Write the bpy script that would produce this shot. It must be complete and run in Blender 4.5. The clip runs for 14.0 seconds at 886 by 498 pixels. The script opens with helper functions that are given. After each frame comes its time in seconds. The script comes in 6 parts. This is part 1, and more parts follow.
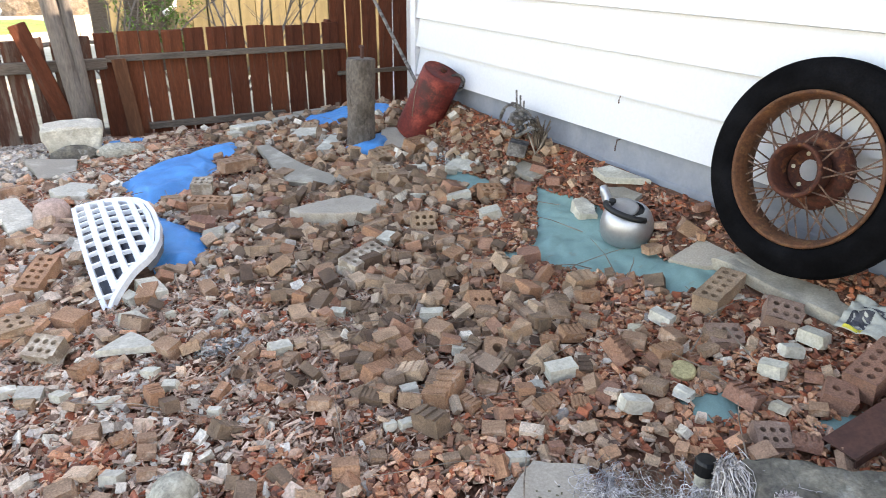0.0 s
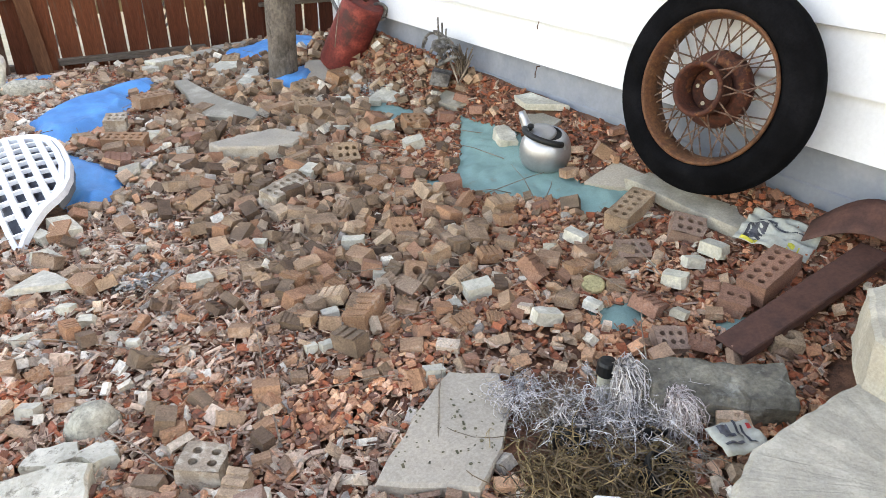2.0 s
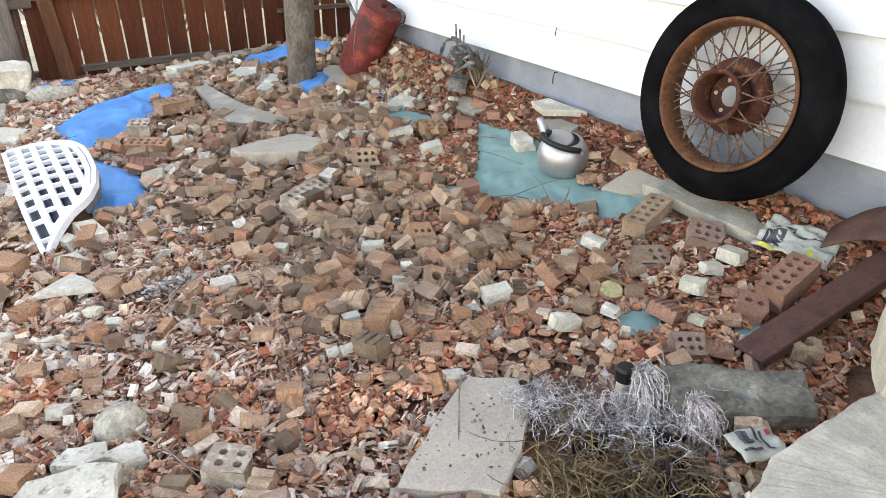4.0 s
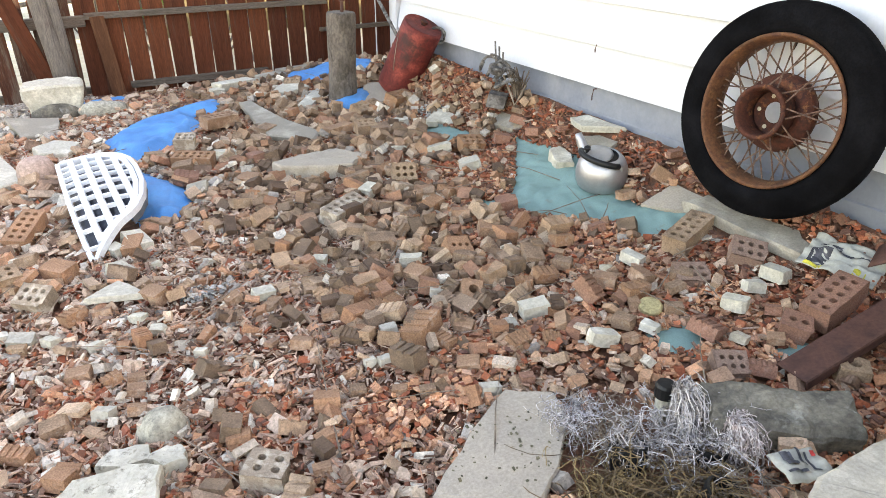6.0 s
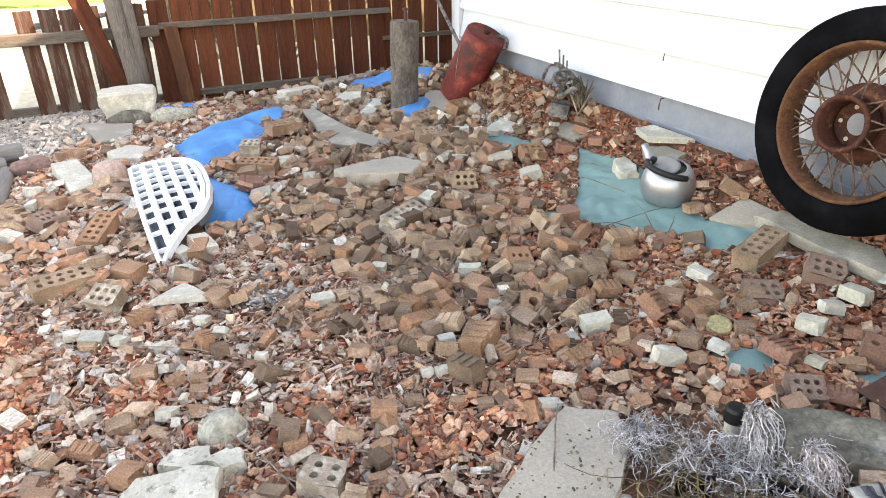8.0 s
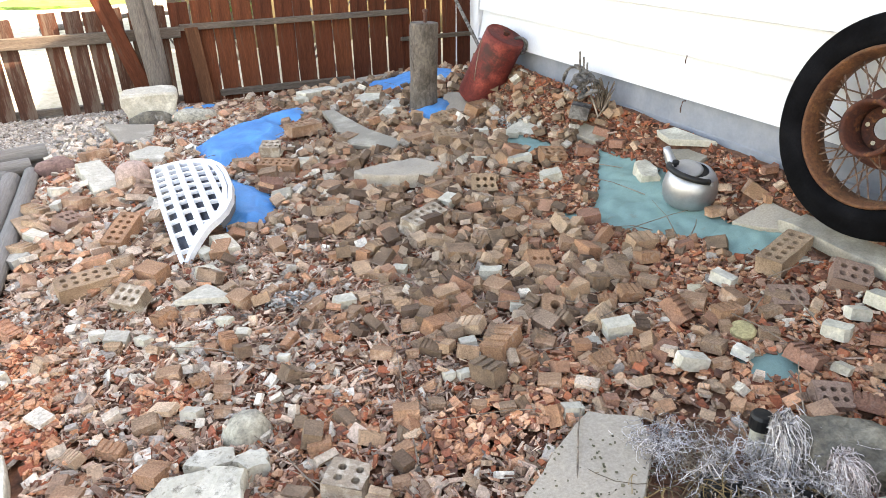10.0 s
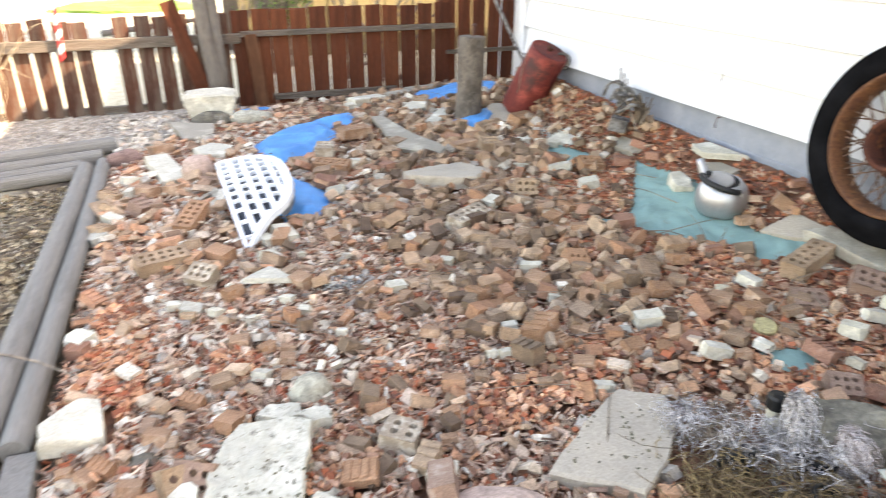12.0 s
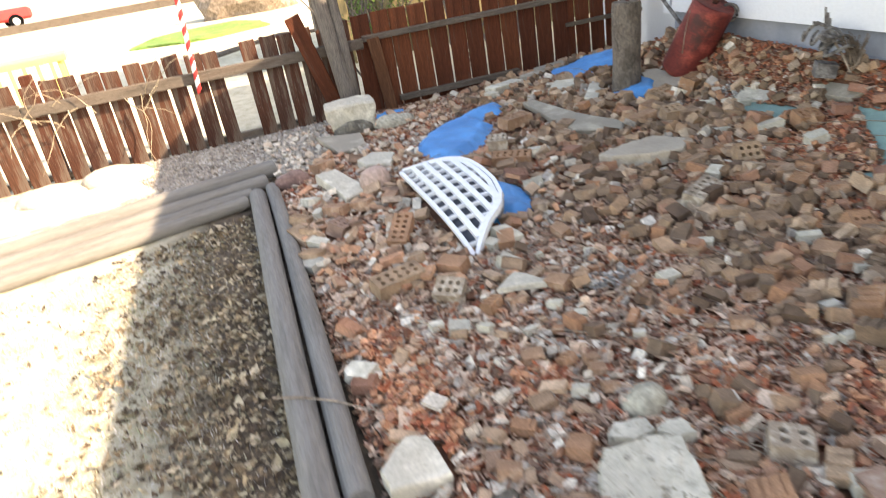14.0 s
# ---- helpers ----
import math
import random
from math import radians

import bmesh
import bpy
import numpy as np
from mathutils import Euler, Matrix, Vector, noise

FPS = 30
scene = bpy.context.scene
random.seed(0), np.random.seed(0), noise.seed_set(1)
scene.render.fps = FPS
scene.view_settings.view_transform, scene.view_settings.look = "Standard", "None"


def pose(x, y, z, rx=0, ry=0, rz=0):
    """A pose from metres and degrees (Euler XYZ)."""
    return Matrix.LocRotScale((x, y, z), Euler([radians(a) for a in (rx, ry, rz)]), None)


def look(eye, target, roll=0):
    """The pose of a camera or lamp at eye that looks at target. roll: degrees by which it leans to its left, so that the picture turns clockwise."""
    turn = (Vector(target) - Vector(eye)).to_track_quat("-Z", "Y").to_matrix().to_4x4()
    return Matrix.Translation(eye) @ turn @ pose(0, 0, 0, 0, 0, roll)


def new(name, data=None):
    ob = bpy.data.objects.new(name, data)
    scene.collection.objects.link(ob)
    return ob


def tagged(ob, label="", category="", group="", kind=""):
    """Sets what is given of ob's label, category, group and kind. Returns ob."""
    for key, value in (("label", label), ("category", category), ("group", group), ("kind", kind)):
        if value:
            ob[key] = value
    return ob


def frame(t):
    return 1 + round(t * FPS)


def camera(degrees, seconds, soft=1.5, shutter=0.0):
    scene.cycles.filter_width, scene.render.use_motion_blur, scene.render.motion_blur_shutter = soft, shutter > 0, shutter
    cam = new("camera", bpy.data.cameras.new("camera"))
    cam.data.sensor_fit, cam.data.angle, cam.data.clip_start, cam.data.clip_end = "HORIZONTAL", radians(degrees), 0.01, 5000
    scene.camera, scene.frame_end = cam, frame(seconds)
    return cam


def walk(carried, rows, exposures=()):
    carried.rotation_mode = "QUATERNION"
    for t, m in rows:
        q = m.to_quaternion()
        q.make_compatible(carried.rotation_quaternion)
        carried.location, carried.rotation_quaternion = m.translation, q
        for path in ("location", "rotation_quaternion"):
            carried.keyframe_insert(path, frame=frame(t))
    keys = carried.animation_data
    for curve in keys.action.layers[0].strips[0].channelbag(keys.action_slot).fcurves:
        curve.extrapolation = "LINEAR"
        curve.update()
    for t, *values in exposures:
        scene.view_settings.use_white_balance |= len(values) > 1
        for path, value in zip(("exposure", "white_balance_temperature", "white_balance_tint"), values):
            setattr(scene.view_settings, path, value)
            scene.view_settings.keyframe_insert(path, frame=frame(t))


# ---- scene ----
cam = camera(65.8, 14.0, soft=0.75, shutter=0.5)
PATH = [
    (0, (0.302, 0.202, 1.454), (1.189, 1.811, 0.665), 0.4),
    (0.5, (0.331, 0.167, 1.45), (1.17, 1.805, 0.667), 0.3),
    (1, (0.359, 0.123, 1.416), (1.246, 1.665, 0.502), -0.6),
    (1.5, (0.368, 0.111, 1.421), (1.332, 1.584, 0.474), -0.6),
    (2, (0.348, 0.108, 1.416), (1.341, 1.566, 0.474), 0.9),
    (2.5, (0.326, 0.105, 1.416), (1.285, 1.586, 0.474), 0.8),
    (4.8, (0.316, 0.091, 1.447), (1.279, 1.581, 0.523), 0.2),
    (5, (0.312, 0.085, 1.435), (1.273, 1.587, 0.53), -0.0),
    (5.5, (0.298, 0.088, 1.43), (1.215, 1.625, 0.537), -0.1),
    (6, (0.3, 0.092, 1.427), (1.188, 1.648, 0.538), -0.1),
    (6.5, (0.314, 0.095, 1.427), (1.198, 1.65, 0.533), -0.4),
    (7, (0.296, 0.104, 1.43), (1.178, 1.667, 0.549), 0.0),
    (7.5, (0.294, 0.122, 1.424), (1.089, 1.735, 0.549), 0.2),
    (8, (0.297, 0.125, 1.422), (1.047, 1.764, 0.555), -1.0),
    (10.3, (0.262, 0.144, 1.435), (0.966, 1.805, 0.572), -1.0),
    (10.5, (0.216, 0.182, 1.409), (0.91, 1.852, 0.556), -0.6),
    (11, (0.171, 0.225, 1.398), (0.96, 1.85, 0.538), -3.3),
    (11.5, (0.157, 0.076, 1.424), (0.989, 1.699, 0.604), -0.8),
    (12, (0.109, -0.067, 1.455), (0.751, 1.636, 0.626), 0.2),
    (12.5, (-0.059, -0.088, 1.446), (0.376, 1.679, 0.617), -1.9),
    (13, (-0.361, -0.034, 1.454), (0.038, 1.738, 0.617), -8.2),
    (13.5, (-0.503, 0.098, 1.419), (-0.027, 1.82, 0.52), -7.2),
    (14, (-0.571, 0.393, 1.478), (-0.114, 2.142, 0.624), -9.6),
]
EXPOSURE = [(t, e + 0.13, k, 18) for t, e, k in ((0.0, 3.0, 8800), (1.0, 3.05, 9500), (2.0, 3.18, 9800), (6.5, 3.26, 9900), (11.5, 3.34, 9800), (12.5, 3.47, 9900), (13.3, 2.96, 9900), (14.0, 2.74, 9800))]
walk(cam, [(t, look(eye, target, roll)) for t, eye, target, roll in PATH], EXPOSURE)

# ---- sun, sky ----
SUN_EL, SUN_AZ = 35.0, -25.0          # the sun stands over the house
world = bpy.data.worlds.new("world")
scene.world = world
world.use_nodes = True
wn = world.node_tree
sky = wn.nodes.new("ShaderNodeTexSky")
sky.sky_type, sky.sun_disc = "NISHITA", False
sky.sun_elevation, sky.sun_rotation = radians(SUN_EL), radians(90 - SUN_AZ)
wn.links.new(sky.outputs[0], wn.nodes["Background"].inputs[0])
wn.nodes["Background"].inputs[1].default_value = 0.11
sun = new("sun", bpy.data.lights.new("sun", "SUN"))
sun.data.energy, sun.data.angle, sun.data.color = 2.2, radians(0.53), (1.0, 0.96, 0.90)
sd = Vector((math.cos(radians(SUN_EL)) * math.cos(radians(SUN_AZ)), math.cos(radians(SUN_EL)) * math.sin(radians(SUN_AZ)), math.sin(radians(SUN_EL))))
sun.matrix_world = look(sd * 40, (0, 0, 0))

# ---- materials ----
def mat(name, cols, scale=8.0, rough=0.85, bump=0.3, grain=60.0, metal=0.0, rand="", coords="pos", patch=None, stretch=(1, 1, 1), var=0.35, spec=0.4, relief=0.004):
    """cols: palette, by noise or, with rand, piece by piece. patch: (colour, scale, threshold, amount) of stains."""
    m = bpy.data.materials.new(name)
    m.use_nodes = True
    nt = m.node_tree
    nd, ln = nt.nodes, nt.links.new
    b = nd["Principled BSDF"]
    b.inputs["Specular IOR Level"].default_value = spec
    b.inputs["Roughness"].default_value, b.inputs["Metallic"].default_value = rough, metal
    src = nd.new("ShaderNodeNewGeometry").outputs["Position"] if coords == "pos" else nd.new("ShaderNodeTexCoord").outputs["Object"]
    mp = nd.new("ShaderNodeMapping")
    mp.inputs["Scale"].default_value = stretch
    ln(src, mp.inputs["Vector"])

    def nz(s, detail=5.0, r=0.6):
        n = nd.new("ShaderNodeTexNoise")
        n.inputs["Scale"].default_value, n.inputs["Detail"].default_value, n.inputs["Roughness"].default_value = s, detail, r
        ln(mp.outputs[0], n.inputs["Vector"])
        return n.outputs["Fac"]

    def mix(kind, fac, a, c):
        x = nd.new("ShaderNodeMix")
        x.data_type, x.blend_type = "RGBA", kind
        for sock, v in ((x.inputs[0], fac), (x.inputs[6], a), (x.inputs[7], c)):
            if isinstance(v, bpy.types.NodeSocket):
                ln(v, sock)
            else:
                sock.default_value = v
        return x.outputs[2]

    def ramp(fac, stops, kind="LINEAR"):
        r = nd.new("ShaderNodeValToRGB")
        r.color_ramp.interpolation = kind
        e = r.color_ramp.elements
        while len(e) < len(stops):
            e.new(0.5)
        for el, (p, c) in zip(e, stops):
            el.position, el.color = p, (*c[:3], 1)
        ln(fac, r.inputs[0])
        return r.outputs[0]

    n = len(cols)
    big = nz(scale)
    if rand:
        if rand == "island":
            fac = nd.new("ShaderNodeNewGeometry").outputs["Random Per Island"]
        else:
            fac = nd.new("ShaderNodeObjectInfo").outputs["Random"]
        col = ramp(fac, [(i / n, c) for i, c in enumerate(cols)], "CONSTANT")
    else:
        col = ramp(big, [(0.3 + 0.4 * i / max(1, n - 1), c) for i, c in enumerate(cols)])
    tone = ramp(big, [(0.34, (1 - var,) * 3), (0.66, (1 + var * 0.6,) * 3)])
    col = mix("MULTIPLY", 1.0, col, tone)
    fine = nz(grain, 4.0, 0.7)
    col = mix("MULTIPLY", 1.0, col, ramp(fine, [(0.34, (1 - var,) * 3), (0.66, (1 + var * 0.6,) * 3)]))
    if patch:
        pc, ps, th, amt = patch
        pn = nz(ps, 6.0, 0.7)
        col = mix("MIX", ramp(pn, [(th, (0, 0, 0)), (th + 0.12, (amt,) * 3)]), col, (*pc, 1))
    ln(col, b.inputs["Base Color"])
    if bump:
        bp = nd.new("ShaderNodeBump")
        bp.inputs["Strength"].default_value, bp.inputs["Distance"].default_value = bump, relief
        ln(fine, bp.inputs["Height"])
        ln(bp.outputs[0], b.inputs["Normal"])
    return m


BRICK = [(0.634, 0.349, 0.209), (0.551, 0.369, 0.252), (0.645, 0.325, 0.194), (0.302, 0.184, 0.126), (0.728, 0.504, 0.359), (0.562, 0.281, 0.175), (0.499, 0.335, 0.228), (0.686, 0.359, 0.218), (0.593, 0.407, 0.281), (0.416, 0.247, 0.165), (0.624, 0.417, 0.281), (0.686, 0.533, 0.417)]
# heap browns, darkened as well for the weaker light towards the house
HEAP = [(0.42, 0.256, 0.163), (0.302, 0.189, 0.119), (0.504, 0.315, 0.198), (0.151, 0.091, 0.06), (0.37, 0.244, 0.167), (0.462, 0.231, 0.132), (0.244, 0.16, 0.106), (0.554, 0.378, 0.255), (0.395, 0.202, 0.128), (0.193, 0.122, 0.081), (0.445, 0.294, 0.194), (0.521, 0.386, 0.282)]
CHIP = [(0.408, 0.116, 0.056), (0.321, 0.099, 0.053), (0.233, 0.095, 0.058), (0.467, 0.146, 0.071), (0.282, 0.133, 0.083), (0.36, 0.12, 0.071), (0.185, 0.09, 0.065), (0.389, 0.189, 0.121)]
DUST = ((0.13, 0.085, 0.06), 26.0, 0.58, 0.32)
M_BRICK_P = mat("brick_piece", HEAP, 12, 0.92, 0.9, 170, rand="object", patch=DUST, var=0.32, relief=0.008)
M_BRICK_S = mat("brick_bits", BRICK, 12, 0.92, 0.9, 170, rand="island", patch=DUST, var=0.32, relief=0.008)
M_HEAP_S = mat("heap_bits", HEAP, 12, 0.92, 0.9, 170, rand="island", patch=DUST, var=0.32, relief=0.008)
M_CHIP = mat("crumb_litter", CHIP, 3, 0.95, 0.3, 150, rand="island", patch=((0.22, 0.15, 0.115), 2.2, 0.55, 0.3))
M_CHIPR = mat("orange_crumbs", [(0.64, 0.32, 0.18), (0.55, 0.25, 0.135), (0.69, 0.40, 0.245), (0.48, 0.23, 0.13), (0.60, 0.35, 0.235)], 5, 0.95, 0.3, 150, rand="island")
M_WOOD = mat("wood_chips", [(0.466, 0.31, 0.225), (0.615, 0.43, 0.323), (0.18, 0.11, 0.08), (0.668, 0.49, 0.372), (0.551, 0.31, 0.206), (0.371, 0.245, 0.186), (0.53, 0.37, 0.284), (0.265, 0.165, 0.122)], 8, 0.95, 0.3, 120, rand="island")
M_PALE_S = mat("mortar_rubble", [(0.611, 0.538, 0.443), (0.541, 0.437, 0.340), (0.706, 0.627, 0.525), (0.400, 0.347, 0.299), (0.588, 0.426, 0.319)], 10, 0.92, 0.5, 90, rand="island")
M_PALE_P = mat("mortar_piece", [(0.550, 0.506, 0.403), (0.454, 0.402, 0.310), (0.622, 0.575, 0.465), (0.407, 0.380, 0.320)], 10, 0.92, 0.6, 90, rand="object", patch=((0.33, 0.24, 0.17), 12, 0.6, 0.5), var=0.22)
M_TAN = mat("tan_brick", [(0.491, 0.263, 0.149), (0.383, 0.2, 0.113)], 6, 0.92, 0.9, 160, coords="obj", var=0.36, relief=0.008, patch=((0.5, 0.46, 0.4), 16, 0.56, 0.5))
M_TANL = mat("light_tan_brick", [(0.488, 0.291, 0.18), (0.409, 0.232, 0.143), (0.546, 0.346, 0.231)], 9, 0.92, 0.9, 160, coords="obj", var=0.32, relief=0.008, patch=((0.54, 0.47, 0.38), 16, 0.56, 0.5))
M_ROSEB = mat("dusty_red_brick", [(0.40, 0.255, 0.19), (0.33, 0.20, 0.15)], 6, 0.92, 0.9, 160, coords="obj", var=0.3, relief=0.008, patch=((0.52, 0.44, 0.37), 14, 0.54, 0.6))
M_OLIVE = mat("olive_brick", [(0.325, 0.202, 0.128), (0.394, 0.249, 0.162), (0.256, 0.156, 0.099)], 9, 0.92, 0.9, 160, coords="obj", var=0.36, relief=0.008, patch=((0.50, 0.44, 0.36), 14, 0.58, 0.5))
M_REDB = mat("red_brick", [(0.43, 0.215, 0.145), (0.33, 0.16, 0.108)], 6, 0.92, 0.9, 160, coords="obj", var=0.36, relief=0.008, patch=((0.40, 0.30, 0.25), 14, 0.58, 0.5))
M_ORB = mat("orange_brick", [(0.521, 0.279, 0.162), (0.437, 0.23, 0.135)], 6, 0.92, 0.9, 160, coords="obj", var=0.36, relief=0.008, patch=((0.46, 0.36, 0.28), 14, 0.58, 0.4))
M_GREYB = mat("grey_brick", [(0.420, 0.271, 0.172), (0.504, 0.337, 0.219)], 6, 0.92, 0.9, 160, coords="obj", var=0.36, relief=0.008, patch=((0.56, 0.50, 0.43), 12, 0.58, 0.4))
M_DUSTB = mat("dusty_brick", [(0.46, 0.36, 0.27), (0.38, 0.28, 0.205)], 6, 0.92, 0.9, 160, coords="obj", var=0.3, relief=0.008, patch=((0.68, 0.60, 0.49), 14, 0.48, 0.8))
M_CONC = mat("concrete", [(0.385, 0.34, 0.273), (0.3, 0.264, 0.212), (0.429, 0.38, 0.307)], 5, 0.9, 0.6, 120, patch=((0.24, 0.21, 0.16), 22, 0.60, 0.7), var=0.18)
M_STEP = mat("step_concrete", [(0.50, 0.45, 0.365), (0.41, 0.365, 0.295), (0.55, 0.50, 0.41)], 5, 0.9, 0.6, 120, patch=((0.30, 0.27, 0.21), 22, 0.62, 0.6), var=0.16)
M_CONCD = mat("slab_concrete", [(0.464, 0.397, 0.319), (0.377, 0.321, 0.256)], 4, 0.9, 0.5, 120, patch=((0.22, 0.18, 0.13), 9, 0.6, 0.5), var=0.2)
M_PALE = mat("pale_stone", [(0.62, 0.575, 0.479), (0.512, 0.47, 0.381), (0.691, 0.653, 0.559)], 8, 0.9, 0.8, 70, patch=((0.33, 0.29, 0.22), 14, 0.57, 0.5), var=0.2)
M_PITTED = mat("pitted_concrete", [(0.54, 0.505, 0.42), (0.46, 0.43, 0.35), (0.60, 0.565, 0.475)], 6, 0.92, 0.9, 60, patch=((0.12, 0.105, 0.08), 28, 0.55, 0.85), var=0.15)
M_ROCK = mat("grey_rock", [(0.344, 0.318, 0.254), (0.453, 0.418, 0.333), (0.254, 0.236, 0.184)], 12, 0.9, 0.8, 60, patch=((0.10, 0.095, 0.08), 34, 0.55, 0.6))
M_PINK = mat("pink_rock", [(0.416, 0.283, 0.232), (0.507, 0.362, 0.300), (0.338, 0.232, 0.195)], 7, 0.9, 0.5, 60, patch=((0.50, 0.42, 0.36), 14, 0.58, 0.5))
M_REDST = mat("dark_red_stone", [(0.20, 0.115, 0.095), (0.27, 0.165, 0.14), (0.14, 0.085, 0.072)], 9, 0.9, 0.6, 60)
M_DARKST = mat("dark_stone", [(0.105, 0.094, 0.074), (0.158, 0.14, 0.11), (0.226, 0.2, 0.152)], 9, 0.85, 0.9, 60, relief=0.008, patch=((0.36, 0.35, 0.31), 12, 0.56, 0.6))
M_SIDING = mat("white_siding", [(0.64, 0.655, 0.68), (0.61, 0.625, 0.65)], 1.2, 0.5, 0.05, 60, var=0.05)
M_FOUND = mat("foundation_paint", [(0.245, 0.265, 0.305), (0.205, 0.225, 0.26), (0.275, 0.292, 0.325)], 3, 0.85, 0.4, 50, var=0.05, patch=((0.34, 0.30, 0.26), 5, 0.62, 0.25))
M_ROOF = mat("roof_shingle", [(0.12, 0.11, 0.11), (0.18, 0.17, 0.16)], 10, 0.9, 0.4, 80)
M_FENCE = mat("red_stained_board", [(0.125, 0.036, 0.018), (0.095, 0.028, 0.015), (0.155, 0.048, 0.023), (0.11, 0.033, 0.017)], 3, 0.9, 0.5, 26, rand="object", coords="obj", stretch=(6, 6, 0.6), var=0.3, patch=((0.11, 0.075, 0.055), 4.0, 0.56, 0.55), spec=0.2)
M_FADED = mat("faded_stained_board", [(0.09, 0.034, 0.021), (0.074, 0.03, 0.02), (0.105, 0.044, 0.027), (0.081, 0.036, 0.025)], 3, 0.9, 0.5, 26, rand="object", coords="obj", stretch=(6, 6, 0.6), var=0.3, patch=((0.15, 0.12, 0.095), 4.0, 0.47, 0.7), spec=0.2)
M_BROWNB = mat("brown_board", [(0.133, 0.058, 0.031), (0.108, 0.046, 0.024), (0.158, 0.073, 0.039)], 3, 0.9, 0.5, 26, coords="obj", stretch=(6, 6, 0.6), var=0.25, spec=0.2)
M_RAIL = mat("weathered_rail", [(0.11, 0.088, 0.068), (0.15, 0.12, 0.095), (0.075, 0.052, 0.04)], 4, 0.9, 0.5, 40, coords="obj", stretch=(0.6, 6, 6))
M_GREYW = mat("grey_weathered_wood", [(0.135, 0.115, 0.10), (0.18, 0.155, 0.135), (0.085, 0.07, 0.06)], 5, 0.9, 0.6, 30, coords="obj", stretch=(6, 6, 0.5))
M_POLE = mat("grey_pole_wood", [(0.167, 0.157, 0.141), (0.207, 0.195, 0.176), (0.128, 0.118, 0.104)], 3, 0.85, 0.5, 30, coords="obj", stretch=(5, 5, 0.4), var=0.2)
M_BARK = mat("stump_bark", [(0.115, 0.092, 0.074), (0.175, 0.145, 0.12), (0.08, 0.062, 0.05)], 7, 0.95, 0.9, 60, coords="obj", stretch=(1, 1, 0.6), patch=((0.035, 0.028, 0.022), 13, 0.55, 0.8))
M_RUBBER = mat("black_rubber", [(0.0045, 0.0045, 0.005), (0.007, 0.007, 0.008)], 10, 0.9, 0.2, 120, coords="obj", var=0.3, patch=((0.012, 0.012, 0.012), 9, 0.62, 0.4), spec=0.03)
M_RIM = mat("orange_rust", [(0.094, 0.034, 0.016), (0.151, 0.059, 0.025), (0.061, 0.021, 0.012)], 14, 0.75, 0.8, 90, metal=0.1, coords="obj", patch=((0.30, 0.15, 0.06), 20, 0.57, 0.6))
M_SPOKE = mat("rusty_wire", [(0.07, 0.031, 0.02), (0.147, 0.081, 0.057), (0.252, 0.161, 0.12)], 30, 0.7, 0.3, 120, metal=0.1, coords="obj")
M_RUST = mat("rusty_iron", [(0.064, 0.018, 0.01), (0.105, 0.027, 0.013), (0.045, 0.014, 0.01), (0.134, 0.042, 0.018)], 16, 0.8, 0.8, 90, metal=0.1, coords="obj", patch=((0.36, 0.15, 0.055), 26, 0.58, 0.6))
M_RUSTD = mat("dark_rust_steel", [(0.085, 0.038, 0.03), (0.115, 0.05, 0.037), (0.06, 0.028, 0.023)], 8, 0.75, 0.3, 90, metal=0.2, coords="obj", var=0.2)
M_GRIME = mat("grimy_iron", [(0.07, 0.062, 0.058), (0.13, 0.115, 0.105), (0.24, 0.225, 0.21), (0.05, 0.043, 0.04)], 20, 0.8, 0.5, 90, metal=0.2, coords="obj")
M_DRUM = mat("faded_red_paint", [(0.24, 0.034, 0.027), (0.17, 0.026, 0.02), (0.31, 0.06, 0.045)], 7, 0.7, 0.4, 60, coords="obj", patch=((0.05, 0.022, 0.018), 5, 0.5, 0.85))
M_ALU = mat("dull_aluminium", [(0.50, 0.50, 0.51), (0.43, 0.43, 0.44)], 7, 0.42, 0.1, 60, metal=0.85, coords="obj", var=0.08)
M_BLACK = mat("black_plastic", [(0.007, 0.007, 0.008), (0.01, 0.01, 0.01)], 10, 0.5, 0.1, 60, coords="obj")
M_CHROME = mat("white_grille", [(0.78, 0.80, 0.82), (0.68, 0.70, 0.73)], 12, 0.35, 0.1, 60, metal=0.15, coords="obj", var=0.1)
M_CELL_SHADE = mat("cell_shade", [(0.03, 0.037, 0.05), (0.06, 0.075, 0.10)], 10, 0.28, 0.1, 60, coords="obj")
M_EDGE_SHADE = mat("edge_shade", [(0.13, 0.145, 0.165), (0.10, 0.11, 0.125)], 12, 0.5, 0.1, 60, coords="obj", var=0.15)
M_BLUE = mat("blue_tarp", [(0.028, 0.235, 0.55), (0.038, 0.28, 0.60)], 6, 0.5, 0.2, 200, var=0.15, patch=((0.20, 0.20, 0.22), 16, 0.66, 0.6))
M_GREEN = mat("green_cloth", [(0.17, 0.30, 0.275), (0.20, 0.34, 0.315), (0.14, 0.255, 0.235)], 5, 0.85, 0.3, 200, var=0.12, patch=((0.25, 0.17, 0.12), 18, 0.62, 0.6))
M_PAPER = mat("crumpled_paper", [(0.456, 0.444, 0.378), (0.348, 0.342, 0.295)], 14, 0.8, 0.2, 60, var=0.15)
M_INK = mat("dark_print", [(0.05, 0.05, 0.06), (0.08, 0.08, 0.09)], 20, 0.8, 0.0)
M_YELLOWP = mat("yellow_print", [(0.62, 0.55, 0.08), (0.55, 0.48, 0.06)], 20, 0.8, 0.0)
M_FROST = mat("bleached_stems", [(0.60, 0.57, 0.57), (0.44, 0.41, 0.42), (0.72, 0.68, 0.66), (0.16, 0.145, 0.145), (0.30, 0.27, 0.26), (0.52, 0.46, 0.42)], 12, 0.9, 0.2, 60, rand="island")
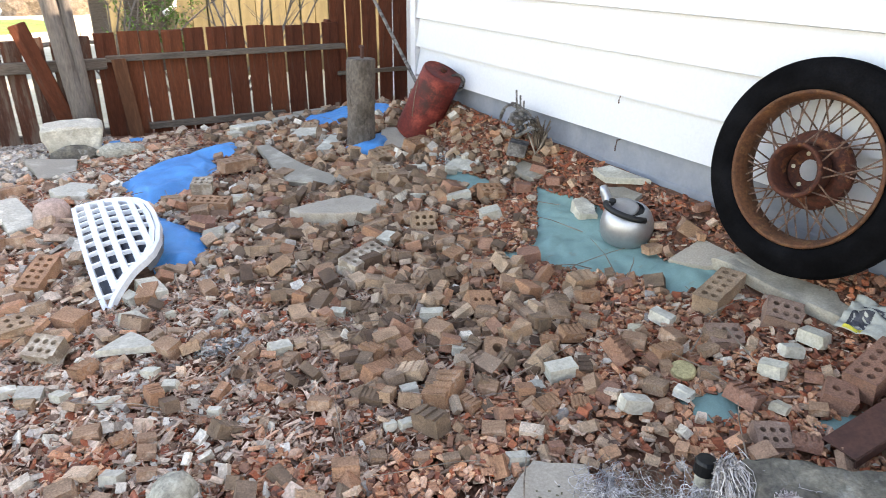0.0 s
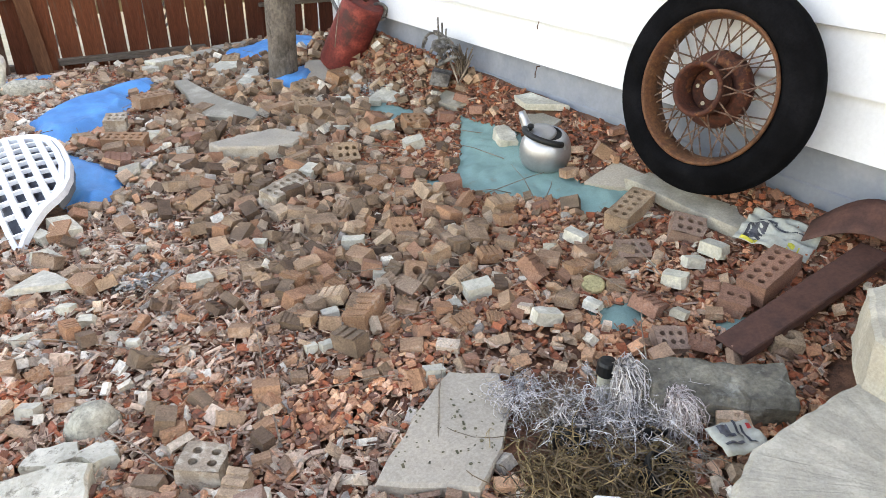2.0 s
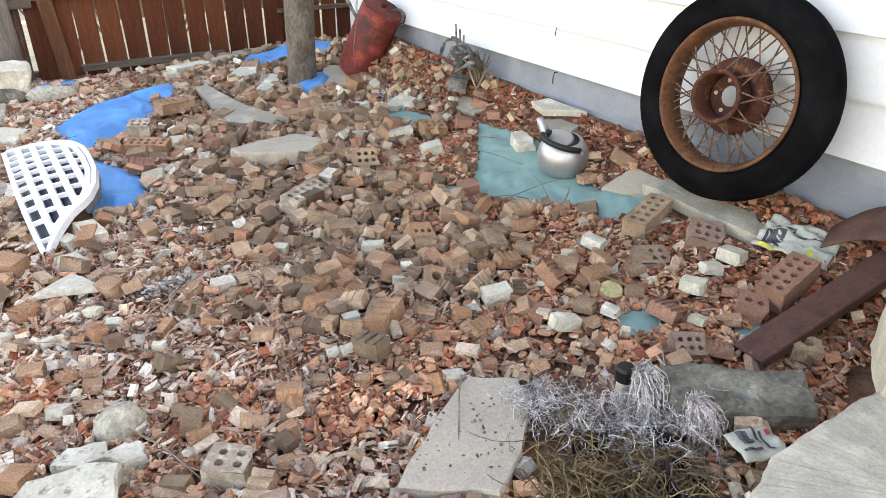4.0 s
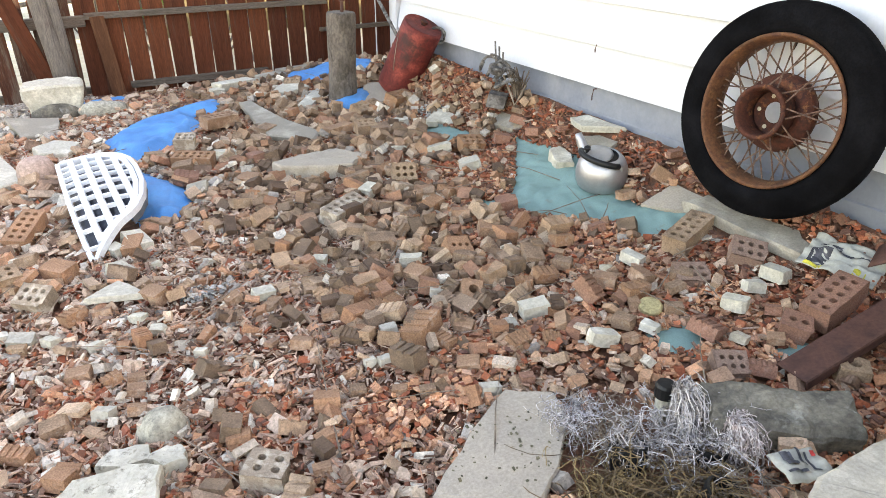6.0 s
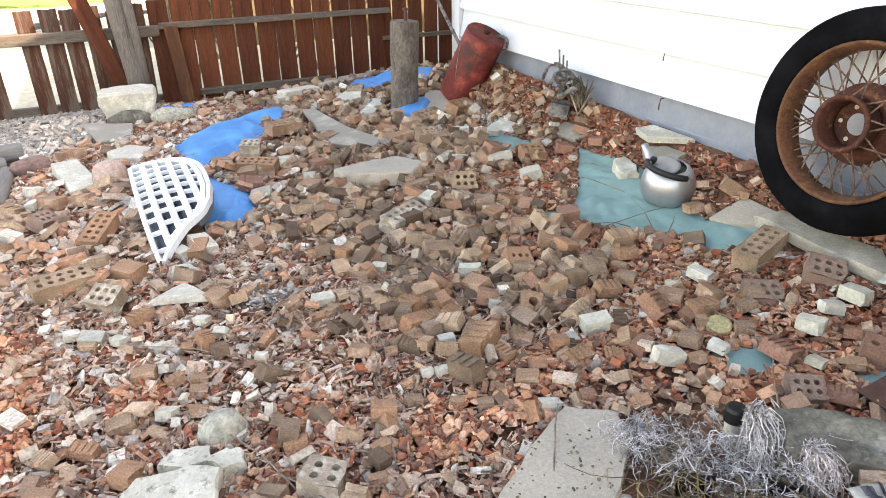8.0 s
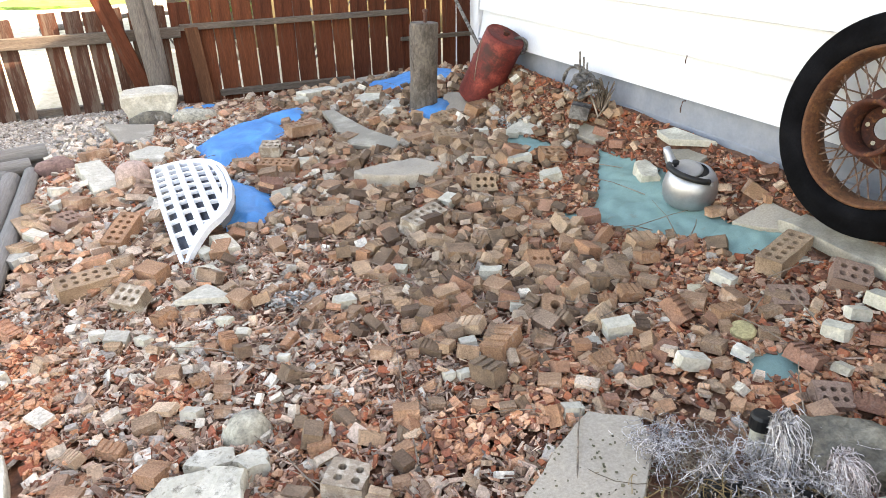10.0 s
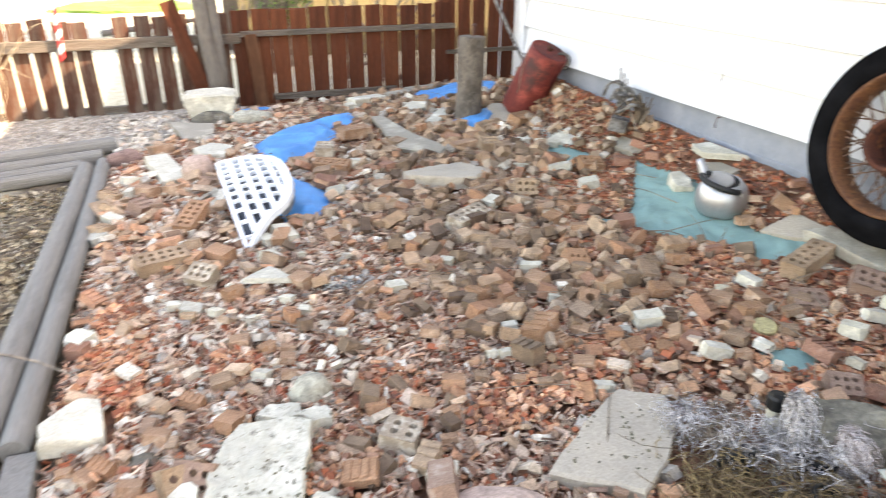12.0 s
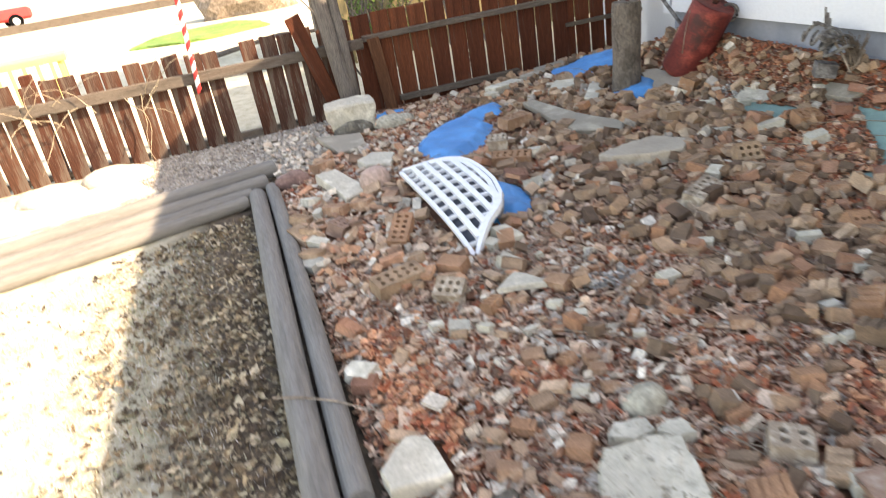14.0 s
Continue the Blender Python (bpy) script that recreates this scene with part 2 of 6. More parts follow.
M_ROSE = mat("rosy_stems", [(0.62, 0.55, 0.53), (0.70, 0.63, 0.60), (0.48, 0.40, 0.38), (0.30, 0.24, 0.22)], 12, 0.9, 0.2, 60, rand="island")
M_STRAW = mat("dry_stems", [(0.218, 0.144, 0.067), (0.154, 0.098, 0.051), (0.307, 0.213, 0.102), (0.09, 0.06, 0.037)], 12, 0.9, 0.2, 60, rand="island")
M_SPECK = mat("olive_specks", [(0.11, 0.10, 0.062), (0.16, 0.135, 0.085), (0.08, 0.07, 0.045)], 10, 0.95, 0.0, 90, rand="island")
M_SHARD = mat("shard_spill", [(0.50, 0.47, 0.43), (0.33, 0.31, 0.28), (0.62, 0.59, 0.54), (0.16, 0.15, 0.14)], 10, 0.6, 0.2, 90, rand="island")
M_TWIG = mat("twig_bark", [(0.20, 0.15, 0.11), (0.28, 0.22, 0.17)], 12, 0.9, 0.2, 60)
M_STALK = mat("brown_stalk", [(0.13, 0.092, 0.066), (0.20, 0.15, 0.11)], 12, 0.9, 0.2, 60)
M_VINE = mat("pale_twig", [(0.34, 0.27, 0.18), (0.42, 0.34, 0.24)], 12, 0.9, 0.2, 60)
M_LEAF = mat("leaf_litter", [(0.20, 0.14, 0.085), (0.36, 0.28, 0.175), (0.10, 0.068, 0.043), (0.50, 0.41, 0.29), (0.27, 0.195, 0.12), (0.15, 0.108, 0.062), (0.075, 0.05, 0.033), (0.42, 0.35, 0.23)], 6, 0.9, 0.2, 60, rand="island")
M_DRYG = mat("dry_grass", [(0.627, 0.601, 0.543), (0.532, 0.533, 0.425), (0.703, 0.679, 0.661), (0.418, 0.466, 0.295)], 6, 0.9, 0.0, 60, rand="island")
M_GRAVEL = mat("pea_gravel", [(0.42, 0.38, 0.33), (0.34, 0.30, 0.26), (0.50, 0.46, 0.41), (0.27, 0.24, 0.21), (0.40, 0.33, 0.26)], 10, 0.9, 0.2, 90, rand="island")
M_YBOARD = mat("yellow_board", [(0.21, 0.165, 0.082), (0.18, 0.142, 0.07), (0.24, 0.19, 0.10)], 3, 0.8, 0.2, 30, coords="obj", stretch=(5, 5, 0.5), rand="object", var=0.15)
M_BRIGHTY = mat("yellow_paint", [(0.68, 0.56, 0.20), (0.60, 0.48, 0.16)], 5, 0.6, 0.1, 40, var=0.1)
M_WHITEP = mat("white_paint", [(0.78, 0.78, 0.76), (0.70, 0.70, 0.68)], 5, 0.6, 0.1, 40, var=0.08)
M_REDP = mat("red_paint", [(0.55, 0.04, 0.04), (0.48, 0.03, 0.03)], 5, 0.6, 0.1, 40, var=0.1)
M_BUSH = mat("bush_leaves", [(0.10, 0.20, 0.03), (0.14, 0.26, 0.05), (0.08, 0.15, 0.03)], 5, 0.7, 0.0, 40, rand="island")
M_YELST = mat("yellow_stone", [(0.50, 0.42, 0.22), (0.42, 0.34, 0.17)], 14, 0.9, 0.4, 80, coords="obj")


def ground_material():
    m = bpy.data.materials.new("yard_ground")
    m.use_nodes = True
    nt = m.node_tree
    nd, ln = nt.nodes, nt.links.new
    geo = nd.new("ShaderNodeNewGeometry").outputs["Position"]
    sep = nd.new("ShaderNodeSeparateXYZ")
    ln(geo, sep.inputs[0])

    def nz(s):
        n = nd.new("ShaderNodeTexNoise")
        n.inputs["Scale"].default_value, n.inputs["Detail"].default_value, n.inputs["Roughness"].default_value = s, 7, 0.7
        ln(geo, n.inputs["Vector"])
        return n.outputs["Fac"]

    def ramp(fac, stops):
        r = nd.new("ShaderNodeValToRGB")
        e = r.color_ramp.elements
        while len(e) < len(stops):
            e.new(0.5)
        for el, (p, c) in zip(e, stops):
            el.position, el.color = p, (*c, 1)
        ln(fac, r.inputs[0])
        return r.outputs[0]

    def mask(sock, lo, hi, wob):
        a = nd.new("ShaderNodeMath")
        a.operation = "MULTIPLY_ADD"
        ln(nz(2.5), a.inputs[0])
        a.inputs[1].default_value = wob
        ln(sock, a.inputs[2])
        r = nd.new("ShaderNodeMapRange")
        r.inputs[1].default_value, r.inputs[2].default_value = lo, hi
        ln(a.outputs[0], r.inputs[0])
        return r.outputs[0]

    def mix(fac, a, c):
        x = nd.new("ShaderNodeMix")
        x.data_type = "RGBA"
        ln(fac, x.inputs[0]), ln(a, x.inputs[6]), ln(c, x.inputs[7])
        return x.outputs[2]

    bed = ramp(nz(22), [(0.3, (0.06, 0.034, 0.024)), (0.5, (0.19, 0.085, 0.05)), (0.7, (0.33, 0.145, 0.082))])
    soil = ramp(nz(16), [(0.3, (0.035, 0.024, 0.016)), (0.5, (0.085, 0.06, 0.04)), (0.7, (0.18, 0.135, 0.085))])
    # lawn tones are raised to carry part of the sunlight beyond the house's shadow
    lawn = ramp(nz(9), [(0.3, (0.36, 0.33, 0.22)), (0.5, (0.52, 0.48, 0.36)), (0.7, (0.64, 0.60, 0.48))])
    near = mix(mask(sep.outputs[0], -1.15, -0.75, 0.3), lawn, soil)
    near = mix(mask(sep.outputs[0], -0.35, -0.25, 0.1), near, bed)
    col = mix(mask(sep.outputs[1], 6.85, 7.3, 0.1), near, lawn)
    b = nd["Principled BSDF"]
    b.inputs["Roughness"].default_value = 0.95
    ln(col, b.inputs["Base Color"])
    bp = nd.new("ShaderNodeBump")
    bp.inputs["Strength"].default_value, bp.inputs["Distance"].default_value = 0.7, 0.02
    ln(nz(45), bp.inputs["Height"])
    ln(bp.outputs[0], b.inputs["Normal"])
    return m


M_GROUND = ground_material()


# ---- mesh helpers ----
rng = random.Random(7)
nrg = np.random.default_rng(7)


def finish(name, bm, material, smooth=False):
    me = bpy.data.meshes.new(name)
    bmesh.ops.recalc_face_normals(bm, faces=bm.faces)
    bm.to_mesh(me)
    bm.free()
    if smooth:
        me.shade_smooth()
    me.materials.append(material)
    return me


def part(name, bm, material, parent, label="", m=None, smooth=False):
    """One mesh object under a thing; m: its pose in the thing's space."""
    ob = new(name, bm if isinstance(bm, bpy.types.Mesh) else finish(name, bm, material, smooth))
    ob.parent = parent
    if m is not None:
        ob.matrix_local = m
    return tagged(ob, label)


def solid(name, bm, material, label, category, m=None, group="", kind="", smooth=False):
    """A thing of one mesh."""
    ob = new(name, bm if isinstance(bm, bpy.types.Mesh) else finish(name, bm, material, smooth))
    if m is not None:
        ob.matrix_world = m
    return tagged(ob, label, category, group, kind)


def thing(name, label, category, m=None, group="", kind=""):
    ob = new(name)
    ob.empty_display_size = 0.05
    if m is not None:
        ob.matrix_world = m
    return tagged(ob, label, category, group, kind)


def box(sx, sy, sz, bevel=0.0, at=(0, 0, 0), jit=0.0, bm=None):
    bm = bm or bmesh.new()
    r = bmesh.ops.create_cube(bm, size=1.0, matrix=Matrix.Translation(at) @ Matrix.Diagonal((sx, sy, sz, 1)))
    if jit:
        for v in r["verts"]:
            v.co += Vector([rng.uniform(-jit, jit) for _ in range(3)])
    if bevel:
        ed = {e for v in r["verts"] for e in v.link_edges}
        bmesh.ops.bevel(bm, geom=list(ed), offset=bevel, segments=1, affect="EDGES")
    return bm


def lathe(profile, segs=32, bm=None, close=False):
    """Turns (radius, height) pairs round z."""
    bm = bm or bmesh.new()
    rings = []
    for r, z in profile:
        rings.append([bm.verts.new((r * math.cos(2 * math.pi * i / segs), r * math.sin(2 * math.pi * i / segs), z)) for i in range(segs)])
    pairs = list(zip(rings, rings[1:])) + ([(rings[-1], rings[0])] if close else [])
    for a, b in pairs:
        for i in range(segs):
            j = (i + 1) % segs
            bm.faces.new((a[i], a[j], b[j], b[i]))
    if not close:
        for ring in (rings[0], rings[-1]):
            bm.faces.new(ring)
    return bm


def tube(points, radius, segs=6, bm=None, taper=1.0):
    """A tube along points, with closed ends."""
    bm = bm or bmesh.new()
    pts = [Vector(p) for p in points]
    rings = []
    for i, p in enumerate(pts):
        d = (pts[min(i + 1, len(pts) - 1)] - pts[max(i - 1, 0)]).normalized()
        a = d.cross(Vector((0, 0, 1)) if abs(d.z) < 0.9 else Vector((1, 0, 0))).normalized()
        b = d.cross(a)
        r = radius * (1 + (taper - 1) * i / max(1, len(pts) - 1))
        rings.append([bm.verts.new(p + r * (math.cos(2 * math.pi * k / segs) * a + math.sin(2 * math.pi * k / segs) * b)) for k in range(segs)])
    for a, b in zip(rings, rings[1:]):
        for k in range(segs):
            bm.faces.new((a[k], a[(k + 1) % segs], b[(k + 1) % segs], b[k]))
    bm.faces.new(rings[0]), bm.faces.new(rings[-1])
    return bm


def slab(poly, thick, rough=0.006, sub=3):
    """A broken slab: an outline drawn out to a worn, uneven plate with its top at z = 0."""
    bm = bmesh.new()
    pts = []
    for i, a in enumerate(poly):
        b = poly[(i + 1) % len(poly)]
        for k in range(sub):
            f = k / sub
            pts.append((a[0] + (b[0] - a[0]) * f + rng.uniform(-rough, rough), a[1] + (b[1] - a[1]) * f + rng.uniform(-rough, rough)))
    cx, cy = sum(p[0] for p in pts) / len(pts), sum(p[1] for p in pts) / len(pts)
    n = len(pts)
    top = [bm.verts.new((cx + (x - cx) * 0.965, cy + (y - cy) * 0.965, rng.uniform(-rough, rough) * 0.12)) for x, y in pts]
    rim = [bm.verts.new((x, y, -min(0.008, thick * 0.25) + rng.uniform(-rough, 0) * 0.5)) for x, y in pts]
    bot = [bm.verts.new((cx + (x - cx) * rng.uniform(0.95, 1.0), cy + (y - cy) * rng.uniform(0.95, 1.0), -thick)) for x, y in pts]
    mid = bm.verts.new((cx, cy, rng.uniform(-rough, rough) * 0.1))
    for i in range(n):
        j = (i + 1) % n
        bm.faces.new((mid, top[i], top[j]))
        bm.faces.new((top[i], rim[i], rim[j], top[j]))
        bm.faces.new((rim[i], bot[i], bot[j], rim[j]))
    bm.faces.new(bot)
    if thick > 0.072:
        bmesh.ops.triangulate(bm, faces=bm.faces[:])
        bmesh.ops.subdivide_edges(bm, edges=bm.edges[:], cuts=5, use_grid_fill=True)
        for v in bm.verts:
            p = v.co * 22 + Vector((cx, cy, 3))
            v.co += Vector((noise.noise(p), noise.noise(p + Vector((9, 0, 0))), 0.7 * noise.noise(p + Vector((0, 9, 0))))) * 0.006 + Vector((0, 0, 0.0025 * noise.noise(v.co * 70)))
    return bm


def rock(sx, sy, sz, seed, flat=0.35, lump=0.25, sub=3):
    bm = bmesh.new()
    bmesh.ops.create_icosphere(bm, subdivisions=sub, radius=1.0)
    o = Vector((seed * 3.7, seed * 1.3, seed * 7.1))
    for v in bm.verts:
        k = 1 + lump * noise.noise(v.co * 1.1 + o) + lump * 0.35 * noise.noise(v.co * 3.1 + o)
        c = v.co * k
        c.z = max(c.z, -flat)
        v.co = (c.x * sx, c.y * sy, c.z * sz)
    return bm


def chunk(sx, sy, sz, seed, cuts=2, ridges=0, bite=0.8):
    """A broken brick end: a block with chipped corners, sometimes with combed grooves on a face."""
    r = random.Random(seed)
    bm = bmesh.new()
    if ridges:
        prof = [(-0.5, -0.5), (0.5, -0.5)]
        for i in range(ridges):
            a = 0.5 - i / ridges
            prof += [(a, 0.5), (a - 0.62 / ridges, 0.5), (a - 0.66 / ridges, 0.41), (a - 0.96 / ridges, 0.41)]
        prof.append((-0.5, 0.5))
        lo = [bm.verts.new((x * sx, -0.5 * sy, z * sz)) for x, z in prof]
        hi = [bm.verts.new((x * sx, 0.5 * sy, z * sz)) for x, z in prof]
        for i in range(len(prof)):
            j = (i + 1) % len(prof)
            bm.faces.new((lo[i], lo[j], hi[j], hi[i]))
        bm.faces.new(lo), bm.faces.new(hi)
    else:
        bmesh.ops.create_cube(bm, size=1.0, matrix=Matrix.Diagonal((sx, sy, sz, 1)))
    for _ in range(cuts):
        n = Vector([r.uniform(-1, 1) for _ in range(3)]).normalized()
        d = bite * (abs(n.x) * sx + abs(n.y) * sy + abs(n.z) * sz) * 0.5 * r.uniform(0.95, 1.3)
        res = bmesh.ops.bisect_plane(bm, geom=bm.verts[:] + bm.edges[:] + bm.faces[:], plane_co=n * d, plane_no=n, clear_outer=True)
        cut = [e for e in res["geom_cut"] if isinstance(e, bmesh.types.BMEdge)]
        if cut:
            bmesh.ops.contextual_create(bm, geom=cut)
    s = min(sx, sy, sz)
    for v in bm.verts:
        v.co += Vector([r.uniform(-1, 1) for _ in range(3)]) * s * 0.035
    return bm


def cored(L, W, H, nx, ny, broken=0.0, seed=0):
    """A cored brick with holes right through it, lying with its holes up; its base at z = 0."""
    r = random.Random(seed)
    bm = bmesh.new()
    mx, my = 0.012, 0.012
    cw, cd = (L - 2 * mx) / nx, (W - 2 * my) / ny
    rad = min(cw, cd) * 0.33
    xs = [-L / 2] + [-L / 2 + mx + i * cw for i in range(nx + 1)] + [L / 2]
    ys = [-W / 2] + [-W / 2 + my + i * cd for i in range(ny + 1)] + [W / 2]
    for z in (0, H):
        for i in range(len(xs) - 1):
            for j in range(len(ys) - 1):
                x0, x1, y0, y1 = xs[i], xs[i + 1], ys[j], ys[j + 1]
                if 0 < i <= nx and 0 < j <= ny:
                    cx, cy = (x0 + x1) / 2, (y0 + y1) / 2
                    sq = [(x1, cy), (x1, y1), (cx, y1), (x0, y1), (x0, cy), (x0, y0), (cx, y0), (x1, y0)]
                    outer = [bm.verts.new((x, y, z)) for x, y in sq]
                    inner = [bm.verts.new((cx + rad * math.cos(k * math.pi / 4), cy + rad * math.sin(k * math.pi / 4), z)) for k in range(8)]
                    for k in range(8):
                        bm.faces.new((outer[k], outer[(k + 1) % 8], inner[(k + 1) % 8], inner[k]))
                    if z == 0:
                        up = [bm.verts.new((v.co.x, v.co.y, H)) for v in inner]
                        for k in range(8):
                            bm.faces.new((inner[k], inner[(k + 1) % 8], up[(k + 1) % 8], up[k]))
                else:
                    bm.faces.new([bm.verts.new((x, y, z)) for x, y in ((x0, y0), (x1, y0), (x1, y1), (x0, y1))])
    for (ax, ay), (bx, by) in (((-1, -1), (1, -1)), ((1, -1), (1, 1)), ((1, 1), (-1, 1)), ((-1, 1), (-1, -1))):
        bm.faces.new([bm.verts.new(c) for c in ((ax * L / 2, ay * W / 2, 0), (bx * L / 2, by * W / 2, 0), (bx * L / 2, by * W / 2, H), (ax * L / 2, ay * W / 2, H))])
    bmesh.ops.remove_doubles(bm, verts=bm.verts, dist=0.0004)
    for v in bm.verts:
        if abs(v.co.x) > L / 2 - 0.001 or abs(v.co.y) > W / 2 - 0.001:
            v.co += Vector((r.uniform(-1, 1), r.uniform(-1, 1), r.uniform(-1, 1))) * 0.0018
        if broken and v.co.x > L / 2 - 0.001:
            v.co.x -= broken * r.uniform(0.1, 1.0)
    return bm


BED_X, BED_Z = (-0.38, 0.0, 1.0, 1.5, 2.0, 2.3, 2.5, 2.76), (0.0, 0.02, 0.065, 0.10, 0.145, 0.185, 0.235)


def level(x, y):
    """Height of the ground: a flat yard, and the rubble bed that banks up against the house."""
    x, y = np.asarray(x, float), np.asarray(y, float)
    top = 0.37 + 0.03 * np.clip(y - 1, -1.5, 4)
    b = np.interp(x, BED_X[:-1], BED_Z)
    top = 0.26 + (top - 0.26) * np.clip((5.45 - y) / 0.5, 0, 1)
    b = np.where(x > 2.5, 0.235 + (top - 0.235) * np.clip((x - 2.5) / 0.26, 0, 1), b)
    b = np.where(x < -0.38, -0.04 + 0.04 * np.clip((x + 0.46) / 0.08, 0, 1), b)
    f = np.clip((6.75 - y) / 1.1, 0, 1) * np.clip((y + 2.5) / 1.5, 0, 1)
    return -0.03 + (b + 0.03) * f


def lev(x, y):
    return float(level(x, y))


def scatter(name, pos, size, rot, material, parent, label, protos):
    """Many loose bits in one mesh. protos: (verts, faces) of unit bits; pos, size (n x 3), rot (n x 3 x 3)."""
    which = nrg.integers(0, len(protos), len(pos))
    V, F, sizes, base = [], [], [], 0
    for k, (pv, pf) in enumerate(protos):
        sel = which == k
        n = int(sel.sum())
        if not n:
            continue
        v = np.einsum("nij,nvj->nvi", rot[sel], pv[None] * size[sel][:, None, :]) + pos[sel][:, None, :]
        V.append(v.reshape(-1, 3))
        for f in pf:
            F.append(((np.arange(n) * len(pv))[:, None] + np.array(f)[None] + base).ravel())
            sizes.append(np.full(n, len(f)))
        base += n * len(pv)
    V, F, sizes = np.concatenate(V), np.concatenate(F), np.concatenate(sizes)
    me = bpy.data.meshes.new(name)
    me.vertices.add(len(V)), me.loops.add(len(F)), me.polygons.add(len(sizes))
    me.vertices.foreach_set("co", V.ravel())
    me.loops.foreach_set("vertex_index", F.astype(np.int32))
    me.polygons.foreach_set("loop_start", np.concatenate(([0], np.cumsum(sizes)[:-1])).astype(np.int32))
    me.update(calc_edges=True)
    me.validate()
    me.shade_flat()
    me.materials.append(material)
    ob = new(name, me)
    if parent is not None:
        ob.parent = parent
    return tagged(ob, label, "", "", "stuff")


def turns(n, tilt):
    """n random turns, about z at will and out of the level by up to tilt degrees."""
    a, t, w = nrg.uniform(0, 2 * np.pi, n), np.radians(nrg.normal(0, tilt, n)), np.radians(nrg.normal(0, tilt, n))
    ca, sa, ct, st, cw, sw = np.cos(a), np.sin(a), np.cos(t), np.sin(t), np.cos(w), np.sin(w)
    o, l = np.zeros(n), np.ones(n)
    rz = np.stack([np.stack([ca, -sa, o], -1), np.stack([sa, ca, o], -1), np.stack([o, o, l], -1)], 1)
    rx = np.stack([np.stack([l, o, o], -1), np.stack([o, ct, -st], -1), np.stack([o, st, ct], -1)], 1)
    ry = np.stack([np.stack([cw, o, sw], -1), np.stack([o, l, o], -1), np.stack([-sw, o, cw], -1)], 1)
    return rz @ rx @ ry


def proto(bm):
    bm.verts.ensure_lookup_table()
    bmesh.ops.recalc_face_normals(bm, faces=bm.faces)
    r = np.array([v.co[:] for v in bm.verts]), [tuple(v.index for v in f.verts) for f in bm.faces]
    bm.free()
    return r


def inside(x, y, poly):
    x, y = np.asarray(x), np.asarray(y)
    r = np.zeros(x.shape, bool)
    for i, (ax, ay) in enumerate(poly):
        bx, by = poly[i - 1]
        if ay != by:
            r ^= ((ay > y) != (by > y)) & (x < (bx - ax) * (y - ay) / (by - ay) + ax)
    return r


KEEP_OUT = []       # outlines of what lies on the bed, where no rubble is strewn


def grow(poly, d):
    cx, cy = sum(p[0] for p in poly) / len(poly), sum(p[1] for p in poly) / len(poly)
    return [(x + (x - cx) / math.hypot(x - cx, y - cy) * d, y + (y - cy) / math.hypot(x - cx, y - cy) * d) for x, y in poly]


# ---- ground ----
def ground():
    gx = np.concatenate([[-300, -120, -50, -25, -14, -9, -6.5], np.arange(-5, 3.2, 0.07), [3.6, 5, 8, 14, 30, 80, 300]])
    gy = np.concatenate([[-300, -100, -40, -15, -8, -4, -2], np.arange(-1, 8, 0.07), [8.5, 10, 13, 20, 35, 70, 140, 300]])
    X, Y = np.meshgrid(gx, gy, indexing="ij")
    Z = level(X, Y)
    for i in range(X.shape[0]):
        for j in range(X.shape[1]):
            x, y = X[i, j], Y[i, j]
            if -5 < x < 3.2 and -1 < y < 8:
                Z[i, j] += 0.018 * noise.noise((x * 3, y * 3, 0)) + 0.008 * noise.noise((x * 11, y * 11, 5))
    n = X.shape[1]
    verts = np.stack([X, Y, Z], -1).reshape(-1, 3)
    faces = [(i * n + j, (i + 1) * n + j, (i + 1) * n + j + 1, i * n + j + 1) for i in range(X.shape[0] - 1) for j in range(n - 1)]
    me = bpy.data.meshes.new("ground")
    me.from_pydata(verts.tolist(), [], faces)
    me.shade_smooth()
    me.materials.append(M_GROUND)
    tagged(new("ground", me), "bare yard soil with dry grass and a reddish rubble bed", "ground", kind="structure")


ground()


# ---- the house ----
WALL_X, WALL_END, EAVE = 2.75, 5.18, 2.43


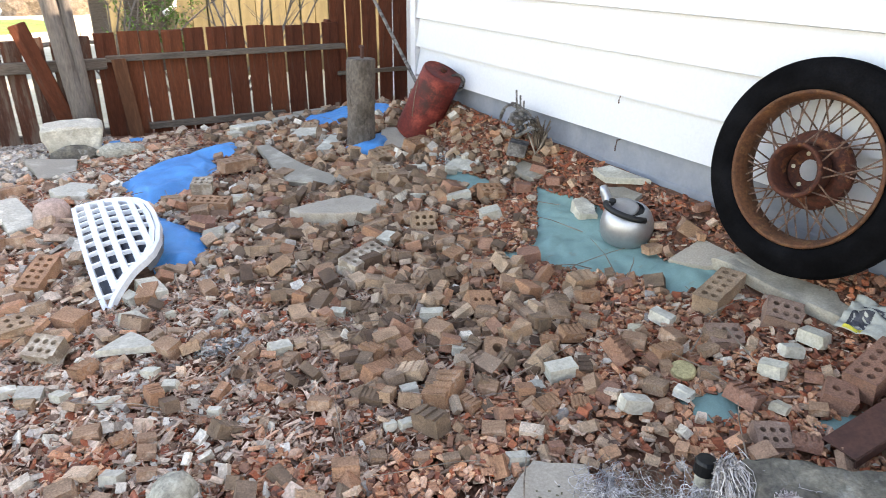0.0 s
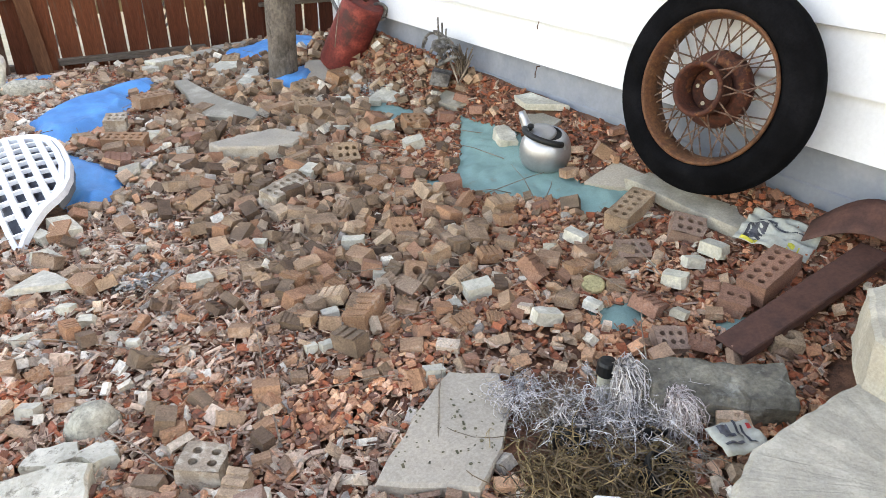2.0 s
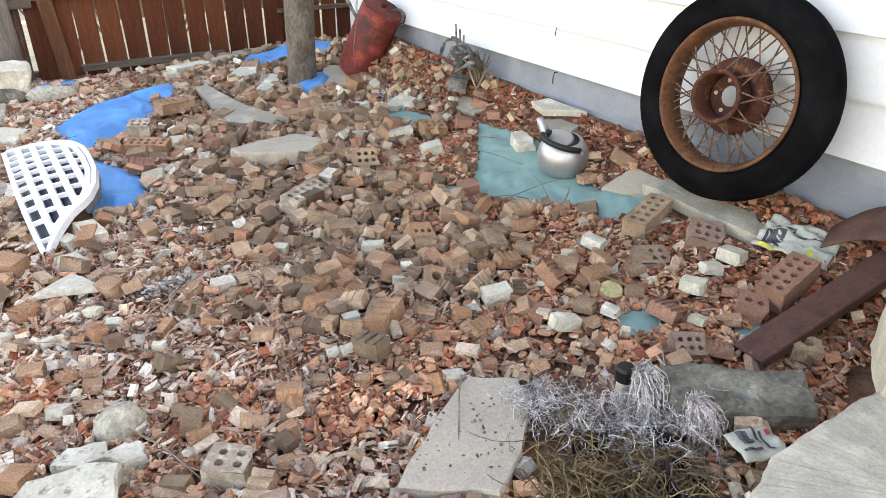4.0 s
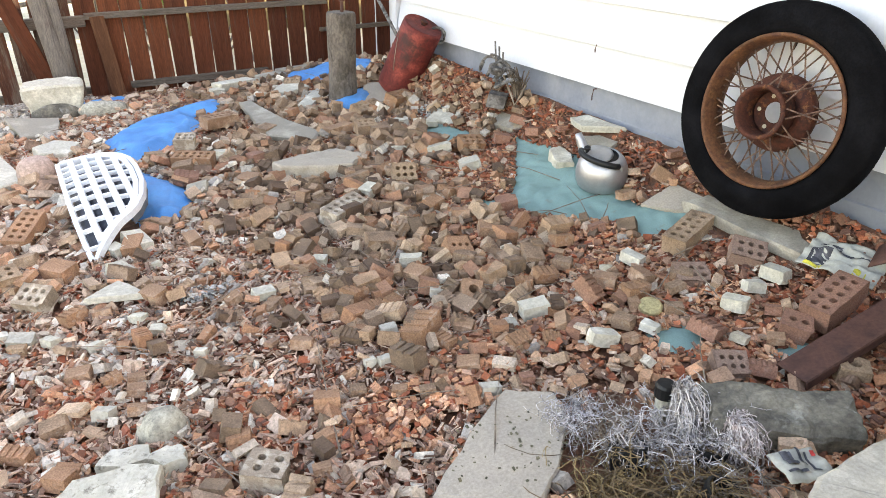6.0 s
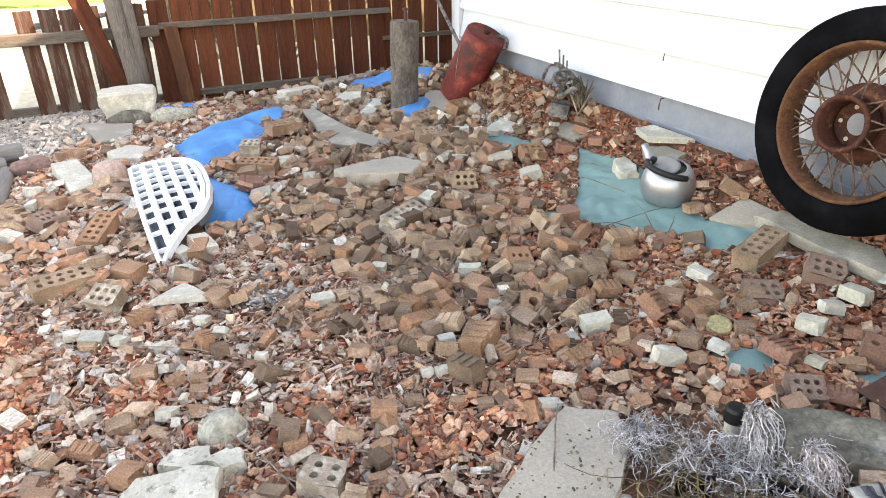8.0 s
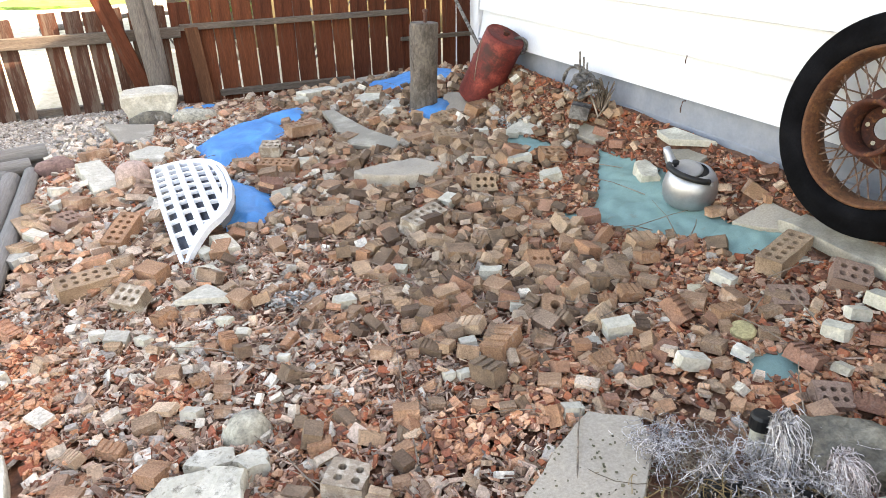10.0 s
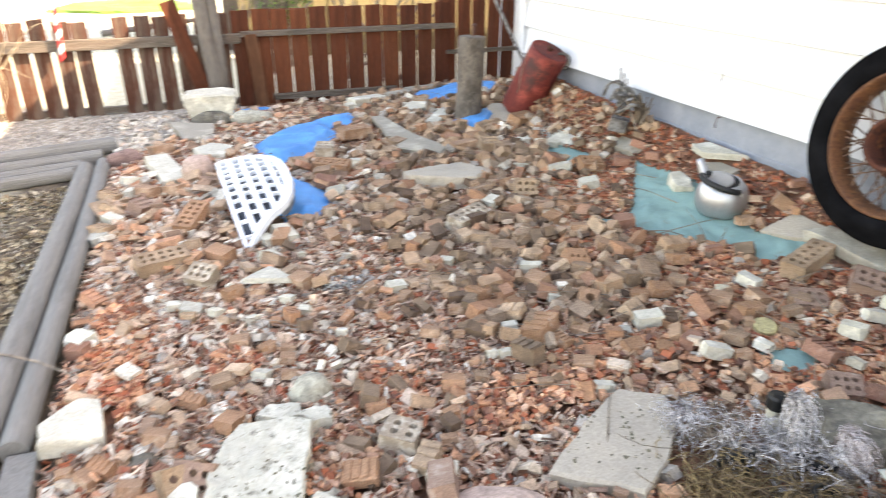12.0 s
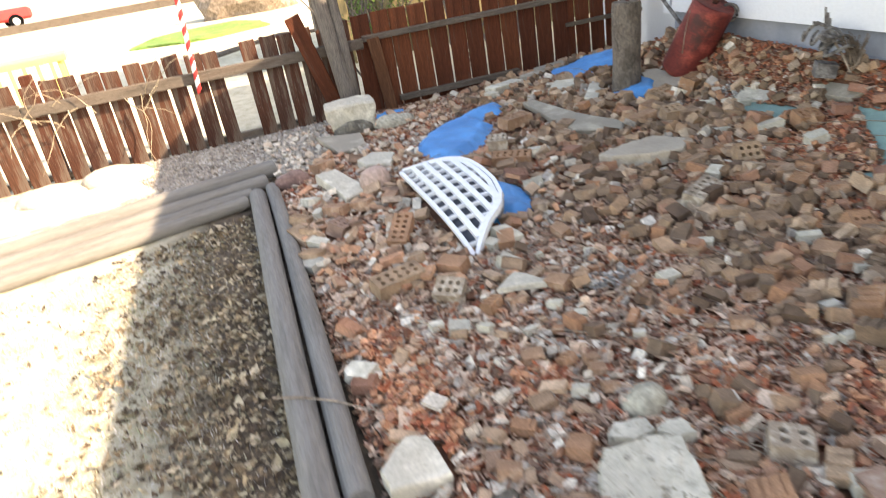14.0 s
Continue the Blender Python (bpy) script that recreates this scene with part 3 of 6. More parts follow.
def house():
    h = thing("house", "white lap-sided house on a grey painted foundation", "house", kind="structure")
    y0, y1 = -4.0, WALL_END
    part("wall", box(6.0, y1 - y0 - 0.04, EAVE + 0.1 - 0.62, at=(WALL_X + 0.05 + 3.0, (y0 + y1) / 2 - 0.02, (EAVE + 0.1 + 0.62) / 2)), M_SIDING, h)
    part("foundation", box(5.9, y1 - y0 - 0.1, 0.95, 0.004, at=(WALL_X + 0.045 + 2.95, (y0 + y1) / 2 - 0.02, 0.145)), M_FOUND, h, "grey painted concrete foundation")
    part("footing", box(0.06, y1 - y0 - 0.1, 0.60, 0.006, at=(WALL_X + 0.068, (y0 + y1) / 2 - 0.02, 0.155)), M_FOUND, h, "low ledge along the foundation")
    # lap boards: each leans out at its foot over the one below
    course = 0.208
    board = bmesh.new()
    prof = [(0.0, 0.0), (0.016, -0.004), (0.034, 0.012), (0.046, course + 0.015), (0.038, course + 0.015)]
    lo = [board.verts.new((x, y0, z)) for x, z in prof]
    hi = [board.verts.new((x, y1 - 0.085, z)) for x, z in prof]
    for i in range(len(prof)):
        j = (i + 1) % len(prof)
        board.faces.new((lo[i], lo[j], hi[j], hi[i]))
    board.faces.new(lo), board.faces.new(hi)
    me = finish("siding_board", board, M_SIDING)
    k = 0
    while 0.60 + k * course < EAVE:
        part("siding_board", me, None, h, m=pose(WALL_X, 0, 0.60 + k * course))
        k += 1
    part("corner_trim", box(0.085, 0.083, EAVE - 0.58, 0.004, at=(WALL_X + 0.035, y1 - 0.04, (EAVE + 0.58) / 2)), M_SIDING, h, "white corner trim")
    roof = bmesh.new()
    a, b, pk = WALL_X - 0.75, WALL_X + 3.05, EAVE + 1.35
    e0, e1 = y0 - 0.3, y1 + 0.25
    v = [roof.verts.new(c) for c in ((a, e0, EAVE), (a, e1, EAVE), (b, e1, pk), (b, e0, pk), (b + 3.35, e1, EAVE), (b + 3.35, e0, EAVE),
                                     (a, e0, EAVE + 0.12), (a, e1, EAVE + 0.12), (b, e1, pk + 0.12), (b, e0, pk + 0.12), (b + 3.35, e1, EAVE + 0.12), (b + 3.35, e0, EAVE + 0.12))]
    for f in ((0, 1, 2, 3), (3, 2, 4, 5), (6, 7, 8, 9), (9, 8, 10, 11), (0, 1, 7, 6), (5, 4, 10, 11), (1, 2, 8, 7), (2, 4, 10, 8), (0, 3, 9, 6), (3, 5, 11, 9)):
        roof.faces.new([v[i] for i in f])
    part("roof", roof, M_ROOF, h, "dark shingle roof")
    # unseen block, added only to keep the fence in shade
    part("wing_wall", box(5.2, 2.6, 3.35, at=(3.62 + 2.6, 6.45, 1.6)), M_SIDING, h, "unseen block added behind the house to shade the fence")
    # small metal hooks on the wall
    for y, z, ln in ((2.81, 0.80, 0.04), (2.80, 0.575, 0.06)):
        hk = tube([(0, 0, 0), (-0.02, 0, 0.0), (-0.024, 0.004, -ln * 0.6), (-0.016, 0.012, -ln)], 0.0035, 5)
        part("hook", hk, M_RUSTD, h, "small rusty hook", pose(WALL_X + 0.022, y, z + 0.01))


house()


# ---- the fence ----
FY = 6.75


def fence():
    f = thing("fence", "weathered red-stained board fence with gaps between boards", "fence", kind="structure")

    def board(x, w, z0, z1, lean=0.0, y=FY, t=0.02, stain=None):
        bm = box(w, t, z1 - z0, 0.003, at=(0, 0, (z1 - z0) / 2))
        for v in bm.verts:
            v.co.x += rng.uniform(-0.003, 0.003)
            if v.co.z > 0.3:
                v.co.z += rng.uniform(-0.012, 0.012)
        part("board", bm, stain or M_FENCE, f, m=pose(x, y, z0, 0, lean, rng.uniform(-1, 1)))

    x = 0.597
    while x < 2.70:
        board(x + 0.08, 0.164 + rng.uniform(-0.004, 0.004), -0.03, 0.845 + rng.uniform(-0.008, 0.012), rng.uniform(-0.5, 0.5))
        x += 0.18
    x = -5.28
    while x < 0.46:
        if not -0.60 < x < -0.5:
            board(x + 0.07, 0.134 + rng.uniform(-0.008, 0.006), -0.05, 0.80 + rng.uniform(-0.025, 0.025), rng.uniform(-1.4, 1.4), stain=M_FADED)
        x += 0.163
    for k in range(5):
        board(2.75 + 0.165 * k, 0.145, -0.02, 1.75, rng.uniform(-0.6, 0.6), FY + 0.03)
    rails = ((0.66, 2.78, 0.635, 0.05, -0.045), (0.92, 2.15, 0.045, 0.05, -0.04), (-5.2, -2.2, 0.62, 0.11, -0.045), (-2.2, 0.66, 0.60, 0.095, -0.047), (2.7, 3.55, 0.38, 0.04, -0.03), (-5.2, 0.6, 0.02, 0.06, 0.04))
    for a, b, z, h, dy in rails:
        bm = box(b - a, 0.045, h, 0.004, jit=0.006)
        part("rail", bm, M_RAIL, f, "grey weathered rail", pose((a + b) / 2, FY + dy, z))
    for px in (-4.0, -2.1, 2.68):
        part("post", box(0.09, 0.09, 0.95, 0.006, at=(0, 0, 0.45)), M_FENCE, f, m=pose(px, FY + 0.075, -0.05))


fence()


def plank(name, label, m, w, l, t, material):
    bm = box(w, t, l, 0.004, at=(0, 0, l / 2), jit=0.004)
    return solid(name, bm, material, label, "board", m)


plank("loose_board", "red-stained board leaning aslant against the fence", pose(0.335, FY - 0.10, 0.0, 3, -15.5, 0), 0.13, 0.98, 0.022, M_FENCE)
plank("brace_board", "reddish upright board set against the fence", pose(0.80, FY - 0.13, -0.02, -5, -4, 0), 0.11, 0.66, 0.025, M_BROWNB)


def trunk_post():
    p = thing("forked_tree", "grey barkless forked dead tree standing at the fence", "tree", pose(0.37, FY - 0.22, -0.03))
    a = tube([(0.06, 0, 0), (0.03, 0, 0.35), (-0.015, 0.02, 0.8), (-0.05, 0.03, 1.25), (-0.09, 0.03, 1.8), (-0.14, 0.03, 2.2)], 0.082, 12, taper=0.75)
    for v in a.verts:
        v.co += Vector((1, 1, 0)) * 0.012 * noise.noise(v.co * 9)
    part("stem", a, M_GREYW, p, smooth=True)
    b = tube([(0.10, -0.01, 0.1), (0.09, -0.01, 0.5), (0.07, -0.005, 0.95), (0.055, 0.01, 1.6), (0.05, 0.01, 2.2)], 0.048, 10, taper=0.8)
    for v in b.verts:
        v.co += Vector((1, 1, 0)) * 0.008 * noise.noise(v.co * 11)
    part("stem", b, M_GREYW, p, smooth=True)


trunk_post()


# ---- upright log, red tank, scrap by the wall ----
def stump():
    s = thing("upright_log", "short grey-barked log standing upright on blue tarp", "log", pose(2.12, 4.74, 0.12, 0, 2, 0))
    prof = [(0.095, 0.0), (0.103, 0.02), (0.102, 0.15), (0.098, 0.3), (0.1, 0.45), (0.102, 0.6), (0.1, 0.66), (0.094, 0.675)]
    bm = lathe(prof, 20)
    for v in bm.verts:
        k = 1 + 0.06 * noise.noise((v.co.x * 12, v.co.y * 12, v.co.z * 6))
        v.co.x *= k
        v.co.y *= k
    trunk = part("trunk", bm, M_BARK, s)
    part("pipe_stub", lathe([(0.012, 0), (0.012, 0.07), (0.02, 0.072), (0.02, 0.085), (0.008, 0.09)], 10), M_RUSTD, trunk, "dark iron pipe stub", pose(0.01, 0, 0.672))


stump()


def tank():
    base, top = Vector((2.495, 4.63, 0.245)), Vector((2.62, 4.42, 0.72))
    q = (top - base).to_track_quat("Z", "Y").to_matrix().to_4x4()
    t = thing("gas_tank", "faded red rusty steel tank leaning against the house", "tank", Matrix.Translation(base) @ q)
    L, r = (top - base).length, 0.145
    prof = [(0.02, -0.01), (r * 0.75, -0.005), (r * 0.97, 0.02), (r, 0.05), (r, L * 0.42), (r * 1.015, L * 0.44), (r * 1.015, L * 0.46), (r, L * 0.48), (r, L * 0.93), (r * 0.985, L * 0.97), (r * 0.93, L * 0.99), (r * 0.9, L * 0.975), (r * 0.3, L * 0.985)]
    bm = lathe(prof, 40)
    for v in bm.verts:
        k = 1 + 0.035 * noise.noise((v.co.x * 8, v.co.y * 8, v.co.z * 7))
        v.co.x *= k
        v.co.y *= k
    part("body", bm, M_DRUM, t, smooth=True)
    side = q.to_3x3().inverted() @ Vector((0.83, -0.56, 0.0))
    side.z = 0
    side.normalize()
    a = side * r * 0.8
    ring = [a + Vector((0.055 * math.cos(u) * side.x, 0.055 * math.cos(u) * side.y, L * 0.93 + 0.05 * math.sin(u))) + Vector((-side.y, side.x, 0)) * 0.02 * math.sin(u) for u in np.linspace(0, 2 * math.pi, 17)]
    part("lifting_ring", tube(ring, 0.0105, 8), M_GRIME, t, "dark grimy lifting ring", smooth=True)
    part("valve", lathe([(0.018, L * 0.98), (0.018, L * 1.01), (0.026, L * 1.015), (0.026, L * 1.04), (0.01, L * 1.045)], 10), M_RUST, t)
    for u in (0.5, 2.4):
        pts = [(r * 1.012 * math.cos(u + 0.7 * f), r * 1.012 * math.sin(u + 0.7 * f), L * (0.85 - 0.5 * f)) for f in np.linspace(0, 1, 8)]
        part("wire", tube(pts, 0.003, 5), M_TWIG, t, "thin straw-coloured wire")


tank()


def scrap():
    s = thing("scrap_heap", "rusty chain and tangled metal scrap with dry stalks", "scrap", pose(2.63, 3.42, 0.375, 0, 0, 30) @ Matrix.Diagonal((1.35, 1.35, 1.25, 1)))
    part("block", chunk(0.12, 0.08, 0.06, 5, 2), M_GRIME, s, "crusted grimy lump", pose(-0.02, 0.03, 0.03, 10, 5, 20))
    for k in range(4):
        pts = [(0.09 * math.cos(a) * (1 - 0.12 * k), 0.055 * math.sin(a), 0.11 + 0.03 * k + 0.03 * math.sin(a * 2 + k)) for a in np.linspace(0, 5.6, 18)]
        part("chain_loop", tube(pts, 0.008 - 0.0006 * k, 7), M_GRIME, s, m=pose(0.012 * k - 0.02, 0.012 * k, 0, 12 - 6 * k, 14, 20 * k))
    part("cap", lathe([(0.026, 0), (0.034, 0.005), (0.034, 0.03), (0.022, 0.035), (0.018, 0.02)], 14), M_GRIME, s, m=pose(-0.07, 0.02, 0.17, 20, -15, 0))
    for k in range(3):
        part("rod", tube([(0, 0, 0.08), (0.004 * k, 0.002, 0.19), (0.01 * (k - 1), 0.005, 0.30 - 0.03 * k)], 0.0045, 6), M_GRIME, s, m=pose(-0.02 + 0.018 * k, 0.04, 0, 0, 3 * k, 0))
    st = bmesh.new()
    for k in range(46):
        a, l = rng.uniform(0, 6.28), rng.uniform(0.05, 0.15)
        b = Vector((-0.03 + rng.uniform(-0.02, 0.02), -0.075 + rng.uniform(-0.02, 0.02), 0.04 + (0.17 - l) * 0.3))
        d = Vector((math.cos(a) * 0.22, math.sin(a) * 0.22, 1)).normalized()
        tube([b, b + d * l * 0.5, b + d * l + Vector((math.cos(a), math.sin(a), 0)) * 0.012], 0.0042, 3, st, 0.5)
    tagged(part("dry_stalks", st, M_STALK, s, "brown dry stalks"), kind="stuff")
    part("wire", tube([(-0.03, 0.0, 0.15), (-0.06, -0.05, 0.08), (-0.07, -0.075, 0.03), (-0.06, -0.095, 0.07), (-0.04, -0.11, 0.12)], 0.005, 6), M_TWIG, s, "stiff bent wire")
    solid("iron_rod", tube([(2.61, 4.62, 0.44), (2.60, 5.553, 1.137), (2.60, 6.3, 1.68)], 0.013, 8), M_GRIME, "thin dark iron rod leaning at the house corner", "rod")


scrap()


# ---- spoked wheel ----
def wheel():
    c = Vector((2.600, 1.642, 0.753))
    ax = Vector((-math.cos(radians(9)), -0.04, math.sin(radians(9))))
    m = Matrix.Translation(c) @ ax.to_track_quat("Z", "X").to_matrix().to_4x4()
    m = m @ Matrix.Diagonal((1.075, 1.075, 1.075, 1))
    w = thing("spoked_wheel", "wire-spoked wheel with rusty rim and black tyre leaning on house", "wheel", m)
    R, r = 0.366, 0.254
    prof = [(r, -0.042), (r + 0.022, -0.054), (r + 0.048, -0.057), (R - 0.014, -0.048), (R - 0.004, -0.034), (R, -0.012), (R, 0.012), (R - 0.004, 0.034), (R - 0.014, 0.048), (r + 0.05, 0.057), (r + 0.046, 0.0595), (r + 0.022, 0.055), (r, 0.042)]
    tyre = part("tyre", lathe(prof, 72, close=True), M_RUBBER, w, "worn black rubber tyre", smooth=True)
    rp = [(0.286, 0.046), (0.291, 0.050), (0.290, 0.055), (0.283, 0.058), (0.276, 0.054), (0.272, 0.042), (0.266, 0.034), (0.262, 0.018), (0.260, 0.0), (0.262, -0.018), (0.266, -0.034), (0.272, -0.042), (0.276, -0.054), (0.283, -0.058), (0.291, -0.05), (0.286, -0.042), (0.280, -0.03), (0.272, -0.012), (0.272, 0.012), (0.280, 0.03)]
    rp = [(q * 0.896, h) for q, h in rp]
    part("rim", lathe(rp, 72, close=True), M_RIM, w, "orange-brown rusty steel rim", smooth=True)
    hub = lathe([(0.082, 0.02), (0.086, 0.085), (0.093, 0.095), (0.092, 0.105), (0.084, 0.108), (0.076, 0.10), (0.072, 0.03), (0.074, 0.012)], 40, close=True)
    part("hub_shell", hub, M_RUST, w, "rusty open hub shell", smooth=True)
    fl = lathe([(0.078, 0.014), (0.10, 0.018), (0.128, 0.006), (0.134, -0.012), (0.132, -0.03), (0.122, -0.034), (0.09, -0.02), (0.076, 0.004)], 40, close=True)
    part("hub_flange", fl, M_RUST, w, smooth=True)
    pl = lathe([(0.036, 0.012), (0.075, 0.014), (0.075, 0.008), (0.036, 0.006)], 28, close=True)
    plate = part("hub_plate", pl, M_RUST, w, "rusty bolt plate")
    for k in range(5):
        a = 2 * math.pi * k / 5 + 0.3
        part("bolt_hole", lathe([(0.0075, 0.0), (0.0075, 0.0012), (0.003, 0.0014)], 10), M_PALE_P, plate, "pale worn bolt seat", pose(0.055 * math.cos(a), 0.055 * math.sin(a), 0.0143))
    spokes = 60
    for k in range(spokes):
        a = 2 * math.pi * k / spokes
        row = k % 3
        sgn = 1 if (k // 3) % 2 else -1
        if row == 0:
            s = (0.088, 0.085, 20 * sgn)
        elif row == 1:
            s = (0.128, 0.0, 16 * sgn)
        else:
            s = (0.130, -0.028, -16 * sgn)
        b = a + radians(s[2])
        p0 = (s[0] * math.cos(b), s[0] * math.sin(b), s[1])
        z1 = 0.010 if row == 0 else (0.0 if row == 1 else -0.009)
        p1 = (0.234 * math.cos(a), 0.234 * math.sin(a), z1)
        part("spoke", tube([p0, p1], 0.0029, 5), M_SPOKE, w)
    part("valve_stem", tube([(0.2365, 0, 0), (0.21, 0.0, 0.012)], 0.004, 6), M_BLACK, tyre)


wheel()


# ---- kettle ----
def kettle():
    k = thing("kettle", "dull aluminium kettle with black handle, standing on green cloth", "kettle", pose(2.462, 2.375, 0.257, 10, -7, 0) @ Matrix.Diagonal((1.1, 1.1, 1.1, 1)))
    prof = [(0.085, 0.0), (0.098, 0.006), (0.107, 0.03), (0.110, 0.062), (0.105, 0.095), (0.094, 0.12), (0.080, 0.137), (0.068, 0.144), (0.064, 0.145), (0.061, 0.138), (0.061, 0.132), (0.02, 0.128)]
    part("body", lathe(prof, 48), M_ALU, k, smooth=True)
    # black disc set in the mouth in place of the shade inside
    part("opening", lathe([(0.001, 0.1325), (0.059, 0.1335), (0.0615, 0.1435), (0.060, 0.1435), (0.0575, 0.135), (0.001, 0.134)], 36), M_BLACK, k, "black disc for the shade inside the mouth")
    a = math.atan2(0.985, -0.17)
    d = Vector((math.cos(a), math.sin(a), 0))
    sp = tube([d * 0.075 + Vector((0, 0, 0.105)), d * 0.115 + Vector((0, 0, 0.135)), d * 0.135 + Vector((0, 0, 0.165)), d * 0.145 + Vector((0, 0, 0.185))], 0.026, 14, taper=0.55)
    part("spout", sp, M_ALU, k, smooth=True)
    side = Vector((-d.y, d.x, 0))
    lid = lathe([(0.0005, 0.016), (0.03, 0.013), (0.055, 0.004), (0.066, 0.0), (0.06, -0.003), (0.001, -0.002)], 32)
    cover = part("lid", lid, M_ALU, k, "aluminium lid set ajar", pose(-0.026, 0.012, 0.149, 2, -6, 0), smooth=True)
    part("lid_knob", lathe([(0.007, 0), (0.007, 0.012), (0.014, 0.016), (0.014, 0.026), (0.006, 0.03)], 14), M_BLACK, cover, "black knob", Matrix.Translation((-0.03, 0.03, 0.006)))
    front = Vector((-0.985, -0.17, 0))
    pts = []
    for t in np.linspace(0, math.pi, 15):
        p = -d * 0.098 * math.cos(t) + Vector((0, 0, 0.105 + 0.03 * math.sin(t))) + front * 0.092 * math.sin(t)
        pts.append(p + Vector((0, 0, 0.025)))
    part("handle", tube(pts[1:-2], 0.0125, 12), M_BLACK, k, "black plastic bow handle", smooth=True)
    part("handle_bracket", tube([pts[0] - Vector((0, 0, 0.02)), pts[0], pts[1]], 0.006, 8), M_ALU, k)
    part("handle_bracket", tube([pts[-3], pts[-2], pts[-1] - Vector((0, 0, 0.02))], 0.006, 8), M_ALU, k)


kettle()


# ---- cloths ----
def border(x, y, poly):
    """Distance from a point to an outline."""
    best = 9.0
    for i, (bx, by) in enumerate(poly):
        ax, ay = poly[i - 1]
        dx, dy = bx - ax, by - ay
        f = min(1.0, max(0.0, ((x - ax) * dx + (y - ay) * dy) / (dx * dx + dy * dy)))
        best = min(best, math.hypot(x - ax - f * dx, y - ay - f * dy))
    return best


def cloth(name, polys, material, label, lift):
    """A sheet that lies on the bed, wrinkled; it shows in patches, their edges under the rubble."""
    sheet = thing(name, label, "tarp")
    for poly, up in polys:
        bm = bmesh.new()
        xs, ys = [p[0] for p in poly], [p[1] for p in poly]
        st, grid = 0.014, {}
        big = grow(poly, 0.05)
        ax, ay = np.arange(min(xs) - 0.08, max(xs) + 0.1, st), np.arange(min(ys) - 0.08, max(ys) + 0.1, st)
        X, Y = np.meshgrid(ax, ay, indexing="ij")
        IN = inside(X, Y, big)
        for i in range(len(ax)):
            for j in range(len(ay)):
                if IN[i, j]:
                    x, y = X[i, j], Y[i, j]
                    wr = 0.012 * noise.noise((x * 6, y * 6, 3)) + 0.014 * abs(noise.noise((x * 13, y * 9, 8)))
                    dist = min(1.0, 9 * border(x, y, big))
                    grid[i, j] = bm.verts.new((x + 0.01 * noise.noise((x * 20, y * 20, 1)), y + 0.01 * noise.noise((x * 20, y * 20, 6)), lev(x, y) + lift - 0.02 * (1 - dist) + up * dist + wr))
        for (i, j), v in grid.items():
            q = [grid.get(c) for c in ((i, j), (i + 1, j), (i + 1, j + 1), (i, j + 1))]
            if all(q):
                bm.faces.new(q)
        ob = part("tarp_patch", bm, material, sheet, smooth=True)
        md = ob.modifiers.new("thickness", "SOLIDIFY")
        md.thickness, md.offset = 0.003, -1


GREEN = [[(2.52, 3.15), (2.54, 2.78), (2.54, 2.45), (2.44, 2.08), (2.30, 2.10), (2.15, 2.30), (2.05, 2.52), (2.28, 2.80)],
         [(2.33, 2.12), (2.43, 2.16), (2.56, 1.97), (2.44, 1.80), (2.29, 1.92)], [(1.99, 2.68), (2.09, 2.59), (2.0, 2.51), (1.93, 2.6)],
         [(2.24, 3.80), (2.36, 3.74), (2.44, 3.42), (2.26, 3.43)], [(1.88, 1.42), (2.02, 1.38), (1.92, 1.29), (1.83, 1.34)], [(2.13, 1.12), (2.28, 1.09), (2.17, 1.02), (2.1, 1.06)],
         [(2.36, 3.95), (2.46, 3.85), (2.44, 3.70), (2.36, 3.75)]]
BLUE = [[(0.51, 4.91), (0.74, 5.20), (1.17, 5.44), (1.40, 5.42), (1.33, 5.17), (1.12, 5.15), (1.13, 4.93), (0.95, 4.62), (0.75, 4.50), (0.62, 4.34)],
        [(0.60, 4.30), (0.71, 4.05), (0.80, 3.75), (0.76, 3.45), (0.57, 3.36), (0.52, 3.60), (0.52, 4.0)],
        [(2.04, 5.92), (2.50, 5.98), (2.74, 5.48), (2.58, 5.26), (2.08, 5.42)], [(1.98, 4.76), (2.34, 4.90), (2.32, 4.62), (2.20, 4.46), (2.02, 4.50)], [(0.48, 6.30), (0.85, 6.35), (0.80, 6.2), (0.5, 6.15)]]
cloth("green_cloth", [(p, 0.0) for p in GREEN], M_GREEN, "dusty green ground cloth showing through the rubble", 0.022)
cloth("blue_tarp", [(p, u) for p, u in zip(BLUE, (0.05, 0.045, 0.035, 0.05, 0.04))], M_BLUE, "bright blue plastic tarp, crumpled and half buried", 0.02)
KEEP_OUT += [grow(p, 0.01) for p in GREEN + BLUE]


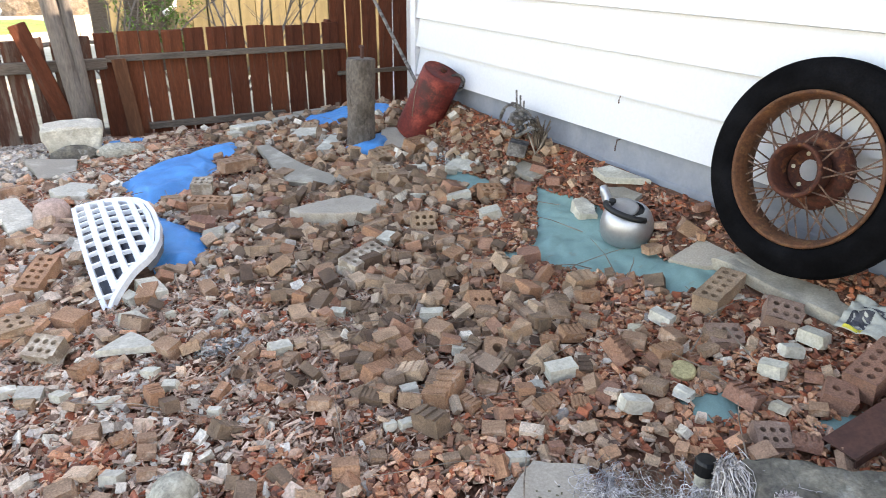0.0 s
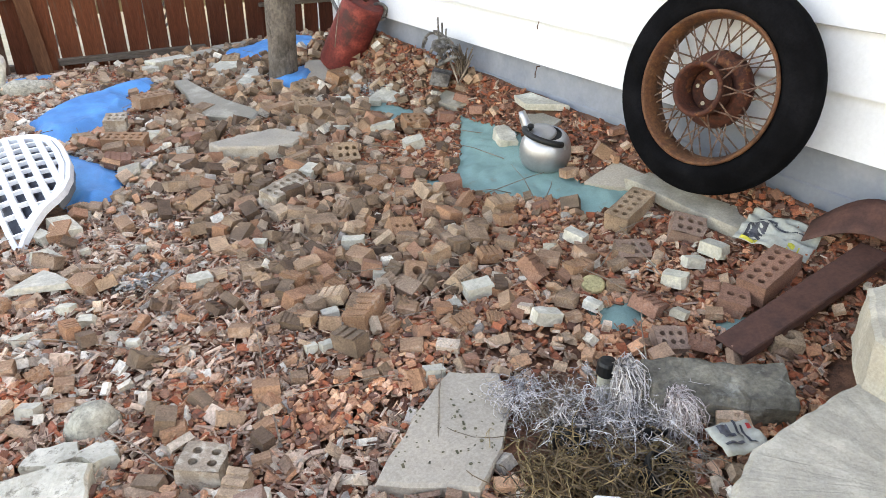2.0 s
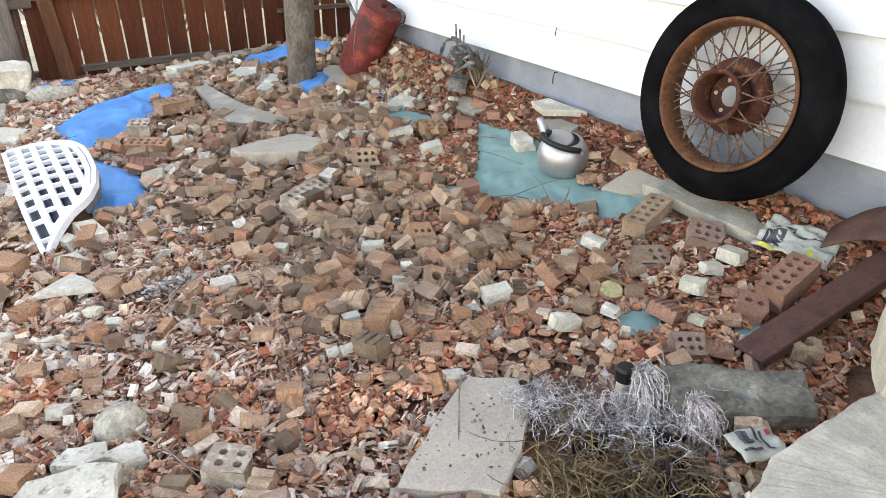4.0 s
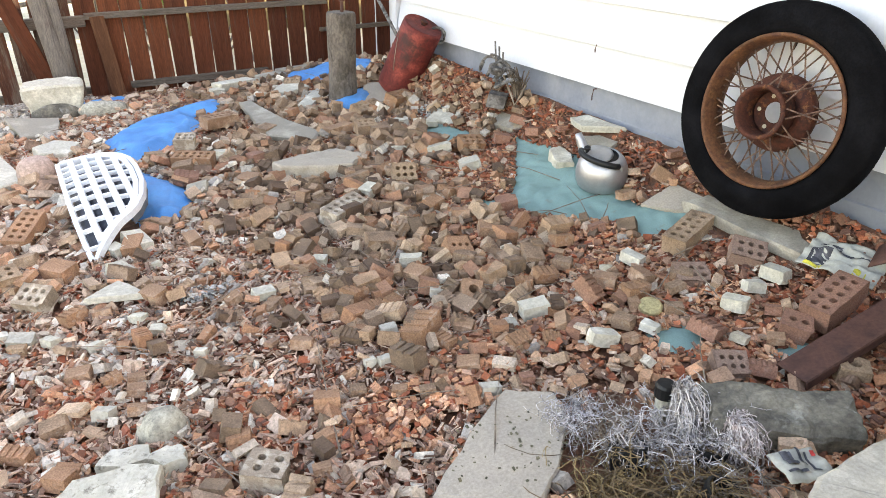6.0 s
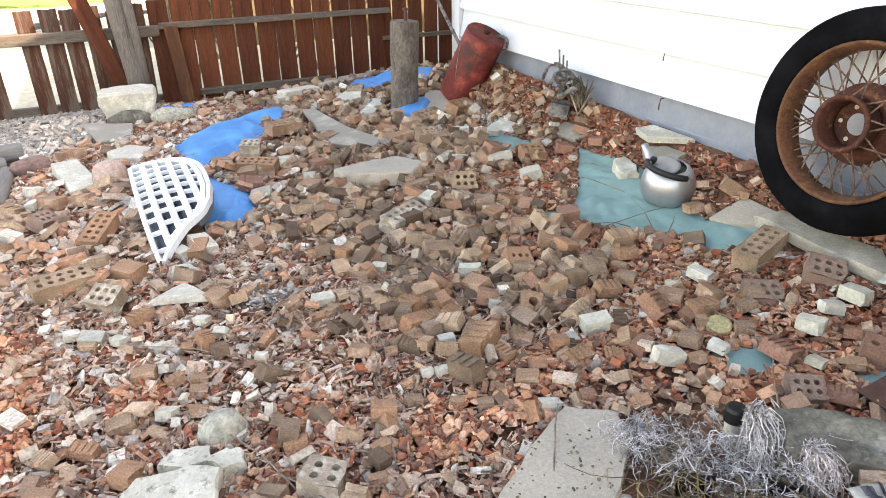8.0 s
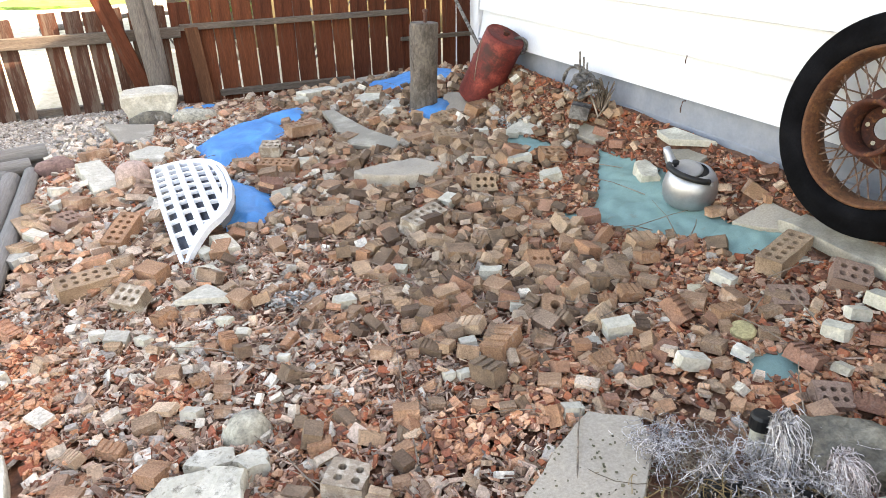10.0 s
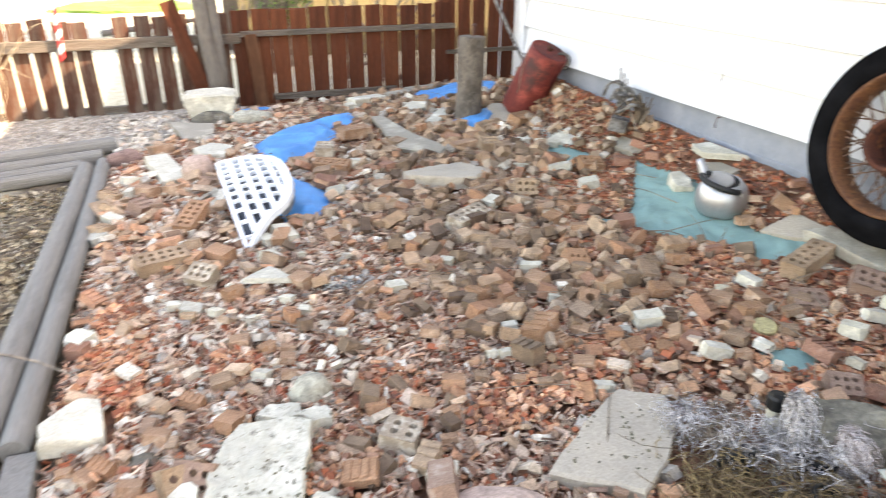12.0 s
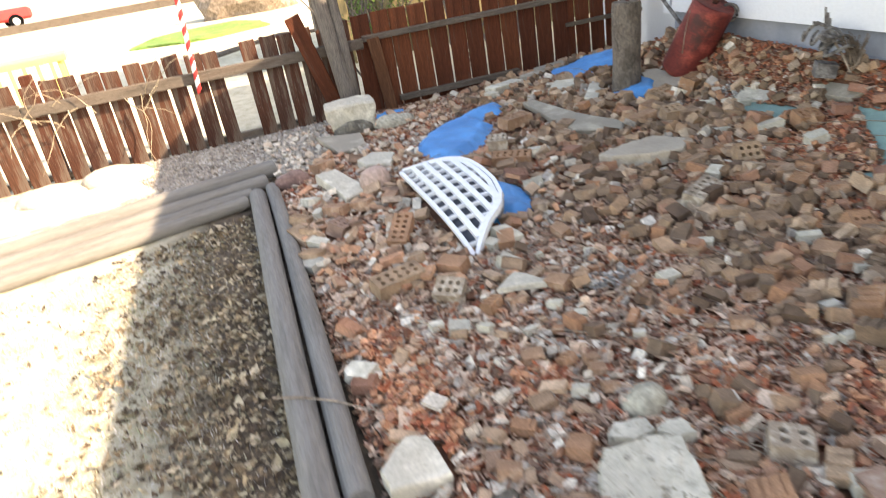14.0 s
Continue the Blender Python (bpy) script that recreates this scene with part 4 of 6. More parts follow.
# ---- car grille ----
def grille():
    tip = Vector((0.288, 3.13, 0.066))
    nrm = Vector((-0.238, -0.151, 0.960)).normalized()
    u = Vector((0.231, 4.151, 0.212)) - tip
    u = (u - nrm * u.dot(nrm)).normalized()
    v = u.cross(nrm)
    m = Matrix(((u.x, v.x, nrm.x, tip.x), (u.y, v.y, nrm.y, tip.y), (u.z, v.z, nrm.z, tip.z), (0, 0, 0, 1)))
    g = thing("car_grille", "white plastic car grille half with open cells, lying on rubble", "grille", m)
    LEN = 1.02
    ALONG, ACROSS = (0.0, 0.03, 0.13, 0.155, 0.20, 0.28, 0.42, 0.60, 0.74, 0.82, 0.88, 0.93, 0.98, 1.02), (0.015, 0.055, 0.168, 0.215, 0.262, 0.306, 0.338, 0.346, 0.336, 0.306, 0.25, 0.172, 0.07, 0.012)

    def edge(x):
        """Width of the grille at x from its tip."""
        return float(np.interp(x, ALONG, ACROSS))

    def bow(x, y):
        return 0.065 * math.sin(math.pi * (max(0.0, x) / LEN) ** 0.62) + 0.01 - 0.6 * (y - 0.13) ** 2

    def strip(pts, w, t, nm, material, lab="", drop=0.0):
        bm = bmesh.new()
        rows = []
        for i, p in enumerate(pts):
            a, b = pts[max(0, i - 1)], pts[min(len(pts) - 1, i + 1)]
            d = Vector((b[0] - a[0], b[1] - a[1], 0)).normalized()
            n = Vector((-d.y, d.x, 0)) * w / 2
            c = Vector((p[0], p[1], bow(*p) - drop))
            rows.append([bm.verts.new(c + q) for q in (n + Vector((0, 0, -t)), n * 0.8, -n * 0.8, -n + Vector((0, 0, -t)))])
        for r0, r1 in zip(rows, rows[1:]):
            for k in range(4):
                bm.faces.new((r0[k], r0[(k + 1) % 4], r1[(k + 1) % 4], r1[k]))
        bm.faces.new(rows[0]), bm.faces.new(rows[-1])
        part(nm, bm, material, g, lab)

    X = np.linspace(0, LEN, 52)
    strip([(x, 0.0) for x in X], 0.026, 0.022, "straight_edge", M_CHROME)
    strip([(x, edge(x)) for x in X], 0.026, 0.03, "curved_edge", M_CHROME)
    strip([(x, max(0.012, edge(x) - 0.028)) for x in X[3:47]], 0.032, 0.022, "inner_band", M_CHROME, drop=0.003)
    # a grey strip added under the curved edge in place of the shadow there
    bm = bmesh.new()
    rows = [[bm.verts.new((x, edge(x) + o, bow(x, edge(x)) - h)) for o, h in ((0.006, 0.02), (0.004, 0.07), (0.0, 0.07), (0.002, 0.02))] for x in X[8:44]]
    for r0, r1 in zip(rows, rows[1:]):
        for k in range(4):
            bm.faces.new((r0[k], r0[(k + 1) % 4], r1[(k + 1) % 4], r1[k]))
    bm.faces.new(rows[0]), bm.faces.new(rows[-1])
    part("skirt", bm, M_EDGE_SHADE, g, "grey strip for the shadow under the curved edge")
    # bars along it, a dark slat added between each pair for the shade in the cells, and short cross bars that step from
    # column to column
    PITCH = 0.067
    for k in range(0, 5):
        y = PITCH * (k + 1)
        xs = [x for x in X if edge(x) > y + 0.006]
        if k < 4 and len(xs) > 3:
            strip([(x, y) for x in xs], 0.034, 0.022, "bar", M_CHROME)
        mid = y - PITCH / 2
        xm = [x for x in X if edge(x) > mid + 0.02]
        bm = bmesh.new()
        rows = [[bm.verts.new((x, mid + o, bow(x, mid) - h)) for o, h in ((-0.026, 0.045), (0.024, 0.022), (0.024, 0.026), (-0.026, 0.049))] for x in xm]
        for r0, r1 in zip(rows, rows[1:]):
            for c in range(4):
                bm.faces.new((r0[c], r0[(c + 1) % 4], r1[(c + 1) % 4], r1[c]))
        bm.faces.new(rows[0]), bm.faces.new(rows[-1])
        part("slat", bm, M_CELL_SHADE, g, "dark bluish slat added for the shade in the cells")
        x = 0.055 + (0.045 if k % 2 else 0.0)
        while x < xm[-1] - 0.01:
            if edge(x) > y - 0.004:
                strip([(x, mid - PITCH / 2 + 0.008), (x - 0.006, mid), (x - 0.012, mid + PITCH / 2 - 0.008)], 0.013, 0.02, "cross_bar", M_CHROME, drop=0.002)
            x += 0.118 - 0.05 * x / LEN


grille()
KEEP_OUT.append([(0.30, 3.16), (0.26, 3.5), (0.25, 4.05), (0.45, 3.95), (0.55, 3.8), (0.57, 3.42), (0.47, 3.25)])


# ---- poles ----
def pole(a, b, r, label, seed):
    a, b = Vector(a), Vector(b)
    d = b - a
    m = Matrix.Translation(a) @ d.to_track_quat("Z", "Y").to_matrix().to_4x4()
    n = 14
    prof = [(r * 0.94, 0.0), (r, 0.008)] + [(r, d.length * i / n) for i in range(1, n)] + [(r, d.length - 0.008), (r * 0.94, d.length)]
    bm = lathe(prof, 18)
    for v in bm.verts:
        k = 1 + 0.05 * noise.noise((v.co.x * 14 + seed, v.co.y * 14, v.co.z * 2.0)) + 0.012 * noise.noise((v.co.x * 60, v.co.y * 60 + seed, v.co.z * 1.5))
        v.co.x *= k
        v.co.y *= k
        v.co.x += 0.012 * math.sin(v.co.z * 1.1 + seed)
    return solid("timber_pole", bm, M_POLE, label, "pole", m, "grey timber poles")


pole((-0.635, 1.62, 0.012), (-0.60, 4.95, 0.016), 0.056, "long grey weathered timber pole lying along the rubble edge", 1)
pole((-0.525, 1.93, 0.018), (-0.49, 5.02, 0.022), 0.045, "thinner grey timber pole lying beside another pole", 2)
pole((-0.42, 5.42, 0.045), (-4.4, 4.42, 0.035), 0.062, "grey timber pole bordering the gravel", 3)
pole((-0.50, 5.20, 0.020), (-4.4, 4.26, 0.015), 0.055, "grey timber pole between two others", 4)
pole((-0.62, 5.03, 0.004), (-4.4, 4.12, 0.0), 0.050, "grey timber pole sunk in leaf litter", 5)
pole((-0.66, 4.90, 0.004), (-4.4, 3.99, 0.0), 0.044, "thin grey timber pole half buried in litter", 6)
bm_ = box(0.09, 0.72, 0.05, 0.004, jit=0.004)
solid("grey_plank", bm_, M_POLE, "grey weathered plank end beside the poles", "plank", pose(-0.505, 1.55, 0.0, 0, 0, 1))
solid("pole_twine", tube([(-0.72, 2.50, 0.072), (-0.62, 2.44, 0.076), (-0.52, 2.37, 0.070), (-0.44, 2.30, 0.058), (-0.38, 2.24, 0.06)], 0.0045, 6, taper=0.6), M_TWIG, "dry vine twig lying across the poles", "twig")


# ---- slabs and stones on the bed ----
def slab_at(name, poly, z, thick, material, label, tilt=(0, 0), category="slab", rough=0.006, keep=True, group=""):
    cx, cy = sum(p[0] for p in poly) / len(poly), sum(p[1] for p in poly) / len(poly)
    bm = slab([(x - cx, y - cy) for x, y in poly], thick, rough)
    if keep:
        KEEP_OUT.append(poly)
    return solid(name, bm, material, label, category, pose(cx, cy, z, tilt[0], tilt[1], 0), group)


slab_at("paving_slab", [(0.90, 1.20), (1.10, 1.34), (1.28, 1.44), (1.40, 1.35), (1.36, 1.24), (1.22, 1.10), (1.09, 1.03)], 0.135, 0.05, M_CONCD, "broken grey paving slab sprinkled with chips", (-1, -3), rough=0.005)
slab_at("concrete_slab", [(0.05, 1.60), (0.13, 1.69), (0.25, 1.69), (0.33, 1.63), (0.28, 1.48), (0.23, 1.30), (0.18, 1.10), (0.12, 1.0), (-0.11, 1.09), (-0.06, 1.25), (0.01, 1.46)], 0.12, 0.08, M_PITTED, "thick pale pitted concrete slab", (2, -1), rough=0.010)
slab_at("concrete_shard", [(0.18, 1.76), (0.22, 1.81), (0.31, 1.79), (0.32, 1.74), (0.24, 1.72)], 0.088, 0.05, M_PITTED, "flat pale concrete shard beside the slab", (2, 3), "stone", 0.008)
slab_at("concrete_shard", [(0.30, 1.71), (0.35, 1.745), (0.40, 1.715), (0.39, 1.66), (0.33, 1.66)], 0.10, 0.05, M_PITTED, "flat pale concrete shard beside the slab", (-2, 2), "stone", 0.008)
slab_at("flagstone", [(1.45, 5.10), (1.53, 5.08), (1.60, 4.52), (1.71, 4.10), (1.63, 4.01), (1.41, 4.25), (1.42, 4.54)], 0.175, 0.04, M_CONC, "long grey flagstone among bricks", (1, -3))
slab_at("flagstone", [(1.25, 3.64), (1.45, 3.70), (1.66, 3.74), (1.75, 3.54), (1.62, 3.38), (1.44, 3.43), (1.27, 3.54)], 0.195, 0.075, M_CONCD, "tan flagstone lying among broken bricks", (-3, 1))
slab_at("flagstone", [(2.07, 4.30), (2.38, 4.95), (2.46, 4.85), (2.41, 4.42)], 0.24, 0.04, M_CONCD, "grey flagstone wedge under the red tank", (0, -9))
slab_at("paving_slab", [(2.44, 2.10), (2.63, 2.08), (2.62, 1.86), (2.54, 1.82), (2.49, 1.95)], 0.295, 0.04, M_CONCD, "grey slab piece near the wheel", (0, -22))
slab_at("paving_slab", [(2.51, 1.91), (2.61, 1.88), (2.64, 1.46), (2.58, 1.34), (2.51, 1.36), (2.50, 1.72)], 0.322, 0.05, M_CONC, "long pale slab under the tyre", (2, -10), rough=0.012)
slab_at("concrete_wedge", [(0.22, 2.70), (0.36, 2.83), (0.45, 2.64)], 0.105, 0.025, M_PALE, "thin triangular white slab shard", (-5, 3), "stone")
slab_at("flagstone", [(-0.04, 5.78), (0.30, 5.66), (0.28, 5.34), (0.05, 5.30)], 0.085, 0.035, M_CONC, "flat grey flagstone at the gravel edge", (3, 1))
slab_at("concrete_bar", [(1.40, 5.72), (1.72, 5.88), (1.78, 5.78), (1.46, 5.62)], 0.19, 0.06, M_PALE, "pale concrete bar by the fence", (0, 3))
slab_at("concrete_bar", [(1.80, 5.90), (2.02, 6.02), (2.08, 5.92), (1.88, 5.80)], 0.18, 0.05, M_CONC, "grey concrete bar by the fence", (0, 2))
slab_at("concrete_bar", [(1.78, 4.75), (2.00, 5.06), (2.08, 5.0), (1.86, 4.70)], 0.20, 0.04, M_PALE, "pale concrete strip beside the upright log", (4, 2))
slab_at("concrete_bar", [(2.05, 6.15), (2.40, 6.28), (2.42, 6.18), (2.1, 6.05)], 0.16, 0.04, M_CONC, "grey concrete strip at the fence foot", (0, 2))
slab_at("flagstone", [(1.72, 5.20), (1.94, 5.42), (2.02, 5.18), (1.84, 5.12)], 0.21, 0.05, M_PALE, "pale flagstone near the blue tarp", (6, -4))
slab_at("flagstone", [(2.66, 2.86), (2.74, 2.82), (2.75, 2.53), (2.62, 2.72)], 0.44, 0.035, M_PALE, "pale slab piece against the foundation", (0, -10))
slab_at("flagstone", [(2.62, 2.75), (2.69, 2.66), (2.70, 2.52), (2.63, 2.50), (2.58, 2.64)], 0.375, 0.04, M_CONC, "grey slab shard near the kettle", (0, -14))
slab_at("flagstone", [(2.50, 3.40), (2.62, 3.44), (2.64, 3.16), (2.52, 3.20)], 0.32, 0.05, M_CONC, "grey slab piece under the scrap", (0, -20))
slab_at("flagstone", [(2.32, 3.86), (2.46, 3.93), (2.50, 3.72), (2.40, 3.66)], 0.25, 0.04, M_PALE, "white slab piece on rubble", (4, -12))
slab_at("stone_wedge", [(2.42, 2.65), (2.46, 2.77), (2.53, 2.77), (2.54, 2.68), (2.49, 2.61)], 0.305, 0.07, M_PALE, "pale stone wedge behind the kettle", (14, -6), "stone")
slab_at("flagstone", [(-0.20, 4.74), (-0.06, 4.79), (0.07, 4.34), (-0.09, 4.28)], 0.105, 0.06, M_PALE, "cracked white slab piece", (4, 3))
slab_at("flagstone", [(0.11, 4.89), (0.24, 5.0), (0.38, 4.90), (0.30, 4.69), (0.14, 4.76)], 0.105, 0.05, M_PALE, "pale flat stone near the tarp", (2, 2))


def rough_block(sx, sy, sz, seed, amp=0.012, cuts=6, bevel=0.02):
    bm = box(sx, sy, sz, bevel)
    bmesh.ops.subdivide_edges(bm, edges=bm.edges[:], cuts=cuts, use_grid_fill=True)
    o = Vector((seed, seed * 2.3, seed * 5.1))
    for v in bm.verts:
        p = v.co * 9 + o
        v.co += Vector((noise.noise(p), noise.noise(p + Vector((7, 0, 0))), noise.noise(p + Vector((0, 9, 0))))) * amp + v.co.normalized() * amp * 0.8 * noise.noise(v.co * 30 + o)
    return bm


def stone(name, x, y, s, seed, material, label, sink=0.25, rz=0, flat=0.35, lump=0.25, keep=True):
    bm = rock(s[0], s[1], s[2], seed, flat, lump)
    if keep:
        KEEP_OUT.append([(x + s[0] * 0.8 * math.cos(a), y + s[1] * 0.8 * math.sin(a)) for a in np.linspace(0, 5.6, 8)])
    return solid(name, bm, material, label, "stone", pose(x, y, lev(x, y) + s[2] * (flat - sink * 0.3), 0, 0, rz), smooth=True)


stone("boulder", 0.365, 1.85, (0.072, 0.06, 0.075), 3, M_ROCK, "rounded grey lichen-spotted stone")
stone("boulder", 0.73, 1.08, (0.18, 0.115, 0.085), 5, M_PINK, "smooth pinkish boulder half sunk in rubble", rz=-35)
stone("boulder", 0.12, 4.40, (0.10, 0.09, 0.10), 8, M_PINK, "round greyish-pink stone beside the grille", 0.1, flat=0.75, lump=0.12)
stone("boulder", 0.28, 5.86, (0.16, 0.10, 0.085), 11, M_DARKST, "dark stone under a white block", flat=0.6)
stone("boulder", 0.60, 5.72, (0.16, 0.10, 0.09), 13, M_ROCK, "rough grey stone by the fence", flat=0.5)
stone("boulder", -0.34, 5.0, (0.13, 0.10, 0.085), 17, M_REDST, "dark reddish stone at the pole ends", 0.1)
stone("boulder", 0.31, 1.36, (0.05, 0.04, 0.04), 21, M_ROCK, "mottled grey-green rounded stone", lump=0.55)
stone("boulder", 0.42, 1.24, (0.05, 0.05, 0.05), 23, M_PALE, "white chipped stone on rubble", lump=0.55)
stone("boulder", -0.05, 1.50, (0.06, 0.045, 0.045), 25, M_PALE, "rough white stone on rubble", lump=0.55)
stone("boulder", -0.38, 2.50, (0.055, 0.05, 0.045), 27, M_PALE, "pale stone beside the poles", lump=0.55)
stone("boulder", -0.16, 1.73, (0.06, 0.035, 0.03), 29, M_DARKST, "flat dark bluish stone", lump=0.55)
wb = rough_block(0.41, 0.24, 0.20, 8, 0.008, 7, 0.015)
for v in wb.verts:
    k = 0.86 + 0.14 * min(1.0, max(0.0, v.co.z / 0.08 + 0.6))
    v.co.x *= k
    v.co.z += 0.012 * (1 - (v.co.x / 0.2) ** 2) if v.co.z > 0.06 else 0.0
solid("white_block", wb, M_PALE, "large whitewashed concrete block by the fence", "block", pose(0.31, 6.0, 0.17, 3, -1, -6))
KEEP_OUT.append([(0.1, 5.75), (0.1, 6.15), (0.6, 6.1), (0.6, 5.72)])
slab_at("white_rock", [(-0.46, 1.95), (-0.35, 2.06), (-0.29, 2.03), (-0.27, 1.85), (-0.45, 1.86)], 0.085, 0.065, M_PALE, "angular white stone block near the poles", (3, 2), "stone", 0.005, False)
KEEP_OUT.append([(-0.45, 1.85), (-0.45, 2.05), (-0.24, 2.05), (-0.24, 1.85)])


def stone_log():
    solid("slate_block", rough_block(0.41, 0.165, 0.14, 3, 0.018, 13), M_DARKST, "long dark grey weathered stone behind the dead plant", "stone", pose(1.805, 0.915, 0.175, 6, 0, -38))
    KEEP_OUT.append([(1.67, 1.06), (1.76, 1.12), (2.07, 0.88), (1.98, 0.78)])


stone_log()


def ledge():
    s = thing("concrete_step", "worn two-tier concrete step beside the rubble", "step")
    low = slab([(1.94, 0.66), (1.57, 0.66), (1.40, 0.60), (1.32, 0.25), (1.6, -0.2), (2.3, -0.2), (2.3, 0.6)], 0.26, 0.004)
    part("lower_tier", low, M_STEP, s, m=pose(0, 0, 0.32))
    up = slab([(2.32, 0.76), (2.20, 0.78), (1.97, 0.64), (1.95, 0.3), (2.1, -0.2), (2.72, -0.2), (2.72, 0.7)], 0.17, 0.004)
    part("upper_tier", up, M_STEP, s, m=pose(0, 0, 0.47))
    KEEP_OUT.append([(1.3, -0.3), (1.38, 0.62), (1.94, 0.68), (2.2, 0.8), (2.75, 0.78), (2.75, -0.3)])


ledge()


# ---- rusty steel, paper ----
def beam():
    a, b = Vector((1.985, 1.00, 0.215)), Vector((2.66, 0.96, 0.37))
    d = b - a
    m = Matrix.Translation(a) @ d.to_track_quat("X", "Z").to_matrix().to_4x4()
    t = thing("steel_strip", "rusty steel channel lying on the rubble", "steel strip", m)
    L = d.length
    part("web", box(L, 0.10, 0.006, 0.001, at=(L / 2, 0, 0)), M_RUSTD, t)
    for s in (-1, 1):
        part("flange", box(L, 0.006, 0.03, 0.001, at=(L / 2, s * 0.05, -0.015)), M_RUSTD, t)
    bm = bmesh.new()
    rows = []
    for i in range(13):
        f = i / 12
        x, y, z = 2.60 + 0.11 * f ** 1.5, 1.15 - 0.32 * f, 0.345 + 0.055 * math.sin(f * math.pi * 1.1) + 0.05 * f
        rows.append([bm.verts.new((x + 0.10 * (q - 0.5) + 0.02 * math.sin(3 * f), y + 0.03 * q, z + 0.10 * q * (0.4 + 0.5 * math.sin(f * 3)))) for q in (0, 0.25, 0.5, 0.75, 1)])
    for p, q in zip(rows, rows[1:]):
        for i in range(4):
            bm.faces.new((p[i], p[i + 1], q[i + 1], q[i]))
    ob = solid("bent_sheet", bm, M_RUSTD, "bent rusty sheet of steel beside the foundation", "metal sheet", smooth=True)
    ob.modifiers.new("thickness", "SOLIDIFY").thickness = 0.004
    KEEP_OUT.append([(2.0, 0.96), (2.0, 1.04), (2.66, 1.0), (2.66, 0.93)])


beam()


def paper(name, cx, cy, sx, sy, rz, label, prints, lift=0.03, tilt=0):
    bm = bmesh.new()
    n = 18 if sx > 0.15 else 8
    vs = [[bm.verts.new(((i / n - 0.5) * sx, (j / n - 0.5) * sy, 0.024 * noise.noise((i * 0.31 + cx, j * 0.27, cy * 3)) + 0.016 * abs(noise.noise((i * 0.5, j * 0.42 + cx, 2))))) for j in range(n + 1)] for i in range(n + 1)]
    for i in range(n):
        for j in range(n):
            bm.faces.new((vs[i][j], vs[i + 1][j], vs[i + 1][j + 1], vs[i][j + 1]))
    t = thing(name, label, "paper", pose(cx, cy, lev(cx, cy) + lift, 0, tilt, rz))
    ob = part("sheet", bm, M_PAPER, t, smooth=True)
    ob.modifiers.new("thickness", "SOLIDIFY").thickness = 0.002

    def at(u, v):
        i, j = (u / sx + 0.5) * n, (v / sy + 0.5) * n
        return 0.024 * noise.noise((i * 0.31 + cx, j * 0.27, cy * 3)) + 0.016 * abs(noise.noise((i * 0.5, j * 0.42 + cx, 2)))

    for u, v, w, h, material in prints:
        b2 = bmesh.new()
        k = 6
        g = [[b2.verts.new((u + w * (i / k - 0.5), v + h * (j / k - 0.5), at(u + w * (i / k - 0.5), v + h * (j / k - 0.5)) + 0.004)) for j in range(k + 1)] for i in range(k + 1)]
        for i in range(k):
            for j in range(k):
                b2.faces.new((g[i][j], g[i + 1][j], g[i + 1][j + 1], g[i][j + 1]))
        part("print_bar", b2, material, ob)


paper("torn_bag", 2.575, 1.245, 0.17, 0.26, 10, "crumpled printed paper bag on the rubble", ((-0.025, 0.075, 0.075, 0.065, M_INK), (-0.074, 0.075, 0.02, 0.06, M_YELLOWP), (-0.05, -0.07, 0.02, 0.04, M_YELLOWP), (0.02, -0.03, 0.008, 0.12, M_INK), (0.04, 0.06, 0.02, 0.07, M_INK)), 0.05, -20)
paper("torn_leaflet", 1.675, 0.75, 0.12, 0.10, -20, "torn printed leaflet under the concrete step", ((-0.02, 0.02, 0.03, 0.045, M_INK), (0.015, 0.025, 0.008, 0.05, M_INK), (0.03, 0.0, 0.006, 0.07, M_INK), (-0.025, -0.025, 0.05, 0.008, M_INK), (0.05, 0.03, 0.012, 0.014, M_REDP)), 0.10, -8)


